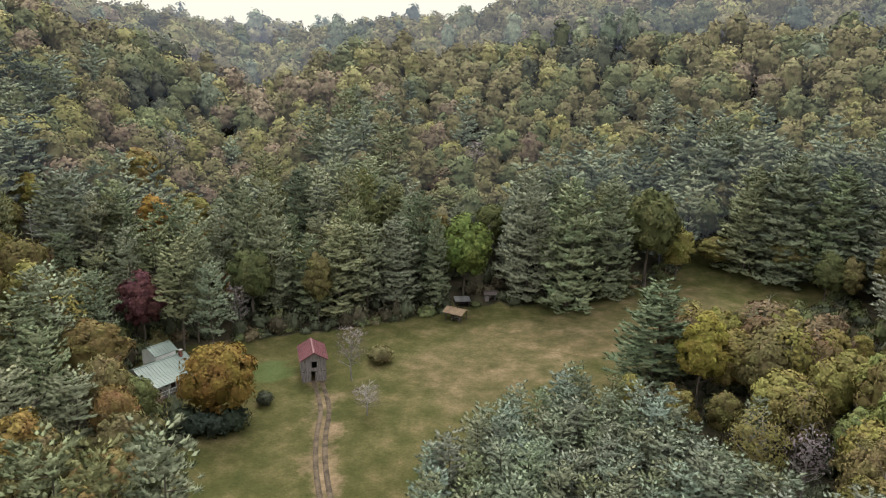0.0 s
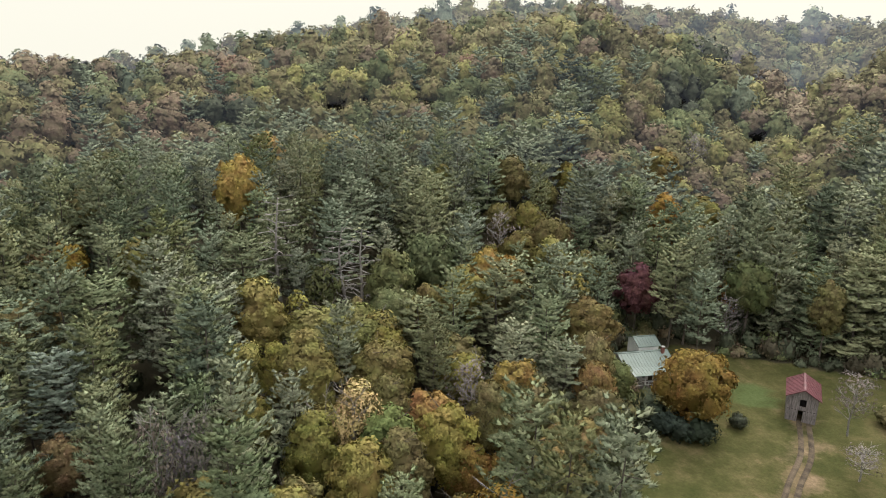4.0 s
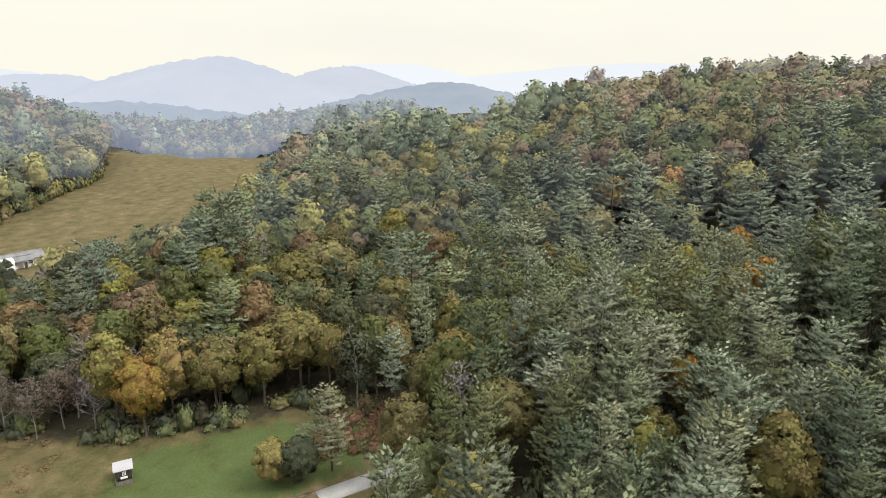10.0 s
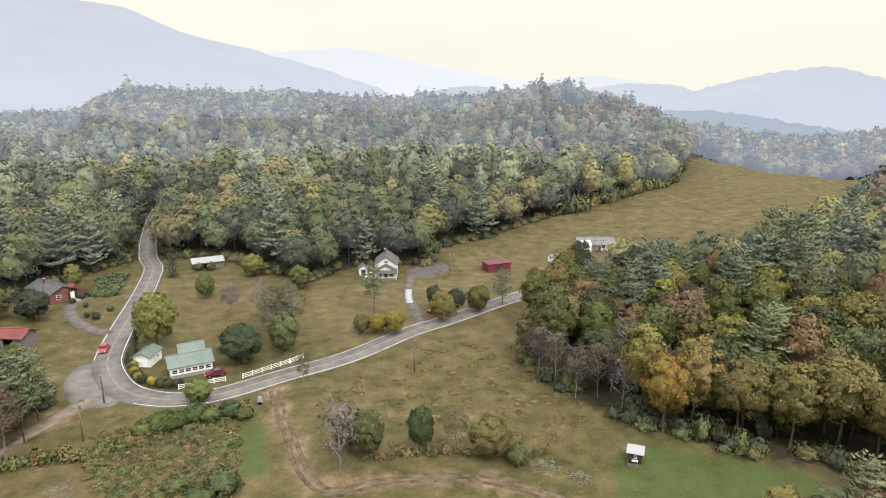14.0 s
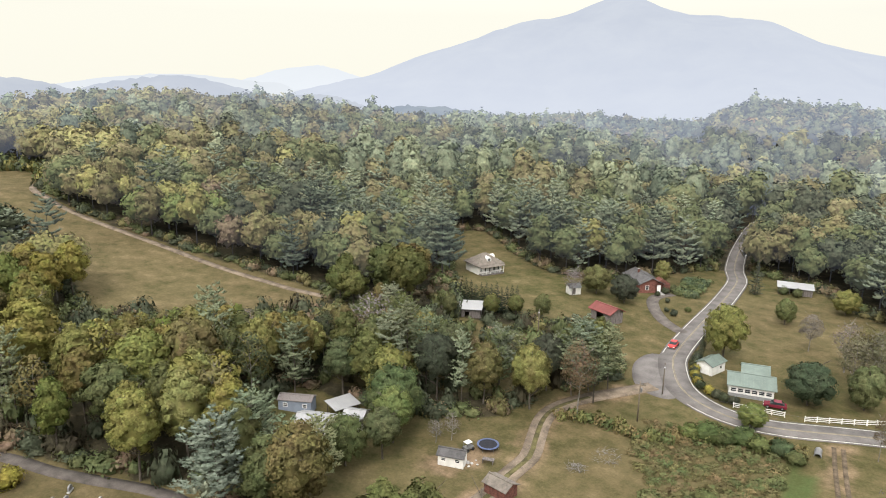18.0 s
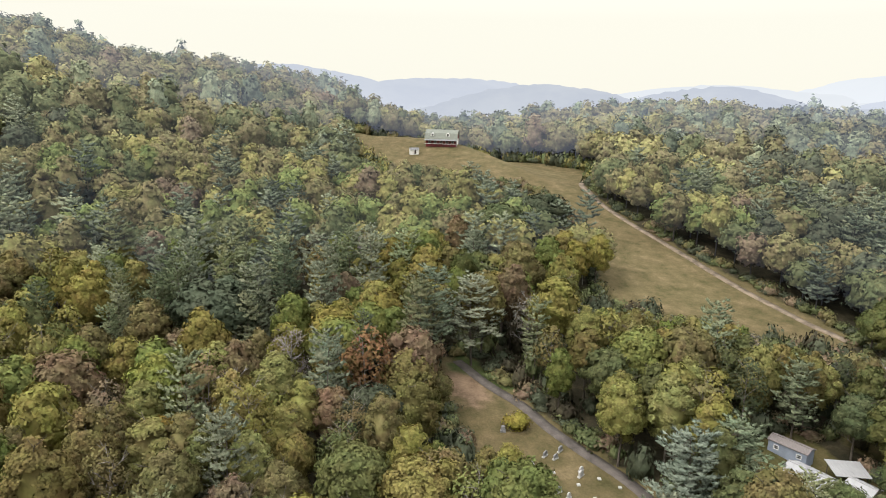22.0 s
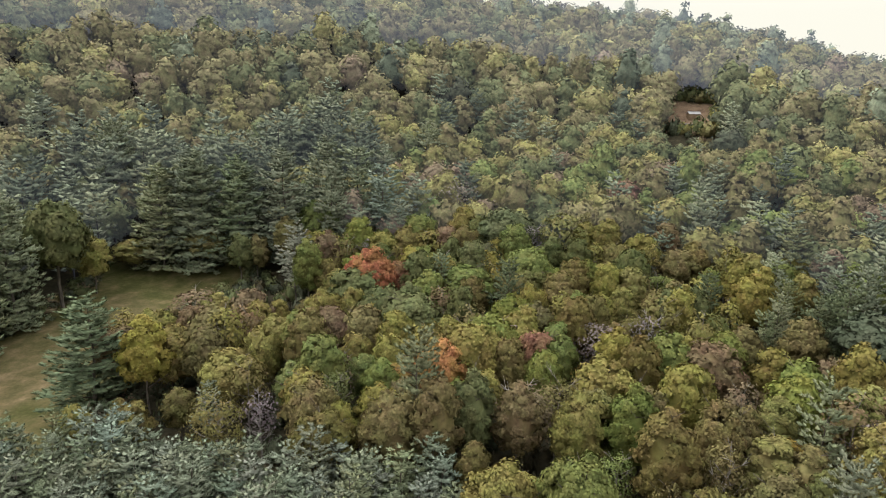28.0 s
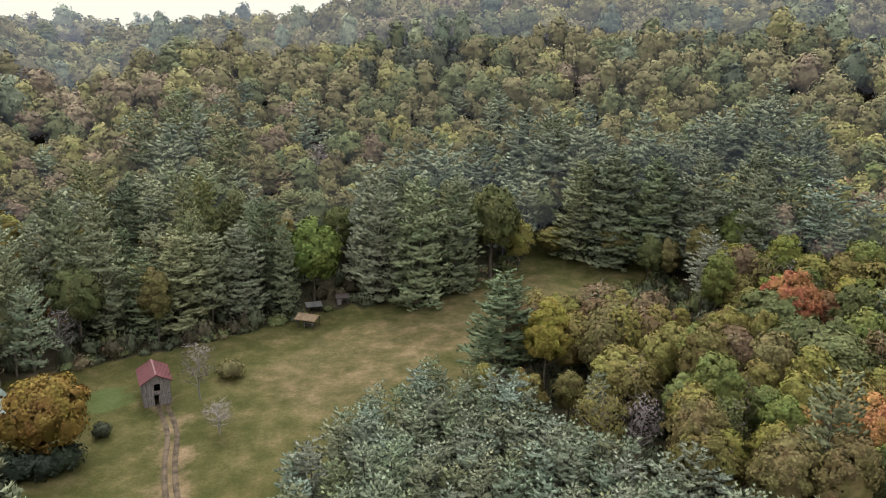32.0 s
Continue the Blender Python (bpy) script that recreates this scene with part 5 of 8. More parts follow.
# around the houses in the valley
put("round_tree", -172.4, 163, (0.225, 0.226, 0.072), 1.3, 0.78, "yellow-green maple beside the road")
put("round_tree", -179.0, 145, (0.082, 0.108, 0.064), 0.95, 1.05, "dense dark green rounded tree beside the house")
put("round_tree", 177.2, 149, (0.188, 0.196, 0.080), 0.92, 0.85)
put("thin_tree", 176.6, 158, (0.150, 0.150, 0.085), 0.80, 1.3)
put("thin_tree", 178.2, 157, (0.160, 0.155, 0.100), 0.72, 1.3)
put("bare_tree", 178.9, 168, GREY, 0.72, 1.2)
put("round_tree", -176.6, 196, (0.150, 0.165, 0.068), 0.72, 0.8)
put("thin_tree", 177.6, 166, OLIVE, 0.72, 1.35)
put("bare_tree", 177.0, 170, GREY, 0.7, 1.2)
put("thin_tree", -178.5, 178, GREY, 0.55, 1.2)
put("maple_tree", 175.5, 196, (0.171, 0.171, 0.070), 0.5, 1.0)
put("maple_tree", 179.4, 214, YGREEN, 0.48, 1.1)
put("white_pine", 169.1, 171, PINE, 0.55, 1.0)
put("maple_tree", 168.8, 156.5, (0.279, 0.221, 0.063), 0.36, 1.0)
put("maple_tree", 167.2, 155.5, (0.267, 0.221, 0.070), 0.42, 0.9)
put("maple_tree", 170.2, 157, OLIVE, 0.33, 1.0)
put("bare_tree", 172.0, 178, BROWN, 0.33, 1.2)
put("maple_tree", 162.9, 163, (0.207, 0.182, 0.070), 0.55, 0.9)
put("oak_tree", 161.6, 168, DKGREEN, 0.5, 0.95)
put("maple_tree", 159.6, 171, (0.183, 0.177, 0.070), 0.5, 1.0)
put("oak_tree", 163.6, 171, DKGREEN, 0.45, 0.9)
put("white_pine", 157.4, 176, PINE, 0.5, 1.1)
put("maple_tree", 153.6, 176, (0.231, 0.187, 0.070), 0.62, 0.9)
put("spruce", -174.2, 223, DKGREEN, 0.52, 1.35)
put("maple_tree", -175.2, 128.5, LGREEN, 0.34, 1.15, "small light green tree on the road's verge")
put("thin_tree", 175.7, 128, BROWN, 0.52, 0.7)
put("oak_tree", -143.4, 106, LGREEN, 0.70, 0.95)
put("oak_tree", -142.4, 101, GREEN, 0.62, 0.98)
put("maple_tree", -161.6, 199, (0.183, 0.171, 0.075), 0.6, 1.1)
put("bare_tree", -159.6, 194, GREY, 0.62, 1.3)
put("maple_tree", -164.0, 193, DKGREEN, 0.6, 1.0)
put("maple_tree", -167.0, 213, YGREEN, 0.62, 0.9)
for a_, r_, s_ in ((-161.5, 131, 0.62), (-160.0, 128, 0.62), (-163.2, 133, 0.56), (-162.0, 126, 0.55), (-145.4, 158, 0.66), (-143.4, 156, 0.72)):
    put("white_pine", a_, r_, PINE, s_, 1.05)
for k_ in range(13):
    put("spruce", -149.2 - k_ * 0.46, 178 - k_ * 0.5, (0.040, 0.052, 0.034), 0.38, 1.30, "dark clipped evergreen of the tall hedge")
for a_, r_ in ((-147.5, 106), (-149, 107)):
    put("bare_tree", a_, r_, GREY, 0.32, 1.3)

# ---------------------------------------------------------------- woods
# ---------------------------------------------------------------- building kit
M_WHITE = mat("white_siding", (0.78, 0.77, 0.75), 0.7, vary=0.10, scale=0.8, fine=5)
M_TRIM = mat("white_trim", (0.82, 0.81, 0.80), 0.6, vary=0.06)
M_SHINGLE = mat("grey_shingles", (0.115, 0.11, 0.112), 0.95, vary=0.25, scale=1.2, fine=8, bump=0.4)
M_TANSHINGLE = mat("tan_shingles", (0.185, 0.16, 0.138), 0.95, vary=0.22, scale=1.2, fine=8, bump=0.4)
M_GREENROOF = mat("pale_green_metal", (0.165, 0.205, 0.182), 0.45, 0.0, vary=0.12, scale=0.5, fine=3)
M_REDROOF = mat("faded_red_metal", (0.21, 0.062, 0.056), 0.5, 0.0, vary=0.2, scale=0.6, fine=4)
M_MAROON = mat("maroon_metal", (0.14, 0.05, 0.058), 0.5, 0.0, vary=0.22, scale=0.6, fine=4)
M_REDWALL = mat("barn_red_boards", (0.19, 0.04, 0.045), 0.75, vary=0.22, scale=0.8, fine=5, streak=(4, 4, 0.5))
M_GREYWOOD = mat("weathered_boards", (0.215, 0.19, 0.185), 0.95, vary=0.4, scale=2.0, fine=9, streak=(5, 5, 0.35), bump=0.3)
M_DARKWOOD = mat("dark_boards", (0.075, 0.06, 0.058), 0.9, vary=0.35, scale=2.0, fine=9, streak=(4, 4, 0.4))
M_TANROOF = mat("rusty_tin", (0.24, 0.17, 0.11), 0.75, vary=0.25, scale=0.8, fine=5)
M_WHITEMETAL = mat("white_metal_roof", (0.36, 0.36, 0.37), 0.45, vary=0.06, scale=0.5)
M_TIN = mat("dull_tin", (0.21, 0.21, 0.215), 0.5, 0.3, vary=0.2, scale=0.7)
M_BRICK = mat("red_brick", (0.2, 0.085, 0.068), 0.9, vary=0.3, scale=2.0, fine=16, bump=0.3)
M_BLUESIDE = mat("pale_blue_siding", (0.26, 0.3, 0.38), 0.7, vary=0.12, scale=0.8)
M_GLASS = mat("dark_window_glass", (0.03, 0.035, 0.04), 0.08, vary=0.1)
M_DARK = mat("painted_shade", (0.02, 0.018, 0.017), 0.95, vary=0.2)
M_STONE = mat("grey_granite", (0.26, 0.26, 0.27), 0.5, vary=0.2, scale=4, fine=30)
M_PALESTONE = mat("pale_marble", (0.46, 0.455, 0.44), 0.6, vary=0.15, scale=4, fine=30)
M_TYRE = mat("tyre_rubber", (0.025, 0.025, 0.025), 0.9, vary=0.2)
M_RIM = mat("wheel_rim", (0.5, 0.5, 0.5), 0.35, 0.8, vary=0.1)
M_REDPAINT = mat("red_car_paint", (0.48, 0.045, 0.045), 0.25, vary=0.06)
M_WINEPAINT = mat("wine_car_paint", (0.16, 0.02, 0.035), 0.25, vary=0.06)
M_WHITEPAINT = mat("white_car_paint", (0.75, 0.75, 0.74), 0.25, vary=0.05)
M_YELLOW = mat("orange_machine_paint", (0.62, 0.26, 0.04), 0.45, vary=0.1)
M_POLE = mat("pole_wood", (0.20, 0.165, 0.13), 0.95, vary=0.3, scale=2, streak=(4, 4, 0.3))
M_WIRE = mat("dull_wire", (0.10, 0.10, 0.10), 0.6, vary=0.1)
M_BLUEPAD = mat("blue_pad", (0.10, 0.13, 0.24), 0.6, vary=0.2)
M_BLACKMESH = mat("black_jumping_mat", (0.025, 0.026, 0.034), 0.85, vary=0.2)
M_GREENBLUE = mat("teal_tarp", (0.08, 0.24, 0.22), 0.6, vary=0.2)
M_LAMP = mat("headlamp_glass", (0.75, 0.75, 0.72), 0.15, vary=0.05)


def thing(name, label, category, x, y, az=None, turn=0.0, group="", lift=0.0, kind=""):
    """An Empty at a thing's base; its front, local -y, looks towards the hovering point, turned by so many degrees."""
    o = new(name)
    a = math.degrees(math.atan2(-x, y)) if az is None else az
    o.location = (x, y, gz(x, y) + lift)
    o.rotation_euler = (0, 0, radians(a + turn))
    RESERVED.append((x, y, 6.0))
    return tagged(o, label, category, group, kind)


def part(name, bm, material, parent, label="", smooth_=False, bevel=0.0):
    if bevel:
        bmesh.ops.bevel(bm, geom=[e for e in bm.edges], offset=bevel, segments=1, affect="EDGES")
    bmesh.ops.recalc_face_normals(bm, faces=bm.faces)
    me = bpy.data.meshes.new(name)
    bm.to_mesh(me)
    bm.free()
    me.materials.append(material)
    if smooth_:
        me.polygons.foreach_set("use_smooth", np.ones(len(me.polygons), bool))
    o = child(new(name, me), parent)
    return tagged(o, label)


def bx(bm, x0, x1, y0, y1, z0, z1):
    vs = [bm.verts.new((x, y, z)) for z in (z0, z1) for x, y in ((x0, y0), (x1, y0), (x1, y1), (x0, y1))]
    for f in ((0, 1, 2, 3), (4, 5, 6, 7), (0, 1, 5, 4), (1, 2, 6, 5), (2, 3, 7, 6), (3, 0, 4, 7)):
        bm.faces.new([vs[i] for i in f])
    return bm


def box(*rows):
    bm = bmesh.new()
    for r in rows:
        bx(bm, *r)
    return bm


def prism(bm, outline, y0, y1, swap=False):
    """An outline in x, z drawn out along y (or in y, z along x)."""
    a, b = [], []
    for u, z in outline:
        a.append(bm.verts.new((y0, u, z) if swap else (u, y0, z)))
        b.append(bm.verts.new((y1, u, z) if swap else (u, y1, z)))
    bm.faces.new(a)
    bm.faces.new(b)
    n = len(a)
    for i in range(n):
        bm.faces.new((a[i], a[(i + 1) % n], b[(i + 1) % n], b[i]))
    return bm


def cyl(bm, x, y, z0, z1, r0, r1=None, n=10):
    r1 = r0 if r1 is None else r1
    lo = [bm.verts.new((x + math.cos(6.2832 * i / n) * r0, y + math.sin(6.2832 * i / n) * r0, z0)) for i in range(n)]
    hi = [bm.verts.new((x + math.cos(6.2832 * i / n) * r1, y + math.sin(6.2832 * i / n) * r1, z1)) for i in range(n)]
    bm.faces.new(lo)
    bm.faces.new(hi)
    for i in range(n):
        bm.faces.new((lo[i], lo[(i + 1) % n], hi[(i + 1) % n], hi[i]))
    return bm


def window(root, x, y, z, w, h, side="f"):
    """A window on a wall: casing, sill and a dark pane. side: f front, b back, l or r end."""
    o = new("window")
    child(o, root)
    o.location = (x, y, z)
    o.rotation_euler = (0, 0, {"f": 0, "b": math.pi, "r": math.pi / 2, "l": -math.pi / 2}[side])
    t = 0.09
    part("window_frame", box((-w / 2 - t, w / 2 + t, -0.06, 0.04, h / 2, h / 2 + t), (-w / 2 - t, w / 2 + t, -0.06, 0.04, -h / 2 - t, -h / 2),
                             (-w / 2 - t, -w / 2, -0.06, 0.04, -h / 2, h / 2), (w / 2, w / 2 + t, -0.06, 0.04, -h / 2, h / 2), (-w / 2, w / 2, -0.03, 0.03, -0.03, 0.03)), M_TRIM, o)
    part("pane", box((-w / 2, w / 2, -0.012, 0.02, -h / 2, h / 2)), M_GLASS, o)
    return o


def door(root, x, y, w=0.95, h=2.05, side="f", material=None, z0=0.15):
    o = new("door")
    child(o, root)
    o.location = (x, y, z0)
    o.rotation_euler = (0, 0, {"f": 0, "b": math.pi, "r": math.pi / 2, "l": -math.pi / 2}[side])
    part("door_leaf", box((-w / 2, w / 2, -0.04, 0.03, 0, h)), material or M_DARKWOOD, o)
    part("door_frame", box((-w / 2 - 0.1, -w / 2, -0.06, 0.03, 0, h + 0.1), (w / 2, w / 2 + 0.1, -0.06, 0.03, 0, h + 0.1), (-w / 2, w / 2, -0.06, 0.03, h, h + 0.1)), M_TRIM, o)
    return o


def gable_walls(root, w, d, h, rise, material, foot=0.4, cx=0.0, cy=0.0):
    """Walls with gable ends; the ridge runs along x."""
    bm = bmesh.new()
    prism(bm, [(cy - d / 2, -foot), (cy + d / 2, -foot), (cy + d / 2, h), (cy, h + rise), (cy - d / 2, h)], cx - w / 2, cx + w / 2, swap=True)
    return part("wall", bm, material, root)


def gable_roof(root, w, d, h, rise, material, over=0.4, thick=0.12, ribs=0.0, cx=0.0, cy=0.0, label="", z_gap=0.03):
    """Two roof slopes with thickness, a ridge cap and, on metal, raised seams."""
    k = rise / (d / 2)
    bm, seams = bmesh.new(), []
    for s in (-1, 1):
        e = d / 2 + over
        prism(bm, [(cy, h + rise + z_gap), (cy + s * e, h + rise - k * e + z_gap), (cy + s * e, h + rise - k * e + thick + z_gap), (cy, h + rise + thick + z_gap)], cx - w / 2 - over, cx + w / 2 + over, swap=True)
        if ribs:
            n = int((w + 2 * over) / ribs)
            for i in range(n + 1):
                x = cx - w / 2 - over + i * (w + 2 * over) / n
                seams.append(bmesh.new())
                prism(seams[-1], [(cy, h + rise + thick + z_gap), (cy + s * e, h + rise - k * e + thick + z_gap), (cy + s * e, h + rise - k * e + thick + 0.06 + z_gap), (cy, h + rise + thick + 0.06 + z_gap)], x - 0.025, x + 0.025, swap=True)
    bx(bm, cx - w / 2 - over - 0.02, cx + w / 2 + over + 0.02, cy - 0.16, cy + 0.16, h + rise + thick - 0.02, h + rise + thick + 0.09)
    roof = part("roof", bm, material, root, label)
    for q in seams:
        part("seam", q, material, roof)
    return roof


def hip_roof(root, w, d, h, rise, material, over=0.5, label=""):
    W, D, r = w / 2 + over, d / 2 + over, max(0.2, (w - d) / 2)
    bm = bmesh.new()
    z0 = h - 0.05
    b = [bm.verts.new(p) for p in ((-W, -D, z0), (W, -D, z0), (W, D, z0), (-W, D, z0))]
    e = [bm.verts.new(p) for p in ((-W, -D, z0 + 0.16), (W, -D, z0 + 0.16), (W, D, z0 + 0.16), (-W, D, z0 + 0.16))]
    t = [bm.verts.new((-r, 0, h + rise)), bm.verts.new((r, 0, h + rise))]
    bm.faces.new(b)
    for i in range(4):
        bm.faces.new((b[i], b[(i + 1) % 4], e[(i + 1) % 4], e[i]))
    bm.faces.new((e[0], e[1], t[1], t[0]))
    bm.faces.new((e[2], e[3], t[0], t[1]))
    bm.faces.new((e[1], e[2], t[1]))
    bm.faces.new((e[3], e[0], t[0]))
    return part("roof", bm, material, root, label)


def shed_roof(root, x0, x1, y0, y1, z0, z1, material, thick=0.1, ribs=0.6, label="", name="roof"):
    """One slope that falls from z1 at y1 to z0 at y0."""
    bm, seams = bmesh.new(), []
    prism(bm, [(y0, z0), (y1, z1), (y1, z1 + thick), (y0, z0 + thick)], x0, x1, swap=True)
    if ribs:
        n = max(1, int((x1 - x0) / ribs))
        for i in range(n + 1):
            x = x0 + i * (x1 - x0) / n
            seams.append(bmesh.new())
            prism(seams[-1], [(y0, z0 + thick), (y1, z1 + thick), (y1, z1 + thick + 0.05), (y0, z0 + thick + 0.05)], x - 0.025, x + 0.025, swap=True)
    roof = part(name, bm, material, root, label)
    for q in seams:
        part("seam", q, material, roof)
    return roof


def posts(root, spots, z0, z1, size=0.14, material=None, name="post"):
    for x, y in spots:
        part(name, box((x - size / 2, x + size / 2, y - size / 2, y + size / 2, z0, z1)), material or M_TRIM, root)


def porch(root, x0, x1, y0, y1, h, roof_mat, n=4, z0=0.35, drop=0.5, rail=True):
    """A porch on the front: deck, posts, railing, sloping roof."""
    part("porch_deck", box((x0, x1, y0, y1, -0.3, z0)), M_GREYWOOD, root)
    xs = [x0 + 0.12 + (x1 - x0 - 0.24) * i / (n - 1) for i in range(n)]
    posts(root, [(x, y0 + 0.12) for x in xs], z0, h, 0.13, name="porch_post")
    if rail:
        bm = bmesh.new()
        bx(bm, x0, x1, y0 + 0.08, y0 + 0.15, z0 + 0.82, z0 + 0.90)
        bx(bm, x0, x1, y0 + 0.09, y0 + 0.14, z0 + 0.12, z0 + 0.18)
        m = int((x1 - x0) / 0.28)
        for i in range(m):
            x = x0 + 0.14 + i * 0.28
            bx(bm, x - 0.02, x + 0.02, y0 + 0.095, y0 + 0.135, z0 + 0.18, z0 + 0.82)
        part("porch_railing", bm, M_TRIM, root)
    shed_roof(root, x0 - 0.3, x1 + 0.3, y0 - 0.4, y1 + 0.02, h, h + drop, roof_mat, name="porch_roof")


def chimney(root, x, y, z0, z1, s=0.55, material=None):
    c = part("chimney", box((x - s / 2, x + s / 2, y - s / 2, y + s / 2, z0, z1)), material or M_BRICK, root, "red brick chimney")
    part("chimney_cap", box((x - s / 2 - 0.06, x + s / 2 + 0.06, y - s / 2 - 0.06, y + s / 2 + 0.06, z1, z1 + 0.1)), M_CONCRETE, c)


# ---------------------------------------------------------------- north: farmhouse, barn, shelters on the meadow
def farmhouse():
    r = thing("farmhouse", "white farmhouse with a pale green metal roof, half hidden by trees", "house", -52.0, 113.0, turn=30)
    gable_walls(r, 9.5, 7.0, 3.0, 1.5, M_WHITE)
    gable_roof(r, 9.5, 7.0, 3.0, 1.5, M_GREENROOF, 0.5, ribs=0.6, label="pale green ribbed metal roof")
    porch(r, -4.2, 4.6, -5.6, -3.5, 2.55, M_GREENROOF, 5)
    for x in (-3.2, -1.2, 1.4, 3.4):
        window(r, x, -3.52, 1.6, 0.9, 1.3)
    door(r, 0.1, -3.52)
    for y in (-1.5, 1.5):
        window(r, 4.77, y, 1.6, 0.9, 1.3, "r")
    gable_walls(r, 4.2, 4.6, 4.6, 1.0, M_WHITE, cx=2.6, cy=4.6)
    gable_roof(r, 4.2, 4.6, 4.6, 1.0, M_GREENROOF, 0.3, cx=2.6, cy=4.6, ribs=0.6)
    window(r, 4.72, 4.6, 4.2, 0.7, 0.9, "r")
    chimney(r, 3.9, -0.6, 3.0, 5.6)
    st = bmesh.new()
    for i in range(3):
        bx(st, 0.2, 1.6, -6.0 - i * 0.3, -5.6 - i * 0.3, -0.4, 0.22 - i * 0.16)
    part("porch_steps", st, M_GREYWOOD, r)


def old_barn():
    r = thing("old_barn", "weathered grey board barn with a maroon metal roof", "barn", -25.2, 121.0, turn=90 + 4)
    w, d, h, rise = 6.6, 4.7, 4.7, 1.35
    # three closed walls and a gable front with a loft opening and two bays, with thickness
    t = 0.12
    part("wall", box((-w / 2, w / 2, d / 2 - t, d / 2, -0.4, h)), M_GREYWOOD, r)
    part("wall", box((-w / 2, w / 2, -d / 2, -d / 2 + t, -0.4, h)), M_GREYWOOD, r)
    bm = bmesh.new()
    prism(bm, [(-d / 2 + t, -0.4), (d / 2 - t, -0.4), (d / 2 - t, h), (0, h + rise), (-d / 2 + t, h)], w / 2 - t, w / 2, swap=True)
    part("wall", bm, M_GREYWOOD, r)
    x0, x1 = -w / 2, -w / 2 + t
    fb = bmesh.new()
    bx(fb, x0, x1, -d / 2 + t, -0.25, -0.4, 2.0)
    bx(fb, x0, x1, 0.55, d / 2 - t, -0.4, 2.0)
    bx(fb, x0, x1, -d / 2 + t, d / 2 - t, 2.2, 2.9)
    bx(fb, x0, x1, -d / 2 + t, -0.55, 2.9, 4.2)
    bx(fb, x0, x1, 0.45, d / 2 - t, 2.9, 4.2)
    prism(fb, [(-d / 2 + t, 4.2), (d / 2 - t, 4.2), (d / 2 - t, h), (0, h + rise), (-d / 2 + t, h)], x0, x1, swap=True)
    part("gable_front", fb, M_GREYWOOD, r, "front of grey vertical boards with a loft opening")
    part("loft_floor", box((-w / 2 + t, w / 2 - t, -d / 2 + t, d / 2 - t, 2.0, 2.2)), M_DARKWOOD, r)
    for y in (-1.7, -1.2, -0.75, 0.75, 1.2, 1.7):
        part("board", box((x0 - 0.03, x0 - 0.003, y - 0.13, y + 0.13, -0.2, 4.6)), M_GREYWOOD, r)
    gable_roof(r, w, d, h, rise, M_MAROON, 0.45, ribs=0.55, label="maroon ribbed metal roof")


def pavilion():
    r = thing("picnic_shelter", "open timber shelter with a tan tin roof at the meadow's edge", "shelter", 3.8, 151.5, turn=-28)
    posts(r, [(-2.1, -1.5), (2.1, -1.5), (-2.1, 1.5), (2.1, 1.5), (0, -1.5), (0, 1.5)], -0.3, 2.3, 0.16, M_DARKWOOD)
    gable_roof(r, 4.4, 3.4, 2.3, 0.65, M_TANROOF, 0.45, ribs=0.5, label="rusty tan tin roof")
    tb = new("table")
    child(tb, r)
    part("tabletop", box((-1.2, 1.2, -0.4, 0.4, 0.70, 0.76)), M_GREYWOOD, tb)
    for x in (-0.95, 0.95):
        part("trestle", box((x - 0.05, x + 0.05, -0.35, 0.35, 0, 0.7)), M_GREYWOOD, tb)
    for y in (-0.75, 0.62):
        part("bench", box((-1.2, 1.2, y, y + 0.25, 0.38, 0.44), (-0.95, -0.85, y + 0.05, y + 0.2, 0, 0.38), (0.85, 0.95, y + 0.05, y + 0.2, 0, 0.38)), M_GREYWOOD, r)
    g = thing("lean_to", "low grey lean-to shed behind the shelter", "shed", 5.4, 161.0, turn=10)
    shed_roof(g, -2.0, 2.0, -1.4, 1.4, 1.7, 2.1, M_TIN, label="dull tin roof")
    part("wall", box((-1.9, 1.9, 1.2, 1.3, -0.3, 2.0), (-1.9, -1.8, -1.2, 1.2, -0.3, 1.75), (1.8, 1.9, -1.2, 1.2, -0.3, 1.75)), M_DARKWOOD, g)
    k = thing("animal_hut", "small dark wooden hut against the trees", "hut", 12.8, 165.0, turn=12)
    part("wall", box((-1.4, 1.4, 1.0, 1.1, -0.3, 1.8), (-1.4, -1.3, -1.0, 1.0, -0.3, 1.8), (1.3, 1.4, -1.0, 1.0, -0.3, 1.8), (-1.3, -0.3, -1.0, -0.9, -0.3, 1.8)), M_GREYWOOD, k)
    gable_roof(k, 2.8, 2.2, 1.8, 0.5, M_DARKWOOD, 0.3)


farmhouse()
old_barn()
pavilion()


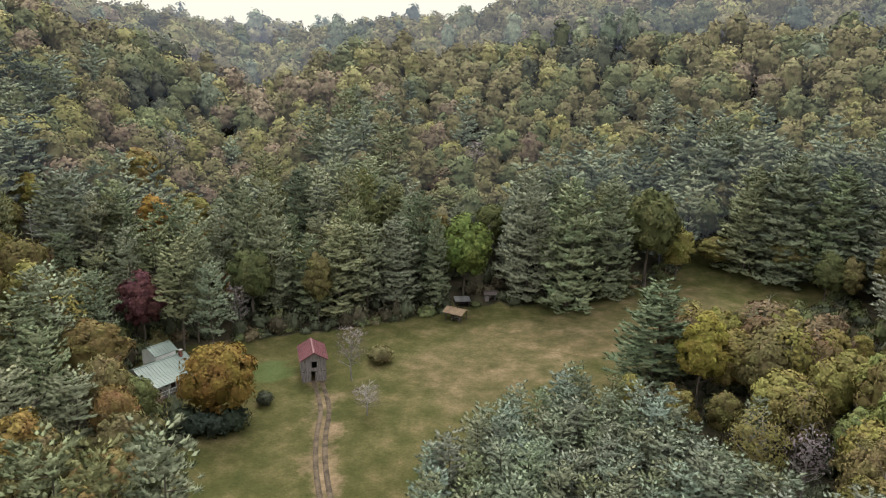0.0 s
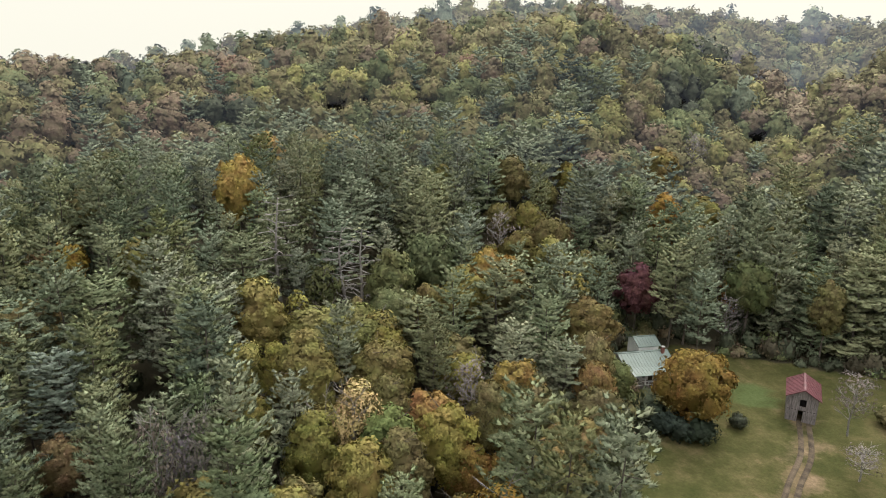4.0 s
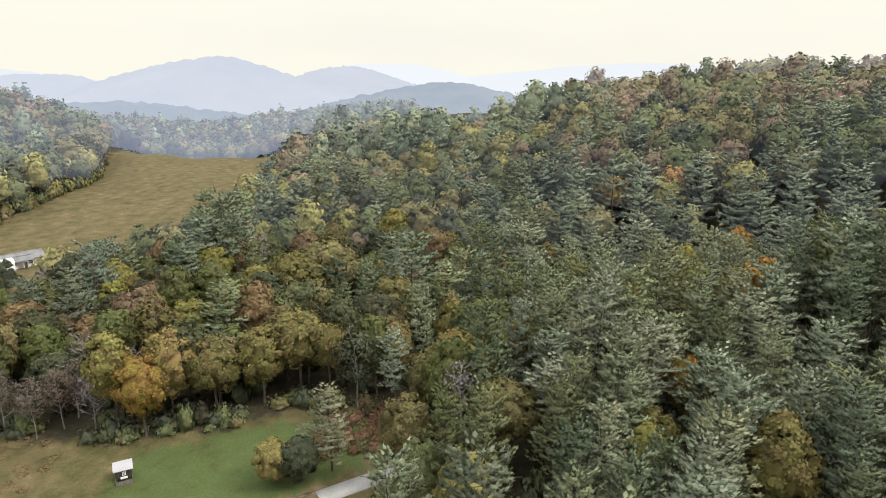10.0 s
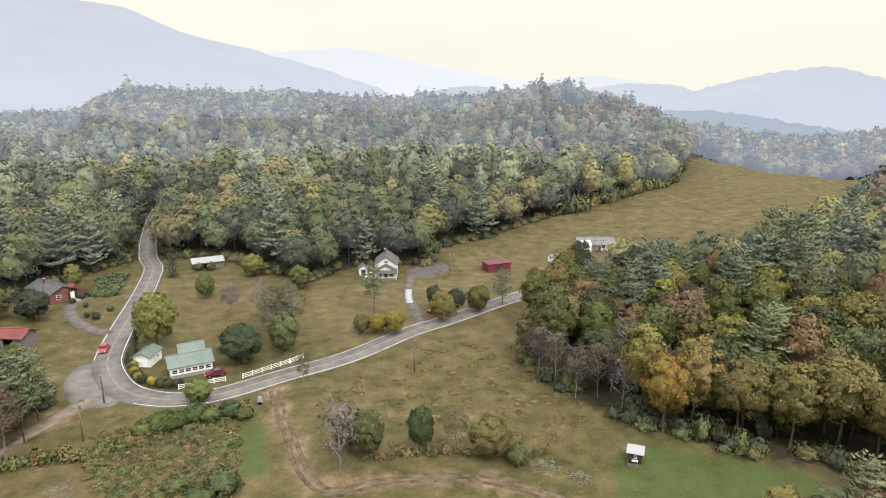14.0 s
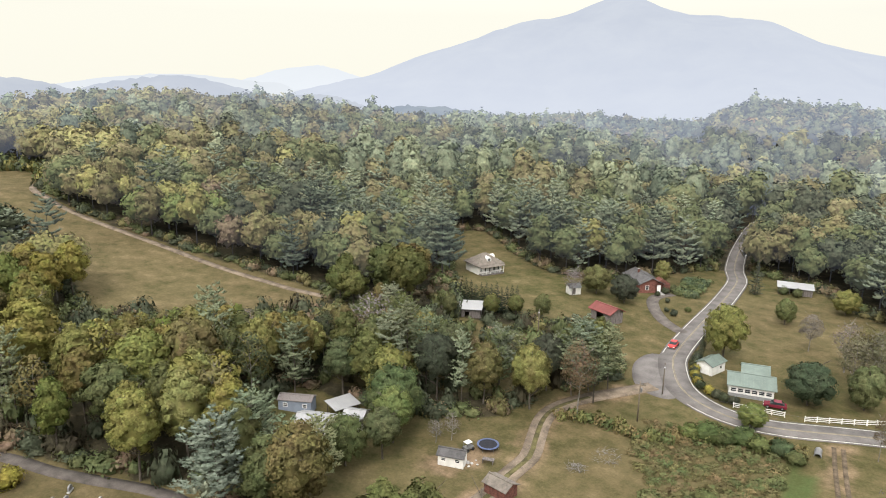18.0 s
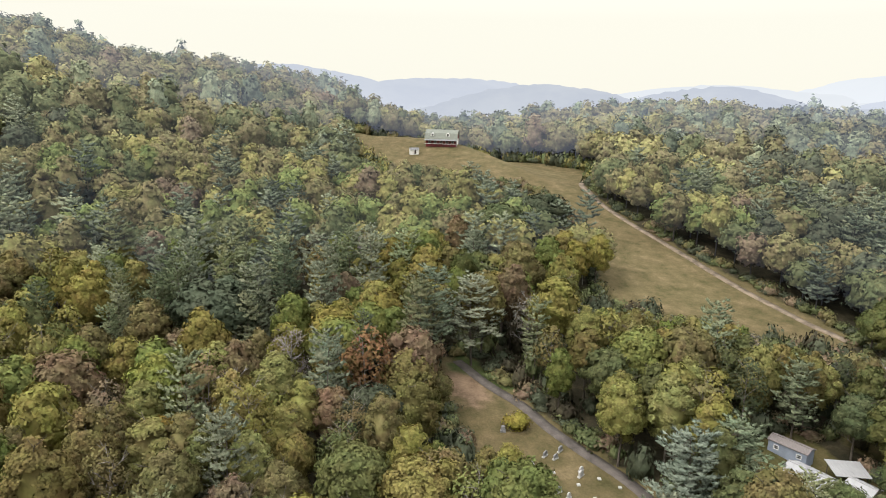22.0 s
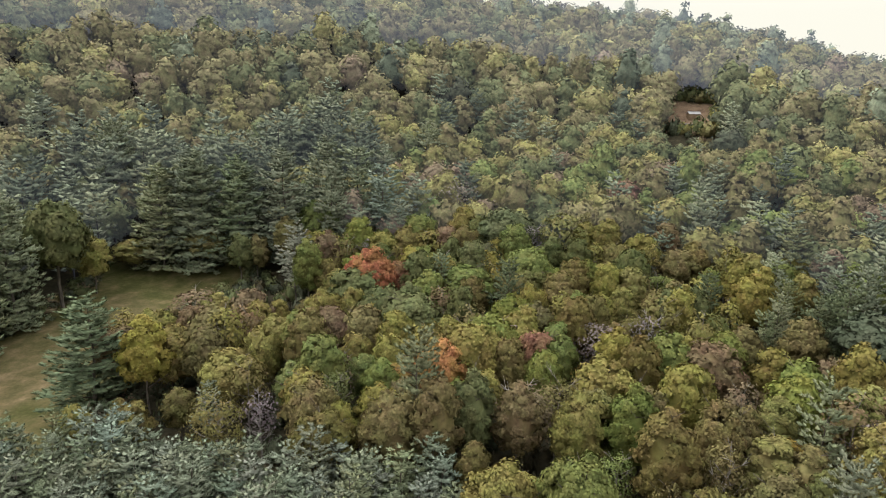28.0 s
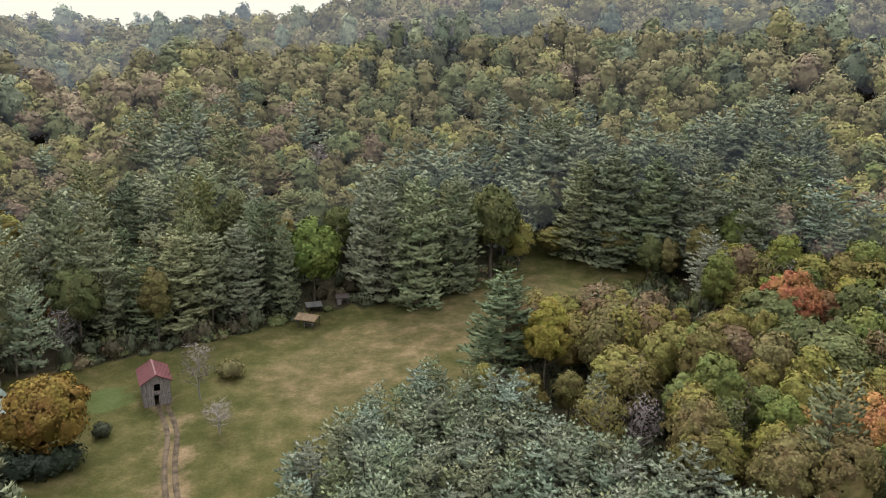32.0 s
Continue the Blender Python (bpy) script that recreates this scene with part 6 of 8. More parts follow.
def utility_pole(x, y, h=9.0, arm=True, label="wooden utility pole with a crossarm", turn=0.0, lamp=False):
    r = thing("utility_pole", label, "utility pole", x, y, turn=turn, group="utility poles")
    part("pole", cyl(bmesh.new(), 0, 0, -0.5, h, 0.15, 0.10, 8), M_POLE, r, smooth_=True)
    if arm:
        part("crossarm", box((-1.0, 1.0, -0.06, 0.06, h - 0.75, h - 0.62)), M_POLE, r)
        for q in (-0.85, -0.3, 0.3, 0.85):
            part("insulator", cyl(bmesh.new(), q, 0, h - 0.62, h - 0.45, 0.05, 0.035, 6), M_TIN, r)
        part("transformer", cyl(bmesh.new(), 0.28, -0.2, h - 2.0, h - 1.2, 0.2, 0.2, 10), M_TIN, r)
    if lamp:
        part("lamp_arm", box((-0.04, 0.04, -1.2, 0.0, h - 0.5, h - 0.42)), M_TIN, r)
        part("lamp_head", box((-0.14, 0.14, -1.5, -1.1, h - 0.56, h - 0.42)), M_WHITEMETAL, r)
    return r


def wire(a, b, sag=0.8, offset=0.0):
    """A cable that sags between two points."""
    pa, pb = np.array(a, float), np.array(b, float)
    pts = [pa + (pb - pa) * t - np.array([0, 0, 4 * sag * t * (1 - t)]) for t in np.linspace(0, 1, 13)]
    V, F = merge([tube(p, q, 0.022, 0.022, 3) for p, q in zip(pts, pts[1:])])
    ob = new("power_line", tri_mesh("power_line", (V, F), M_WIRE))
    return tagged(ob, "thin sagging power line between the poles", "cable", "power lines")


POLES = [(29.5, -118.0, 8.2), (-33.3, -128.8, 8.5), (-62.4, -194.2, 8.0), (28.5, -132.6, 7.0), (61.8, -143.7, 8.0)]
for i_, (x_, y_, h_) in enumerate(POLES):
    utility_pole(x_, y_, h_, arm=i_ in (0, 1), label="wooden utility pole beside the road" if i_ < 2 else "plain wooden pole with a yard lamp", lamp=i_ >= 2)
utility_pole(-42.0, 83.5, 4.2, arm=False, label="short grey service pole with a meter box")
for z_ in (-0.45, -1.6):
    wire((29.5, -118.0, gz(29.5, -118) + 8.2 + z_), (-33.3, -128.8, gz(-33.3, -128.8) + 8.5 + z_), 1.1)
    wire((29.5, -118.0, gz(29.5, -118) + 8.2 + z_), (28.5, -132.6, gz(28.5, -132.6) + 6.8 + z_ * 0.3), 0.5)
wire((-33.3, -128.8, 8.0), (-62.4, -194.2, gz(-62.4, -194.2) + 7.7), 1.5)


# ---------------------------------------------------------------- south: the houses at the bend
def green_house():
    r = thing("bungalow", "white bungalow with a pale green metal roof beside the bend", "house", 13.4, -145.2, turn=5)
    gable_walls(r, 8.6, 7.2, 2.6, 1.3, M_WHITE)
    gable_roof(r, 8.6, 7.2, 2.6, 1.3, M_GREENROOF, 0.45, ribs=0.55, label="pale green ribbed metal roof")
    for i in range(6):
        window(r, -3.4 + i * 1.35, -3.62, 1.55, 1.0, 0.75)
    part("foundation", box((-4.35, 4.35, -3.68, -3.60, -0.5, 0.75)), M_STONE, r, "grey block foundation")
    door(r, 4.32, -1.2, side="r", material=M_TRIM)
    gable_walls(r, 5.0, 5.0, 2.9, 1.4, M_WHITE, cx=1.0, cy=4.8)
    gable_roof(r, 5.0, 5.0, 2.9, 1.4, M_GREENROOF, 0.4, cx=1.0, cy=4.8, ribs=0.55)
    g = thing("garage", "small white garage with a pale green roof", "garage", 22.6, -151.8, turn=62)
    gable_walls(g, 5.6, 3.8, 2.3, 0.8, M_WHITE)
    gable_roof(g, 5.6, 3.8, 2.3, 0.8, M_GREENROOF, 0.3, ribs=0.5)
    part("garage_door", box((-2.83, -2.79, -1.2, 1.2, 0, 2.0)), M_TRIM, g)
    window(g, 0.8, -1.93, 1.3, 0.8, 0.7)


def brick_house():
    r = thing("brick_house", "red brick house with a grey shingle roof and front gable", "house", 53.5, -206.0, turn=90 + 24)
    gable_walls(r, 13.0, 7.6, 2.8, 1.7, M_BRICK)
    gable_roof(r, 13.0, 7.6, 2.8, 1.7, M_SHINGLE, 0.5, label="dark grey shingle roof")
    gable_walls(r, 3.2, 4.8, 2.8, 1.45, M_BRICK, cx=-4.9, cy=-3.6)
    door(r, -6.52, -2.4, side="l", material=M_TRIM)
    window(r, -6.52, 1.4, 1.6, 1.0, 1.2, "l")
    for x in (-2.0, 0.6, 3.2, 5.2):
        window(r, x, -3.82, 1.6, 1.0, 1.1)
    door(r, 1.9, -3.82, material=M_TRIM)
    part("walkway", box((-9.0, -6.6, -3.4, -1.6, -0.3, 0.08)), M_CONCRETE, r)
    chimney(r, 2.0, 0.8, 3.6, 5.4)


def red_roof_shed():
    r = thing("field_shed", "old grey board shed with a red tin roof", "shed", 52.6, -168.0, turn=-42)
    r.scale = (1.35, 1.35, 1.3)
    t = 0.1
    part("wall", box((-2.6, 2.6, 1.7, 1.8, -0.5, 2.3), (-2.6, -2.5, -1.7, 1.7, -0.5, 2.3), (2.5, 2.6, -1.7, 1.7, -0.5, 2.3), (-2.5, -1.0, -1.8, -1.7, -0.5, 2.3), (0.9, 2.5, -1.8, -1.7, -0.5, 2.3)), M_GREYWOOD, r)
    for s in (-2.55, 2.55):
        bm = bmesh.new()
        prism(bm, [(-1.8, 2.3), (1.8, 2.3), (0, 3.2)], s - 0.05, s + 0.05, swap=True)
        part("gable", bm, M_GREYWOOD, r)
    gable_roof(r, 5.2, 3.6, 2.3, 0.9, M_REDROOF, 0.4, ribs=0.5, label="faded red tin roof")


def tan_house():
    r = thing("country_house", "white house with a tan hipped roof and dormers", "house", 102.0, -189.0, turn=34)
    part("wall", box((-4.6, 4.6, -3.8, 3.8, -0.5, 3.0)), M_WHITE, r)
    hip_roof(r, 9.2, 7.6, 3.0, 3.2, M_TANSHINGLE, 0.7, "tan shingle hipped roof")
    for x, y, s in ((0.0, -2.6, 0), (3.2, 0.0, 1)):
        dm = new("dormer")
        child(dm, r)
        dm.location = (x, y, 3.9)
        dm.rotation_euler = (0, 0, s * math.pi / 2)
        bm = bmesh.new()
        prism(bm, [(-0.75, 0), (0.75, 0), (0.75, 1.0), (0, 1.6), (-0.75, 1.0)], -0.6, 1.6)
        part("dormer_wall", bm, M_TRIM, dm)
        part("dormer_window", box((-0.4, 0.4, -0.66, -0.6, 0.25, 0.95)), M_GLASS, dm)
    porch(r, -4.4, 4.4, -5.6, -3.8, 2.6, M_TANSHINGLE, 6)
    for x in (-3.4, -1.7, 1.7, 3.4):
        window(r, x, -3.82, 1.6, 0.9, 1.4)
    door(r, 0, -3.82)
    for y in (-2.0, 1.6):
        window(r, 4.62, y, 1.6, 0.9, 1.4, "r")
    part("deck", box((4.6, 7.6, 0.5, 3.4, -0.4, 0.5)), M_WHITE, r)


def white_roof_shed():
    r = thing("equipment_shed", "grey board shed with a bright white metal roof", "shed", 84.4, -148.6, turn=-6)
    part("wall", box((-3.4, 3.4, 2.2, 2.3, -0.5, 3.0), (-3.4, -3.3, -2.2, 2.2, -0.5, 2.5), (3.3, 3.4, -2.2, 2.2, -0.5, 2.5), (-3.3, -0.9, -2.3, -2.2, -0.5, 2.2), (0.3, 3.3, -2.3, -2.2, -0.5, 2.2), (-0.9, 0.3, -2.3, -2.2, 1.6, 2.2)), M_GREYWOOD, r)
    shed_roof(r, -3.8, 3.8, -2.9, 2.8, 2.35, 3.15, M_WHITEMETAL, label="white metal roof")


def grey_shed():
    r = thing("garden_shed", "pale grey garden shed under a spreading tree", "shed", 68.5, -184.5, turn=25)
    gable_walls(r, 3.6, 2.8, 2.2, 0.8, M_WHITE)
    gable_roof(r, 3.6, 2.8, 2.2, 0.8, M_TIN, 0.25)
    door(r, -0.4, -1.42, material=M_GREYWOOD)
    window(r, 1.82, 0, 1.5, 0.6, 0.6, "r")


def trailer_home():
    r = thing("mobile_home", "long pale house with a white roof among trees", "house", 73.5, -80.0, turn=-24)
    gable_walls(r, 11.0, 5.4, 2.6, 0.95, M_WHITE)
    gable_roof(r, 11.0, 5.4, 2.6, 0.95, M_WHITEMETAL, 0.4, ribs=1.1, label="chalky white metal roof")
    gable_walls(r, 3.6, 4.0, 2.5, 0.8, M_WHITE, cx=3.6, cy=4.0)
    gable_roof(r, 3.6, 4.0, 2.5, 0.8, M_WHITEMETAL, 0.3, cx=3.6, cy=4.0, ribs=0.9)
    for x in (-4.0, -1.6, 1.2, 4.2):
        window(r, x, -2.72, 1.5, 1.0, 0.9)
    door(r, -0.2, -2.72)
    s = thing("storage_trailer", "pale blue storage building with a weathered grey roof", "shed", 84.0, -83.0, turn=-22)
    gable_walls(s, 6.4, 2.8, 2.3, 0.5, M_BLUESIDE)
    gable_roof(s, 6.4, 2.8, 2.3, 0.5, M_GREYWOOD, 0.2)
    for x in (-1.8, 2.0):
        window(s, x, -1.42, 1.4, 0.7, 0.6)
    c = thing("carport", "open carport with a pale metal roof", "carport", 76.6, -87.4, turn=28)
    posts(c, [(-2.3, -1.7), (2.3, -1.7), (-2.3, 1.7), (2.3, 1.7)], -0.3, 2.2, 0.1, M_DARKWOOD)
    shed_roof(c, -2.7, 2.7, -2.2, 2.2, 2.15, 2.5, M_WHITEMETAL, label="pale metal roof")


def yard_things():
    r = thing("play_house", "small white cottage shed with a grey roof in the yard", "shed", 51.2, -85.6, turn=-16)
    gable_walls(r, 4.4, 2.4, 1.9, 0.7, M_WHITE)
    gable_roof(r, 4.4, 2.4, 1.9, 0.7, M_SHINGLE, 0.25, label="dark grey shingle roof")
    for x in (-1.2, 1.2):
        window(r, x, -1.22, 1.25, 0.7, 0.5)
    t = thing("trampoline", "round trampoline with a dark mat and blue pad", "trampoline", 48.4, -93.0)
    bm = bmesh.new()
    n = 28
    ring = lambda rad, z: [bm.verts.new((math.cos(6.2832 * i / n) * rad, math.sin(6.2832 * i / n) * rad, z)) for i in range(n)]
    a, b, c_, d_ = ring(1.95, 0.78), ring(1.95, 0.88), ring(1.60, 0.88), ring(1.60, 0.80)
    for p, q in ((a, b), (b, c_), (c_, d_), (d_, a)):
        for i in range(n):
            bm.faces.new((p[i], p[(i + 1) % n], q[(i + 1) % n], q[i]))
    part("safety_pad", bm, M_BLUEPAD, t, "blue padded rim")
    part("jumping_mat", cyl(bmesh.new(), 0, 0, 0.79, 0.82, 1.62, n=28), M_BLACKMESH, t)
    for i in range(6):
        q = i * math.pi / 3
        part("leg", cyl(bmesh.new(), math.cos(q) * 1.8, math.sin(q) * 1.8, -0.1, 0.8, 0.03, n=6), M_TIN, t)
    u = thing("utility_cart", "small white utility cart parked on the grass", "cart", 51.0, -90.6, turn=40)
    part("body", box((-0.9, 0.9, -0.55, 0.55, 0.35, 0.8)), M_TIN, u, bevel=0.08)
    part("canopy", box((-0.7, 0.5, -0.55, 0.55, 1.55, 1.63)), M_WHITEPAINT, u)
    posts(u, [(-0.65, -0.5), (0.45, -0.5), (-0.65, 0.5), (0.45, 0.5)], 0.7, 1.55, 0.05, M_TIN, "canopy_post")
    for x in (-0.6, 0.6):
        for y in (-0.55, 0.55):
            bm = bmesh.new()
            prism(bm, [(x + math.cos(k * 0.785) * 0.3, 0.3 + math.sin(k * 0.785) * 0.3) for k in range(8)], y - 0.1, y + 0.1)
            part("wheel", bm, M_TYRE, u)
    g = thing("grill_table", "low grey table with clutter on bare ground", "table", 46.2, -89.0, turn=-14)
    part("tabletop", box((-1.0, 1.0, -0.45, 0.45, 0.68, 0.76)), M_GREYWOOD, g)
    for x in (-0.85, 0.85):
        for y in (-0.35, 0.35):
            part("leg", box((x - 0.05, x + 0.05, y - 0.05, y + 0.05, 0, 0.68)), M_GREYWOOD, g)
    s = thing("woodshed", "low shed with a faded grey shingle roof by the track", "shed", 40.6, -82.6, turn=-38)
    gable_walls(s, 4.2, 3.0, 1.9, 0.7, M_BRICK)
    gable_roof(s, 4.2, 3.0, 1.9, 0.7, M_TANSHINGLE, 0.3)
    g2 = random.Random(9)
    for k in range(16):
        x, y = 48.6 + g2.uniform(-2.2, 2.2), -86.8 + g2.uniform(-2.0, 2.0)
        o = thing("yard_stone", "pale stone lying on bare earth", "stone", x, y, turn=g2.uniform(0, 180), group="yard stones")
        bm = bmesh.new()
        bmesh.ops.create_icosphere(bm, subdivisions=1, radius=0.22 * g2.uniform(0.7, 1.5))
        for v in bm.verts:
            v.co = Vector((v.co.x * g2.uniform(0.8, 1.4), v.co.y * g2.uniform(0.8, 1.2), v.co.z * 0.6 + 0.06))
        me = bpy.data.meshes.new("stone")
        bm.to_mesh(me)
        bm.free()
        me.materials.append(M_PALESTONE)
        child(new("stone_body", me), o)


def white_house():
    r = thing("white_house", "white two-level house with grey gable roof and front porch", "house", -43.8, -203.0, turn=90 - 3)
    # the gable end, local -x, is the front
    gable_walls(r, 9.0, 6.8, 4.4, 2.5, M_WHITE)
    gable_roof(r, 9.0, 6.8, 4.4, 2.5, M_SHINGLE, 0.4, label="grey shingle roof")
    gable_walls(r, 2.4, 6.2, 3.0, 1.6, M_WHITE, cx=-5.6)
    gable_roof(r, 2.4, 6.2, 3.0, 1.6, M_SHINGLE, 0.4, cx=-5.6)
    part("porch_deck", box((-8.8, -6.8, -3.4, 3.4, -0.4, 0.6)), M_GREYWOOD, r)
    posts(r, [(-8.6, -3.2), (-8.6, -1.1), (-8.6, 1.1), (-8.6, 3.2)], 0.6, 2.7, 0.14, name="porch_post")
    bm = bmesh.new()
    prism(bm, [(-9.2, 2.7), (-6.8, 3.1), (-6.8, 3.2), (-9.2, 2.8)], -3.6, 3.6)
    part("porch_roof", bm, M_SHINGLE, r)
    bm = bmesh.new()
    bx(bm, -8.65, -8.58, -3.3, 3.3, 1.40, 1.48)
    for i in range(22):
        bx(bm, -8.64, -8.60, -3.25 + i * 0.3, -3.21 + i * 0.3, 0.6, 1.4)
    part("porch_railing", bm, M_TRIM, r)
    door(r, -6.83, 0, side="l", z0=0.6)
    for y in (-1.9, 1.9):
        window(r, -6.83, y, 1.9, 1.0, 1.3, "l")
    window(r, -4.53, 0, 5.2, 1.2, 0.7, "l")
    for x in (-2.5, 0.5, 3.0):
        window(r, x, -3.42, 2.4, 0.9, 1.4)
    chimney(r, 2.5, 0.6, 5.6, 7.8)
    part("side_deck", box((-3.5, -0.5, 3.4, 5.8, -0.4, 0.5)), M_TANROOF, r)
    s = thing("white_shed", "small white garden shed with a pale tin roof", "shed", -36.4, -205.5, turn=90 + 6)
    gable_walls(s, 3.2, 2.6, 2.2, 0.9, M_WHITE)
    gable_roof(s, 3.2, 2.6, 2.2, 0.9, M_TIN, 0.25)
    door(s, -1.62, 0, 1.4, 1.8, "l", M_DARKWOOD, 0.1)
    c = thing("canopy_shelter", "pale canopy roof standing among the trees", "shelter", -58.0, -231.0, turn=20)
    posts(c, [(-1.8, -1.5), (1.8, -1.5), (-1.8, 1.5), (1.8, 1.5)], -0.3, 2.6, 0.12, M_DARKWOOD)
    gable_roof(c, 4.4, 3.6, 2.6, 0.8, M_WHITEMETAL, 0.3)


def valley_outbuildings():
    r = thing("red_barn", "low red barn with a maroon metal roof in the field", "barn", -79.4, -196.5, turn=24)
    part("wall", box((-4.0, 4.0, -2.6, 2.6, -0.5, 2.8)), M_REDWALL, r)
    hip_roof(r, 8.0, 5.2, 2.8, 1.0, M_MAROON, 0.3, "maroon metal roof")
    part("barn_door", box((-1.4, 1.0, -2.66, -2.60, 0, 2.3)), M_DARKWOOD, r)
    for x in (-3.2, -2.4, 1.8, 2.6, 3.4):
        part("batten", box((x - 0.04, x + 0.04, -2.64, -2.603, -0.2, 2.75)), M_REDWALL, r)
    h = thing("ranch_house", "long white ranch house with a pale grey roof", "house", -123.0, -209.0, turn=12)
    gable_walls(h, 13.0, 7.0, 2.7, 1.4, M_WHITE)
    gable_roof(h, 13.0, 7.0, 2.7, 1.4, M_TIN, 0.5, label="pale grey roof")
    gable_walls(h, 3.6, 4.4, 2.7, 1.2, M_WHITE, cx=-4.0, cy=-3.8)
    gable_roof(h, 4.6, 3.6, 2.7, 1.1, M_TIN, 0.3, cx=0.5, cy=-3.6)
    for x in (-2.0, 2.6, 4.6):
        window(h, x, -3.52, 1.6, 1.1, 1.2)
    window(h, -5.82, -3.8, 1.6, 1.0, 1.2, "l")
    door(h, 0.8, -5.42)
    s = thing("pump_house", "small white shed with a grey roof in the field", "shed", -101.5, -199.0, turn=26)
    gable_walls(s, 3.2, 2.4, 1.9, 0.7, M_WHITE)
    gable_roof(s, 3.2, 2.4, 1.9, 0.7, M_TIN, 0.25)
    door(s, 0.3, -1.22, material=M_GREYWOOD, h=1.7)
    m = thing("long_shed", "long low building with a white metal roof", "shed", 12.0, -229.5, turn=4)
    part("wall", box((-4.8, 4.8, 2.0, 2.1, -0.4, 2.6), (-4.8, -4.7, -2.0, 2.0, -0.4, 2.3), (4.7, 4.8, -2.0, 2.0, -0.4, 2.3), (-4.7, -2.0, -2.1, -2.0, -0.4, 2.2), (1.5, 4.7, -2.1, -2.0, -0.4, 2.2)), M_GREYWOOD, m)
    shed_roof(m, -5.2, 5.2, -2.6, 2.6, 2.2, 2.9, M_WHITEMETAL, label="white metal roof")
    posts(m, [(-1.6, -2.0), (1.2, -2.0)], -0.4, 2.2, 0.14, M_GREYWOOD)
    x, y = at(130.2, 214)
    b = thing("hill_house", "brown house with a dull grey roof among the trees", "house", x, y, turn=-24, lift=3.0)
    gable_walls(b, 12.0, 7.5, 6.5, 2.0, M_BRICK, foot=4)
    gable_roof(b, 12.0, 7.5, 6.5, 2.0, M_TANSHINGLE, 0.5, label="dull grey shingle roof")
    for xx in (-4.0, -1.5, 1.5, 4.0):
        window(b, xx, -3.77, 5.2, 1.1, 1.3)
    chimney(b, -3.0, 0.5, 7.5, 9.6)
    k = thing("chicken_coop", "tiny dark shed with a bright white roof on the lawn", "shed", -59.4, -84.2, turn=-2)
    part("wall", box((-1.15, 1.15, -0.9, 0.9, 0.35, 1.75)), M_DARKWOOD, k)
    shed_roof(k, -1.4, 1.4, -1.2, 1.15, 1.75, 2.15, M_WHITEMETAL, label="bright white metal roof")
    window(k, 0.05, -0.92, 1.15, 0.35, 0.4)
    posts(k, [(-1.05, -0.8), (1.05, -0.8), (-1.05, 0.8), (1.05, 0.8)], -0.2, 0.35, 0.14, M_DARKWOOD, "leg")
    part("nest_box", box((-0.5, 0.5, -1.25, -0.9, 0.4, 0.62)), M_WHITE, k)
    part("run_frame", box((-1.2, -1.15, -2.2, -0.9, -0.1, 0.6), (1.15, 1.2, -2.2, -0.9, -0.1, 0.6), (-1.2, 1.2, -2.2, -2.15, -0.1, 0.6)), M_GREYWOOD, k)


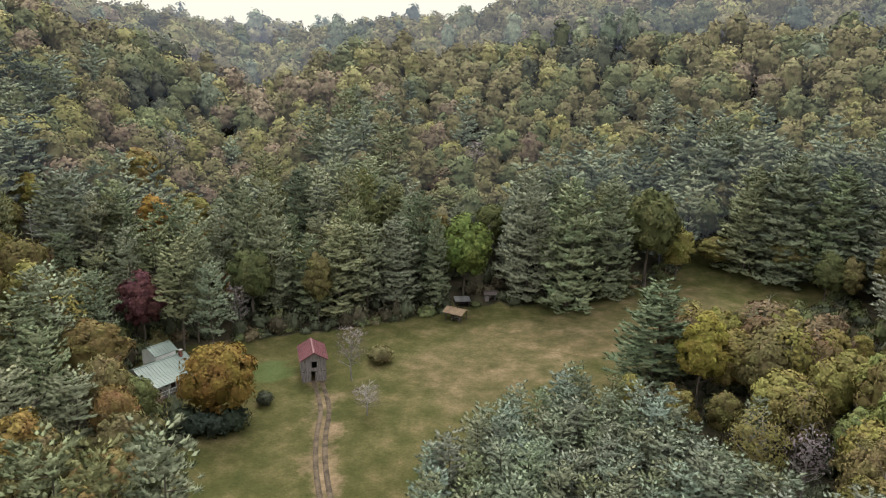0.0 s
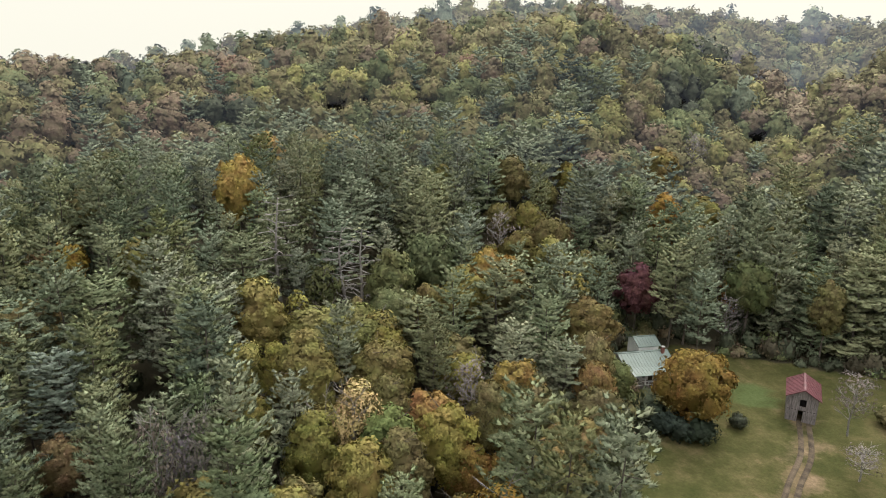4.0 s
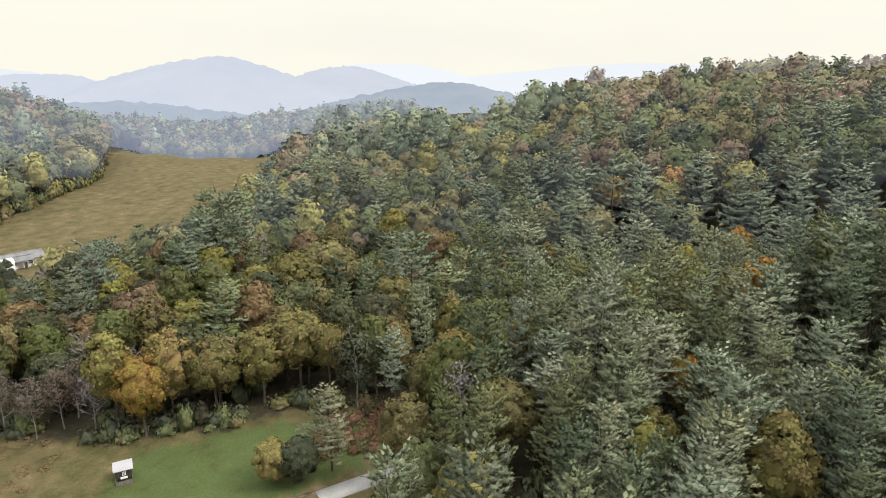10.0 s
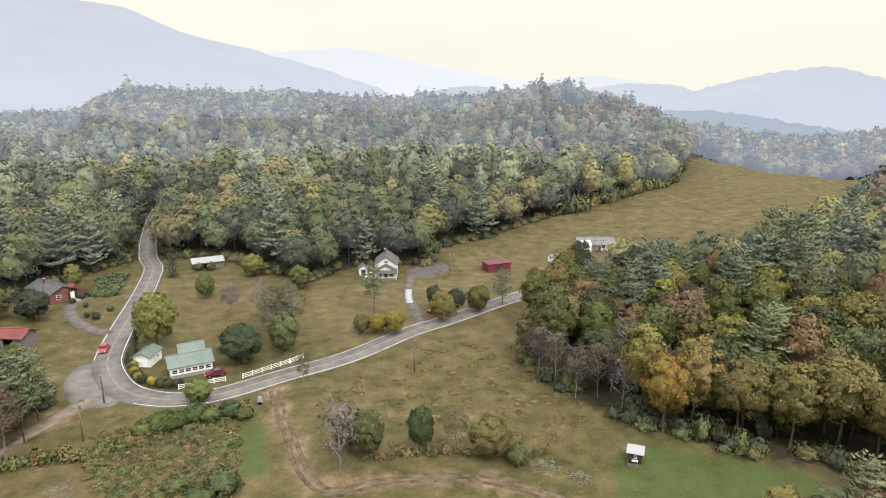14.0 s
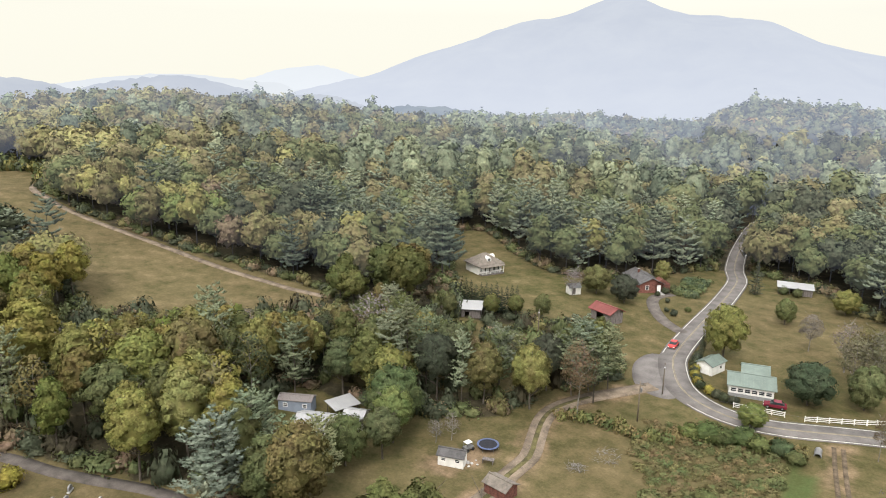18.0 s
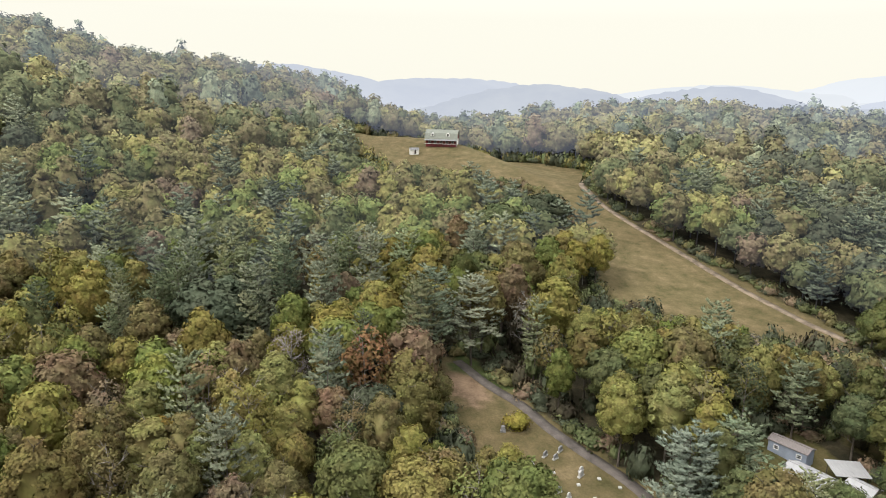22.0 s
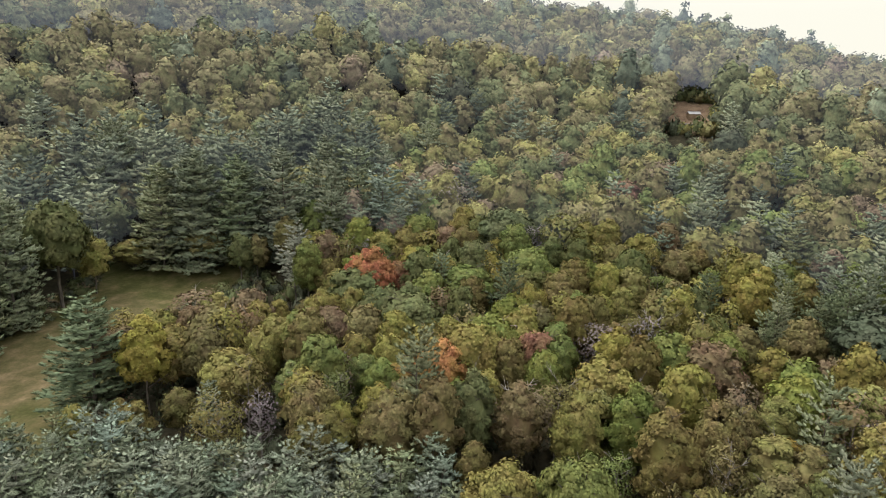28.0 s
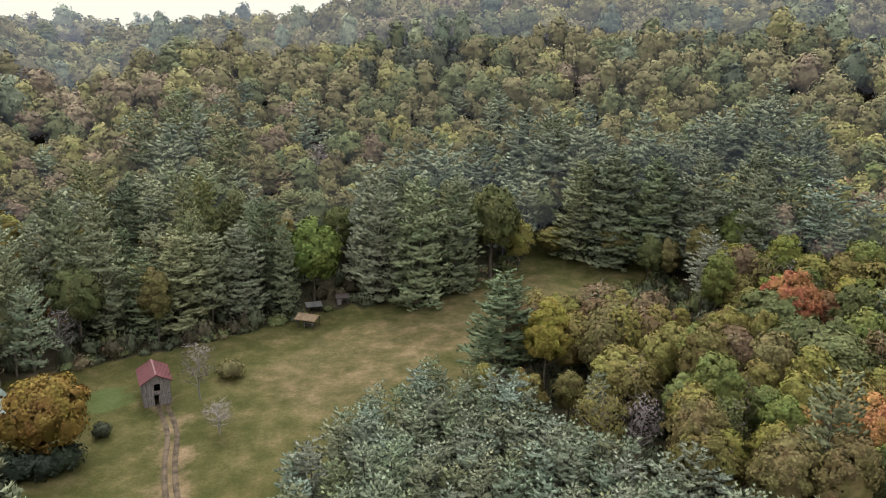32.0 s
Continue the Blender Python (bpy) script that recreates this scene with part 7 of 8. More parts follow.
def hill_barn():
    x, y = at(-104.0, 350)
    r = thing("gambrel_barn", "red and white barn with a pale green gambrel roof", "barn", x, y, turn=-8)
    w, d = 16.0, 9.0
    part("wall", box((-w / 2, w / 2, -d / 2, d / 2, -1.0, 3.0)), M_REDWALL, r)
    prof = [(-d / 2 - 0.5, 2.8), (-d / 2 + 1.3, 5.9), (0, 7.6), (d / 2 - 1.3, 5.9), (d / 2 + 0.5, 2.8)]
    bm = bmesh.new()
    prism(bm, prof + [(a * 0.96, z - 0.25) for a, z in reversed(prof)], -w / 2 - 0.5, w / 2 + 0.5, swap=True)
    part("roof", bm, mat("grey_green_metal", (0.20, 0.215, 0.185), 0.65, vary=0.18), r, "pale grey-green gambrel roof")
    for s in (-1, 1):
        bm = bmesh.new()
        prism(bm, [(-d / 2, 3.0), (d / 2, 3.0), (d / 2 - 1.35, 5.75), (0, 7.35), (-d / 2 + 1.35, 5.75)], s * (w / 2 - 0.1), s * w / 2, swap=True)
        part("gable", bm, M_REDWALL, r)
    part("white_panel", box((w / 2, w / 2 + 0.05, -3.6, 3.6, -0.6, 3.0)), M_WHITE, r)
    for xx in (-4.6, 3.4):
        bm = bmesh.new()
        prism(bm, [(xx - 0.8, 4.4), (xx + 0.8, 4.4), (xx + 0.8, 5.6), (xx, 6.2), (xx - 0.8, 5.6)], -d / 2 + 0.2, -d / 2 + 2.6)
        dm = part("dormer", bm, M_WHITE, r)
        part("dormer_window", box((xx - 0.45, xx + 0.45, -d / 2 + 0.14, -d / 2 + 0.2, 4.7, 5.5)), M_GLASS, dm)
    shed_roof(r, -w / 2 - 0.5, w / 2 + 0.5, -d / 2 - 2.8, -d / 2, 2.3, 2.9, M_TIN, ribs=0, name="porch_roof")
    posts(r, [(-w / 2 + i * 3.2, -d / 2 - 2.5) for i in range(6)], -1.0, 2.3, 0.2, M_DARKWOOD, name="porch_post")
    part("railing", box((-w / 2, w / 2, -d / 2 - 2.55, -d / 2 - 2.45, 0.6, 0.75)), M_TRIM, r)
    for xx in (-6, -3, 0, 3, 6):
        window(r, xx, -d / 2 - 0.02, 1.5, 1.2, 1.2)
    x, y = at(-101.6, 335)
    s = thing("field_hut", "small pale hut standing in the hill field", "hut", x, y, turn=10)
    gable_walls(s, 4.4, 3.0, 2.2, 0.8, M_WHITE)
    gable_roof(s, 4.4, 3.0, 2.2, 0.8, M_TIN, 0.2)
    door(s, 0.4, -1.52)
    x, y = at(-68.9, 328)
    b = thing("hillside_cabin", "small pale-roofed cabin on a cleared hillside bench", "cabin", x, y, turn=20)
    gable_walls(b, 5.0, 3.6, 2.2, 0.9, M_TANROOF, foot=1.5)
    gable_roof(b, 5.0, 3.6, 2.2, 0.9, M_WHITEMETAL, 0.3)
    x, y = at(-69.6, 317)
    t = thing("retaining_wall", "long dark clipped hedge and wall below the clearing", "wall", x, y)
    part("wall", box((-10.5, 10.5, -0.5, 0.5, -2.0, 1.6)), M_STONE, t)
    x, y = at(-71.2, 330)
    c = thing("lean_to", "dark timber lean-to at the clearing's edge", "shed", x, y, turn=-12)
    shed_roof(c, -2.2, 2.2, -1.6, 1.6, 2.0, 2.9, M_TIN)
    posts(c, [(-2, -1.4), (2, -1.4), (-2, 1.4), (2, 1.4)], -1.0, 2.1, 0.16, M_DARKWOOD)


green_house()
brick_house()
red_roof_shed()
tan_house()
white_roof_shed()
grey_shed()
trailer_home()
yard_things()
white_house()
valley_outbuildings()
hill_barn()


# ---------------------------------------------------------------- fences, vehicles, graves, small things
def rail_fence(p, q):
    """White three-rail board fence from p to q."""
    p, q = Vector((*p, 0)), Vector((*q, 0))
    n = max(2, round((q - p).length / 2.2))
    c = (p + q) / 2
    r = tagged(new("board_fence"), "white three-rail board fence along the road", "fence", "white fences")
    r.location = (c.x, c.y, gz(c.x, c.y))
    r.rotation_euler = (0, 0, math.atan2(q.y - p.y, q.x - p.x))
    L = (q - p).length
    for i in range(n + 1):
        x = -L / 2 + L * i / n
        part("post", box((x - 0.07, x + 0.07, -0.07, 0.07, -0.3, 1.25)), M_TRIM, r)
    for z in (0.35, 0.72, 1.08):
        part("rail", box((-L / 2, L / 2, -0.10, -0.071, z - 0.07, z + 0.07)), M_TRIM, r)


rail_fence((15.1, -135.4), (5.9, -136.6))
rail_fence((2.4, -136.8), (-7.8, -141.6))
rail_fence((-7.9, -141.7), (-11.0, -143.6))


def car(name, label, x, y, heading, paint):
    r = tagged(new(name), label, "car")
    r.location = (x, y, gz(x, y) + 0.1)
    r.rotation_euler = (0, 0, radians(heading))
    RESERVED.append((x, y, 4))
    bm = bmesh.new()
    prism(bm, [(-2.1, 0.3), (2.1, 0.3), (2.15, 0.62), (1.95, 0.82), (0.95, 0.92), (-1.75, 0.98), (-2.1, 0.85)], -0.88, 0.88)
    part("body", bm, paint, r, bevel=0.05)
    bm = bmesh.new()
    prism(bm, [(-1.75, 0.96), (0.95, 0.9), (0.35, 1.42), (-1.25, 1.45)], -0.76, 0.76)
    part("cabin_glass", bm, M_GLASS, r, bevel=0.04)
    part("car_roof", box((-1.2, 0.32, -0.72, 0.72, 1.42, 1.50)), paint, r, bevel=0.03)
    for wx in (-1.3, 1.35):
        for wy in (-0.88, 0.88):
            w = new("wheel")
            child(w, r)
            w.location = (wx, wy, 0.33)
            bm = bmesh.new()
            prism(bm, [(math.cos(k * 0.5236) * 0.33, math.sin(k * 0.5236) * 0.33) for k in range(12)], -0.11, 0.11)
            part("tyre", bm, M_TYRE, w)
            bm = bmesh.new()
            prism(bm, [(math.cos(k * 0.785) * 0.19, math.sin(k * 0.785) * 0.19) for k in range(8)], -0.125, 0.125)
            part("rim", bm, M_RIM, w)
    for wy in (-0.62, 0.62):
        part("headlight", box((2.08, 2.16, wy - 0.18, wy + 0.18, 0.58, 0.74)), M_LAMP, r)
        part("tail_light", box((-2.14, -2.06, wy - 0.16, wy + 0.16, 0.62, 0.82)), M_REDPAINT, r)
    part("bumper", box((2.06, 2.2, -0.8, 0.8, 0.32, 0.5)), M_TIN, r)


car("hatchback", "bright red hatchback driving on the asphalt road", 33.0, -160.5, 88, M_REDPAINT)
car("sedan", "dark wine-red sedan parked beside the white bungalow", 8.0, -140.0, 8, M_WINEPAINT)
car("parked_car", "white car parked beside the garden shed", -37.6, -200.6, 60, M_WHITEPAINT)
car("pickup", "pale car parked on the lawn by the house", 103.5, -200.0, 20, M_WHITEPAINT)


def mower():
    r = tagged(new("small_tractor"), "small orange and yellow tractor parked beside the road", "tractor")
    x, y = -47.5, -163.2
    r.location = (x, y, gz(x, y))
    r.rotation_euler = (0, 0, radians(30))
    part("body", box((-0.9, 0.9, -0.45, 0.45, 0.45, 1.05)), M_YELLOW, r, bevel=0.08)
    part("hood", box((0.5, 1.5, -0.35, 0.35, 0.55, 1.15)), M_YELLOW, r, bevel=0.08)
    part("seat", box((-0.7, -0.2, -0.25, 0.25, 1.05, 1.5)), M_TYRE, r)
    part("mast", box((-0.2, -0.1, -0.06, 0.06, 1.0, 3.0)), M_WHITE, r)
    for wx, rr in ((-0.6, 0.55), (1.1, 0.36)):
        for wy in (-0.6, 0.6):
            bm = bmesh.new()
            prism(bm, [(wx + math.cos(k * 0.5236) * rr, rr + math.sin(k * 0.5236) * rr) for k in range(12)], wy - 0.14, wy + 0.14)
            part("wheel", bm, M_TYRE, r)


mower()


def headstone(x, y, turn, w=0.75, h=0.75, stone=None, flat=False):
    r = thing("headstone", "low flat pale grave marker in dry grass" if flat else "upright grey granite headstone on a base in dry grass", "gravestone", x, y, turn=turn, group="gravestones")
    if flat:
        part("slab", box((-w / 2, w / 2, -0.3, 0.3, -0.05, 0.16)), stone or M_PALESTONE, r, bevel=0.03)
        return
    part("base", box((-w / 2 - 0.14, w / 2 + 0.14, -0.24, 0.24, -0.1, 0.2)), M_PALESTONE, r, bevel=0.03)
    bm = bmesh.new()
    prism(bm, [(-w / 2, 0.2), (w / 2, 0.2), (w / 2, h), (w / 4, h + 0.14), (0, h + 0.18), (-w / 4, h + 0.14), (-w / 2, h)], -0.12, 0.12)
    part("stone", bm, stone or M_STONE, r)


for x_, y_, w_, h_, k_ in ((95.3, -43.2, 1.1, 0.8, 0), (94.2, -44.6, 0.9, 0.75, 0), (96.0, -46.2, 1.1, 0.85, 0), (93.6, -40.1, 0.9, 0.7, 1), (89.0, -46.7, 1.2, 0.8, 1),
                            (90.2, -47.3, 0.9, 0.65, 1), (86.1, -41.6, 1.1, 0.85, 0), (84.5, -42.6, 0.7, 0.8, 1), (81.8, -43.1, 1.0, 0.75, 1), (80.4, -50.4, 0.7, 0.7, 0)):
    headstone(x_ - 3.5, y_ + 1.6, 50 + 12 * math.sin(x_), w_, h_, M_PALESTONE if k_ else M_STONE)
for x_, y_ in ((83.4, -46.4), (81.4, -50.0), (87.6, -49.2), (85.0, -51.4), (90.8, -42.8), (87.0, -45.4), (80.0, -48.6)):
    headstone(x_ - 3.5, y_ + 1.6, 20, 0.55, 0.3, flat=True)
put("shrub", -111.6, 108.6, (0.30, 0.26, 0.06), 1.05, 1.25, "low yellow-green bush in the graveyard")
g_ = thing("memorial_urn", "pale grey memorial stone beside the bush", "gravestone", 100.4, -37.2)
part("base", box((-0.5, 0.5, -0.35, 0.35, -0.1, 0.3)), M_STONE, g_, bevel=0.04)
part("stone", box((-0.35, 0.35, -0.2, 0.2, 0.3, 1.1)), M_STONE, g_, bevel=0.08)


def brush_pile(x, y, size, seed):
    g = np.random.default_rng(seed)
    parts = []
    for i in range(90):
        a, q = g.uniform(0, 6.28), g.uniform(0, 1) ** 0.6 * size
        p = np.array([math.cos(a) * q, math.sin(a) * q, g.uniform(0.02, 0.75) * (1.1 - q / size)])
        b = g.uniform(0, 6.28)
        l = g.uniform(0.4, 1.3)
        parts.append(tube(p, p + np.array([math.cos(b) * l, math.sin(b) * l, g.uniform(-0.15, 0.35)]), g.uniform(0.02, 0.05), 0.012, 4))
    ob = new("brush_heap", tri_mesh("brush_heap", merge(parts), M_PALE))
    ob.location = (x, y, gz(x, y))
    RESERVED.append((x, y, 2))
    tagged(ob, "heap of pale cut branches lying in the grass", "brush", kind="stuff")


brush_pile(30.3, -102.4, 2.6, 1)
brush_pile(33.4, -95.8, 1.6, 2)
brush_pile(*at(128.5, 106), 2.8, 3)
brush_pile(*at(153.0, 97.5), 2.4, 4)
brush_pile(*at(149.8, 95.5), 1.8, 5)

cv = thing("culvert", "dark steel culvert pipe under the drive", "pipe", -0.6, -124.6)
bm_ = bmesh.new()
_n = 16
_rings = [[bm_.verts.new((math.cos(6.2832 * i / _n) * q, y, 0.1 + math.sin(6.2832 * i / _n) * q)) for i in range(_n)] for q, y in ((0.62, -1.2), (0.62, 1.5), (0.52, 1.5), (0.52, -1.2))]
for a_ in range(4):
    for i_ in range(_n):
        bm_.faces.new((_rings[a_][i_], _rings[a_][(i_ + 1) % _n], _rings[(a_ + 1) % 4][(i_ + 1) % _n], _rings[(a_ + 1) % 4][i_]))
part("pipe", bm_, M_TIN, cv)
# small black disc standing in for the shade inside the pipe
part("pipe_dark_end", cyl(bmesh.new(), 0, 0, 0, 0.01, 0.01), M_DARK, cv)

apron("parking_pad", [(-50, -206), (-50, -199), (-54, -194), (-62, -198), (-66, -206), (-60, -212)], 0.06, M_GREYGRAVEL, "grey gravel parking area beside the white house")
tagged(ribbon("driveway", [(-42.4, -156), (-43.4, -166), (-44.6, -178), (-47.4, -189), (-51, -199)], 3.0, 0.07, M_GREYGRAVEL), "grey gravel driveway up to the white house", "driveway", kind="structure")
tagged(ribbon("concrete_strip", [(-43.6, -172.5), (-44.6, -178), (-45.8, -182.5), (-46.4, -184.5)], 1.9, 0.10, M_WHITEMETAL), "bright white concrete strip in the driveway", "driveway", kind="structure")
tagged(ribbon("driveway", [(31, -170), (40, -178), (46, -190), (47, -198), (44, -204)], 3.4, 0.07, M_GREYGRAVEL), "pale gravel driveway to the brick house", "driveway", kind="structure")
tagged(ribbon("concrete_drive", [(-68, -53.5), (-74, -49.5), (-82, -44.5), (-90, -41)], 3.4, 0.10, M_CONCRETE), "pale concrete drive beside the wood", "driveway", kind="structure")
tagged(ribbon("graveyard_lane", [(129, -36.5), (117, -39.8), (108, -43.5), (99, -45.6), (91, -48.4), (80, -52.5), (68, -53)], 2.2, 0.05, M_GREYGRAVEL), "grey gravel lane beside the graves", "track", kind="structure")
tagged(ribbon("farm_lane", polar((-137.5, 183), (-129.5, 205), (-124, 230), (-118.5, 264), (-116.6, 285), (-116, 300), (-117, 322), (-119, 350)), 2.3, 0.06, M_GRAVEL), "narrow gravel lane along the field's edge", "track", kind="structure")


# hedges and weeds
def leafy_stuff(name, spots, label, category, seed, size=0.24, n=120, lumps=5, core=0.7):
    """Low plants that nobody could count, one mesh. spots: x, y, height, radius, colour."""
    Vs, Fs, Cs, Ns, o = [], [], [], [], 0
    tm = [hardwood_crown(seed + k, 1.0, 1.0, n, size, base=-0.4, lumps=lumps + 4, ragged=0.25, core=core, deep=0.4, fine=False) for k in range(5)]
    g = np.random.default_rng(seed)
    spots = list(spots)
    zs = height(np.array([s[0] for s in spots]), np.array([s[1] for s in spots]))
    for (x, y, h, r, c), z0 in zip(spots, zs):
        V, F, N = tm[g.integers(5)]
        a = g.uniform(0, 6.28)
        k = g.uniform(0.8, 1.2)
        q = np.stack([(V[:, 0] * math.cos(a) - V[:, 1] * math.sin(a)) * r + x, (V[:, 0] * math.sin(a) + V[:, 1] * math.cos(a)) * r + y, V[:, 2] * h + z0 - 0.1], 1)
        Vs.append(q)
        Fs.append(F + o)
        o += len(V)
        Cs.append(np.tile([c[0] * k, c[1] * k, c[2] * k, 1], (len(V), 1)))
        Ns.append(np.stack([N[:, 0] * math.cos(a) - N[:, 1] * math.sin(a), N[:, 0] * math.sin(a) + N[:, 1] * math.cos(a), N[:, 2]], 1))
    F = np.concatenate(Fs)
    ob = mesh_object(name, np.concatenate(Vs), F.ravel(), np.full(len(F), 3), M_WOODS, colors=np.concatenate(Cs))
    ob.data.polygons.foreach_set("use_smooth", np.ones(len(F), bool))
    round_off(ob.data, np.concatenate(Ns))
    return tagged(ob, label, category, kind="stuff")


rw = random.Random(21)


def along(line, step, side):
    p = spline(line, step)
    return [(q[0] + rw.uniform(-side, side), q[1] + rw.uniform(-side, side)) for q in p]


HEDGE = [(26.4, -157), (26.0, -152), (24.6, -145), (22.4, -140.6), (18.8, -137.6), (15.4, -136.8)]
for k_, (x_, y_) in enumerate(along(HEDGE, 1.6, 0.2)):
    RESERVED.append((x_, y_, 1))
    tree("shrub", x_, y_, (0.32, 0.29, 0.075) if 4 < k_ < 13 and k_ % 2 else DKGREEN, 0.75, 0.85, "clipped hedge bush, yellow-green over dark green" if k_ % 2 else "dark green clipped hedge bush")
for x_, y_ in ((26.9, -165), (26.6, -162.5), (27.2, -167), (26.4, -160)):
    tree("spruce", x_, y_, DKGREEN, 0.17, 1.5, "small dark conifer beside the road")
for x_, y_, s_ in ((47, -199, 0.6), (45.6, -203, 0.8), (44.2, -207, 0.9), (41, -186, 0.5), (38.5, -184, 0.7), (43, -195, 0.5), (36, -190, 0.6), (11, -226, 1.0), (15, -226.5, 1.0), (60, -158, 0.8)):
    tree("shrub", x_, y_, rw.choice([DKGREEN, GREEN, DKGREEN]), s_, 0.9, "small dark evergreen shrub in the yard")

weeds = []
ROUGH1 = [(28, -120), (14, -123), (4, -121), (4, -100), (6, -90), (20, -92), (27, -104)]
ROUGH2 = [(-57, -126), (-62, -102), (-52, -92), (-36, -96), (-20, -100), (-10, -106), (-16, -130), (-48, -146)]
for poly_, n_, cols_, h_ in ((ROUGH1, 420, [(0.20, 0.155, 0.08), (0.13, 0.135, 0.06), (0.17, 0.15, 0.07), (0.12, 0.14, 0.06), (0.15, 0.135, 0.065)], (0.4, 0.9)),
                             (ROUGH2, 200, [(0.190, 0.150, 0.072), (0.165, 0.145, 0.062), (0.195, 0.145, 0.075)], (0.18, 0.36))):
    xs_, ys_ = [p[0] for p in poly_], [p[1] for p in poly_]
    k_ = 0
    while k_ < n_:
        x_, y_ = rw.uniform(min(xs_), max(xs_)), rw.uniform(min(ys_), max(ys_))
        if not inside(np.array(x_), np.array(y_), poly_):
            continue
        k_ += 1
        weeds.append((x_, y_, rw.uniform(*h_), rw.uniform(0.5, 1.3), rw.choice(cols_)))
for x_, y_, s_ in ((17, -119, 1.25), (14.5, -119.5, 1.1), (11, -121, 1.2), (8.5, -120, 0.95), (20, -118, 0.95), (5, -121, 1.0), (2.5, -119, 0.8), (6, -96, 1.3), (9, -93, 1.1), (13, -98, 0.9)):
    tree("shrub", x_, y_, rw.choice([(0.10, 0.13, 0.05), (0.13, 0.15, 0.06), (0.085, 0.11, 0.05)]), s_, 1.25, "leafy green bush along the ditch")
for x_, y_ in along([(42, -110), (36, -113), (30, -112.5), (24, -113), (18, -118.5), (10, -121.5), (2, -122)], 0.9, 0.9):
    weeds.append((x_, y_, rw.uniform(1.0, 2.2), rw.uniform(0.8, 1.5), rw.choice([(0.12, 0.14, 0.055), (0.19, 0.15, 0.07), (0.16, 0.16, 0.06)])))
for x_, y_ in along([(-17, -98), (-24, -97), (-30, -96), (-38, -93), (-46, -90)], 0.8, 0.7):
    weeds.append((x_, y_, rw.uniform(0.6, 1.6), rw.uniform(0.6, 1.1), rw.choice([(0.19, 0.16, 0.07), (0.13, 0.13, 0.06), (0.22, 0.165, 0.08)])))
for k_ in range(150):
    a_, r_ = rw.uniform(118, 128), rw.uniform(96, 112)
    x_, y_ = at(a_, r_)
    weeds.append((x_, y_, rw.uniform(0.6, 1.6), rw.uniform(0.7, 1.4), rw.choice([(0.24, 0.13, 0.07), (0.20, 0.12, 0.075), (0.15, 0.135, 0.065)])))
for k_ in range(70):
    x_, y_ = 40 + rw.uniform(-3, 3), -212 + rw.uniform(-12, 8)
    weeds.append((x_, y_, rw.uniform(0.8, 2.0), rw.uniform(1.0, 1.8), rw.choice([(0.10, 0.13, 0.075), (0.13, 0.15, 0.07)])))
leafy_stuff("weeds", weeds, "tall weeds and brambles, brown and olive, in the rough", "weeds", 300, size=0.26, n=170, core=0)

counts = {}
far_trees, slope_trees, blue_trees, dim_trees = {}, {}, {}, {}
res = np.array(RESERVED)
ORDER = []


def grid(cell, r0, r1, seed):
    g = np.random.default_rng(seed)
    ax = np.arange(-r1, r1, cell)
    X, Y = np.meshgrid(ax, ax)
    X = X + (np.arange(len(ax)) % 2)[:, None] * cell * 0.5
    x = (X + g.uniform(-0.33, 0.33, X.shape) * cell).ravel()
    y = (Y + g.uniform(-0.33, 0.33, Y.shape) * cell).ravel()
    r = np.hypot(x, y)
    az = np.degrees(np.arctan2(-x, y))
    azt = (az + 95) % 360 - 95
    crest = np.interp(azt, _tab[:, 0], _tab[:, 5])
    keep = (r >= r0) & (r < r1)
    hidden = (azt > -93) & (azt < 118)
    keep &= ~(hidden & (r > crest + 45))
    x, y, r, az = x[keep], y[keep], r[keep], az[keep]
    keep = ~open_ground(x, y)
    x, y, r, az = x[keep], y[keep], r[keep], az[keep]
    near = np.min(np.hypot(x[:, None] - res[None, :, 0], y[:, None] - res[None, :, 1]) - res[None, :, 2], axis=1) < 0 if r0 < 250 else np.zeros(len(x), bool)
    k = ~near
    o = np.argsort(r[k])
    return x[k][o], y[k][o], r[k][o], az[k][o]


def stand(az, r):
    """The young pine stand in front of the meadow."""
    return -52 < az < 3 and r < np.interp(az, [-52, -36, -26, -15, -4, 3], [80, 84, 90, 104, 91, 76])


for x_, y_, r_, az_ in zip(*grid(4.1, 50, 106, 15)):
    if stand(az_, r_):
        tree("young_pine", x_, y_, rnd.choice([PINEBLUE, PINEBLUE, (0.160, 0.180, 0.112), (0.185, 0.206, 0.146)]), rnd.uniform(0.86, 1.06), rnd.uniform(0.9, 1.1))

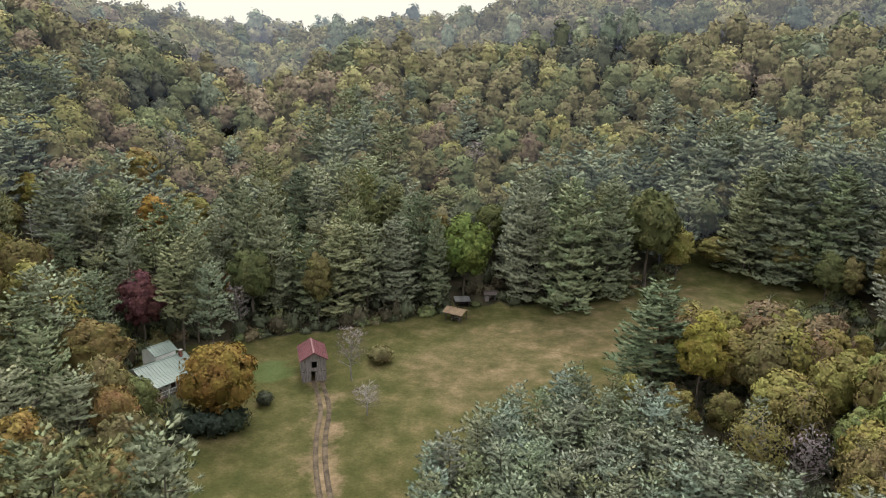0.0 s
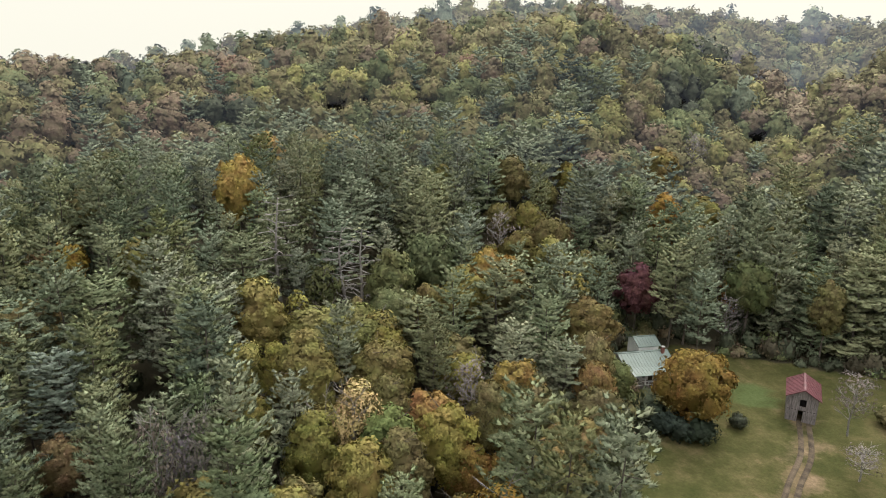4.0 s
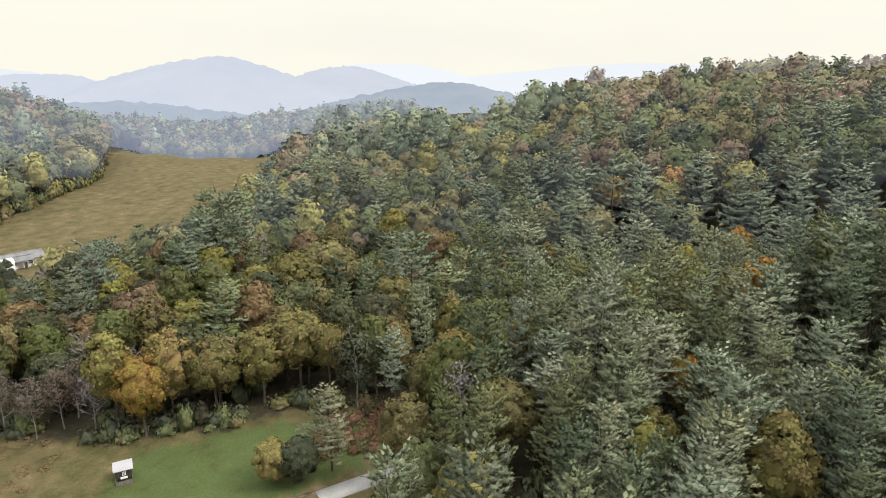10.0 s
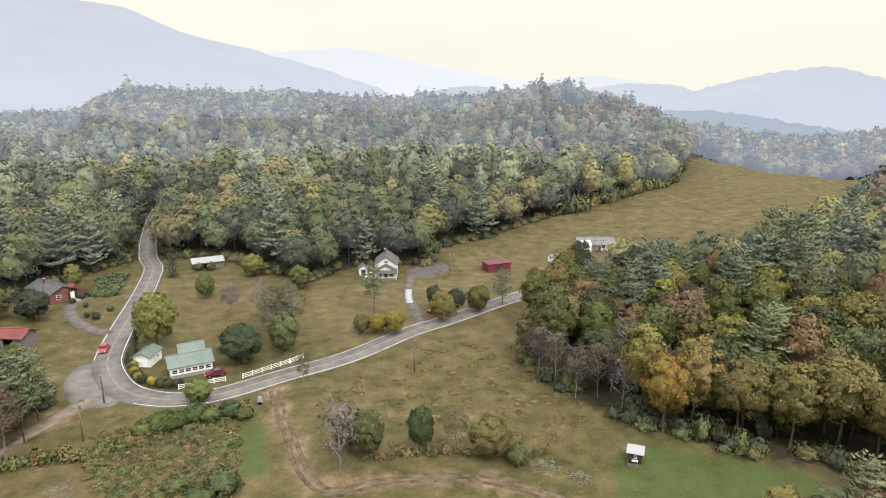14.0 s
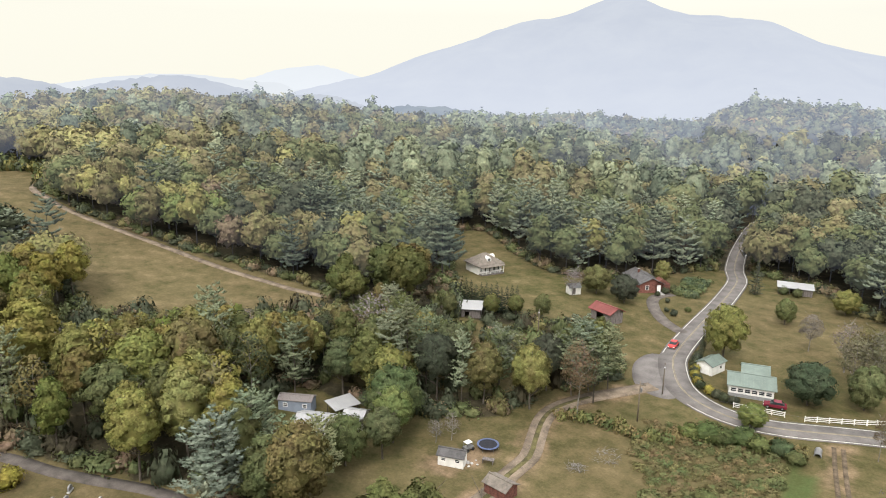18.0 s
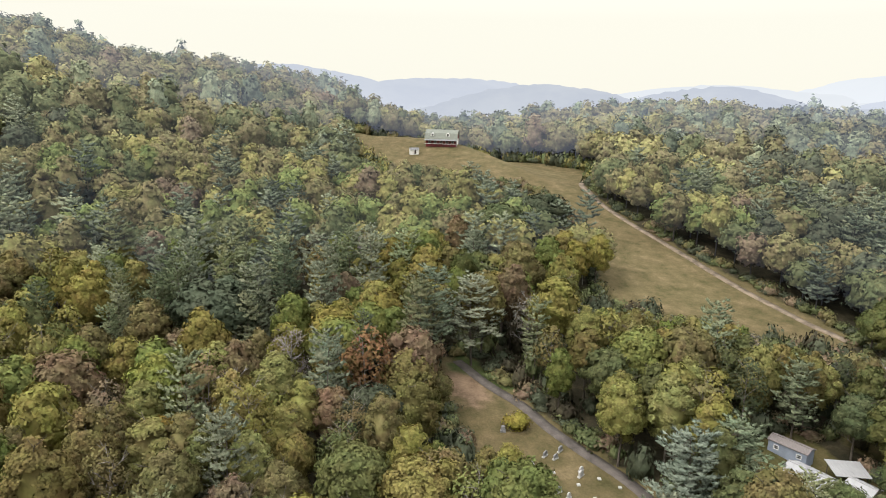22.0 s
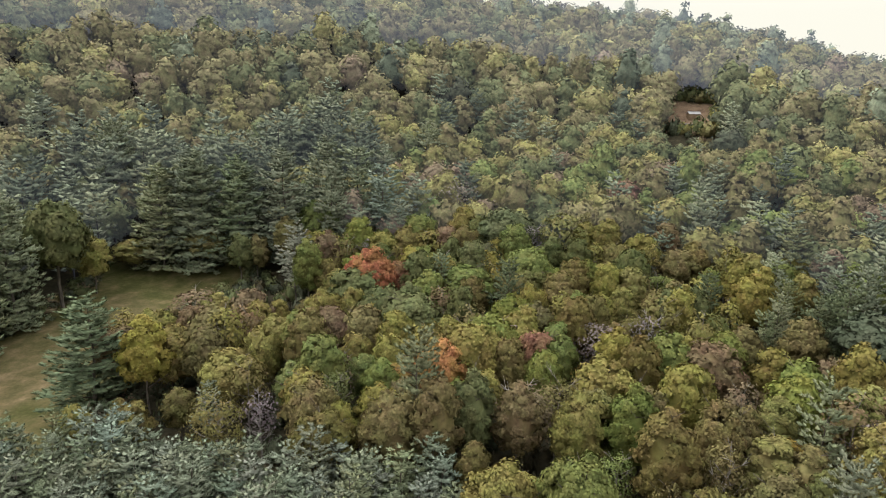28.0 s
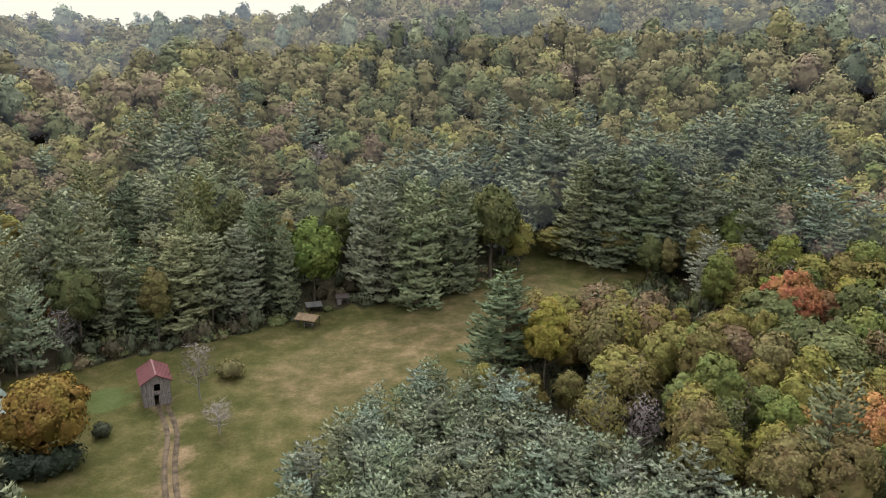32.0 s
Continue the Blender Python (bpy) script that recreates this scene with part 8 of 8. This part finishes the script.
low = []
for x_, y_, r_, az_ in zip(*grid(7.0, 52, 190, 11)):
    if stand(az_, r_):
        continue
    share, pal = mix_at(az_, r_, x_, y_)
    t_ = rnd.random()
    pine_ = t_ < pine_share(share, x_, y_)
    if pine_ and t_ * 7.3 % 1 < 0.22:
        continue
    if pine_:
        kind = "full_pine" if -40 < az_ < 18 and r_ > 150 else "white_pine"
        col = rnd.choice([PINE, PINE, PINE, PINEDARK, (0.156, 0.168, 0.078), (0.122, 0.146, 0.088)])
        if rnd.random() < 0.02:
            kind = "dead_pine"
    else:
        col = tuple(v * k_ for v, k_ in zip(choose(pal, x_, y_), (0.98, 0.93, 0.82)))
        kind = rnd.choice(["poplar_tree", "poplar_tree", "maple_tree", "oak_tree", "thin_tree"] if -130 < az_ < -34 else ["maple_tree", "maple_tree", "oak_tree", "poplar_tree", "thin_tree"])
        if rnd.random() < 0.05:
            kind, col = "bare_tree", GREY
    counts[kind] = counts.get(kind, 0) + 1
    s_ = rnd.uniform(0.74, 1.12)
    cap = tallest(az_, r_) - gz(x_, y_)
    if cap < 4.5:
        low.append((x_, y_))
        continue
    s_ = min(s_, cap / shapes(kind)[2][2])
    if counts[kind] <= 290:
        tree(kind, x_, y_, col, s_, rnd.uniform(0.68, 0.90) if pine_ else rnd.uniform(0.85, 1.1), level="full" if r_ < 100 else "plain")
    else:
        fk = "pine" if "pine" in kind else ("poplar" if kind in ("poplar_tree", "thin_tree") else "oak")
        k_ = 1 + rnd.uniform(-0.15, 0.15)
        far_trees.setdefault((fk, "mid", rnd.randrange(4)), []).append((x_, y_, gz(x_, y_), rnd.uniform(0, 6.28), s_, col[0] * k_, col[1] * k_, col[2] * k_))

for cell_, ra_, rb_, lev_, seed_ in ((8.4, 190, 300, "far", 12), (9.6, 300, 345, "hill", 13), (9.8, 345, 440, "hill", 17), (10.6, 440, 600, "ridge", 16), (11.5, 600, 980, "dim", 14)):
    X_, Y_, R_, A_ = grid(cell_, ra_, rb_, seed_)
    Z_ = height(X_, Y_)
    for x_, y_, z_, r_, az_ in zip(X_, Y_, Z_, R_, A_):
        share, pal = mix_at(az_, r_, x_, y_)
        if 126 < az_ < 142.5 and 385 < r_ < 620:
            continue
        pine_ = rnd.random() < pine_share(share, x_, y_) * (0.45 if r_ > 560 else 1.0)
        # far leaf colours greyed and lightened by distance: haze put into the colour
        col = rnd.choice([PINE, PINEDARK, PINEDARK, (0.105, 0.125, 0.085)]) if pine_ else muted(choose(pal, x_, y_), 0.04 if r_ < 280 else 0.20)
        fk = "pine" if pine_ else rnd.choice(["oak", "oak", "poplar"])
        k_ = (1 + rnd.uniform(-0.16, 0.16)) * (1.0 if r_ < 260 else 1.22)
        s_ = rnd.uniform(0.78, 1.12) * {"far": 1.08, "hill": 1.34, "ridge": 1.34, "dim": 1.35}[lev_]
        if pine_ and -42 < az_ < 18 and r_ < 262:
            s_ *= 1.22
        cap = tallest(az_, r_) - z_
        if cap < 5:
            if r_ < 345:
                low.append((x_, y_))
            continue
        s_ = min(s_, cap / 17)
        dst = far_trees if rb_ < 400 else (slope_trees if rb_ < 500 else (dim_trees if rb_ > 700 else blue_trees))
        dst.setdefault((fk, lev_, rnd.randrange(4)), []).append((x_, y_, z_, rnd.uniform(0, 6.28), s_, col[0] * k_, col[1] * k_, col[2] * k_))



def haze_glow_leaves(share):
    """Woods leaves with haze painted in: a share of bluish glow over the leaf colour."""
    m = leaf_mat("haze_glow_woods_leaves", "tint")
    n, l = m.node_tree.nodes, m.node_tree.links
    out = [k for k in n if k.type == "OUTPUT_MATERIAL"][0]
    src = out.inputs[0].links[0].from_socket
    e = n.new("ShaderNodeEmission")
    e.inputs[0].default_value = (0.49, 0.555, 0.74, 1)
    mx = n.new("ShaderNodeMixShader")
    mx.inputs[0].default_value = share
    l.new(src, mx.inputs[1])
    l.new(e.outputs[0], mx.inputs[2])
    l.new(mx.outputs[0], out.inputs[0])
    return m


# painted haze: each band further out gets a larger share of glow
forest("woods", far_trees, "mixed autumn woods of pine, oak and poplar on the hillsides", haze_glow_leaves(0.026))
forest("slope_woods", slope_trees, "autumn woods high on the slopes", haze_glow_leaves(0.12))
forest("ridge_woods", blue_trees, "wooded ridge line, bluish haze painted into its leaves", haze_glow_leaves(0.20))
forest("distant_woods", dim_trees, "woods on the far hills, paler with haze painted into the leaves", haze_glow_leaves(0.36))

# undergrowth along the woods' edges
ux, uy = np.random.default_rng(31).uniform(-300, 300, (2, 60000))
ur = np.hypot(ux, uy)
ok = (ur > 60) & (ur < 330) & ~open_ground(ux, uy)
ux, uy = ux[ok], uy[ok]
edge_ = np.zeros(len(ux), bool)
for dx_, dy_ in ((4, 0), (-4, 0), (0, 4), (0, -4), (3, 3), (-3, 3), (3, -3), (-3, -3)):
    edge_ |= open_ground(ux + dx_, uy + dy_)
edge_ &= np.min(np.hypot(ux[:, None] - res[None, :, 0], uy[:, None] - res[None, :, 1]), axis=1) > 2.0
ux, uy = ux[edge_], uy[edge_]
leafy_stuff("undergrowth", [(x, y, rnd.uniform(0.8, 2.6), rnd.uniform(1.2, 2.4), rnd.choice([OLIVE, GREEN, DKGREEN, DKGREEN, BROWN, GREEN])) for x, y in zip(ux[:1900], uy[:1900])],
            "bushes and saplings along the edge of the woods", "bushes", 400, size=0.24, n=130, lumps=5)
# saplings and bushes under the near woods
vx, vy = np.random.default_rng(33).uniform(-180, 180, (2, 15000))
vr = np.hypot(vx, vy)
ok = (vr > 78) & (vr < 178) & ~open_ground(vx, vy)
vx, vy = vx[ok], vy[ok]
ok = np.min(np.hypot(vx[:, None] - res[None, :, 0], vy[:, None] - res[None, :, 1]), axis=1) > 2.4
# dark leaf tones picked to paint in the shade between the trees
leafy_stuff("understory", [(x, y, rnd.uniform(2.0, 5.5), rnd.uniform(1.2, 2.4), rnd.choice([DKGREEN, DKGREEN, GREEN, (0.070, 0.062, 0.040)])) for x, y in zip(vx[ok][:1900], vy[ok][:1900])],
            "saplings and bushes under the near trees", "bushes", 600, size=0.24, n=130, lumps=5)
wx, wy = np.random.default_rng(37).uniform(-460, 460, (2, 90000))
wr, wa = np.hypot(wx, wy), np.degrees(np.arctan2(-wx, wy))
ok = (wr > 300) & (wr < 460) & (((wa > -122) & (wa < -93)) | ((wa > -73) & (wa < -64)) | ((wa > 124) & (wa < 160))) & ~open_ground(wx, wy)
wx, wy = wx[ok], wy[ok]
ok = open_ground(wx + 6, wy) | open_ground(wx - 6, wy) | open_ground(wx, wy + 6) | open_ground(wx, wy - 6)
leafy_stuff("far_undergrowth", [(x, y, rnd.uniform(3.0, 7.0), rnd.uniform(2.4, 4.4), rnd.choice([OLIVE, GREEN, GREEN, DKGREEN, YGREEN])) for x, y in zip(wx[ok][:520], wy[ok][:520])],
            "bushes along the far edge of the hill fields", "bushes", 700, size=0.3, n=80, lumps=4)
leafy_stuff("scrub", [(x + rnd.uniform(-3, 3), y + rnd.uniform(-3, 3), rnd.uniform(1.2, 3.4), rnd.uniform(1.2, 2.6), rnd.choice([OLIVE, GREEN, DKGREEN, BROWN])) for x, y in low * 3],
            "low scrub and saplings below the yards", "scrub", 500, size=0.24, n=130, lumps=5)
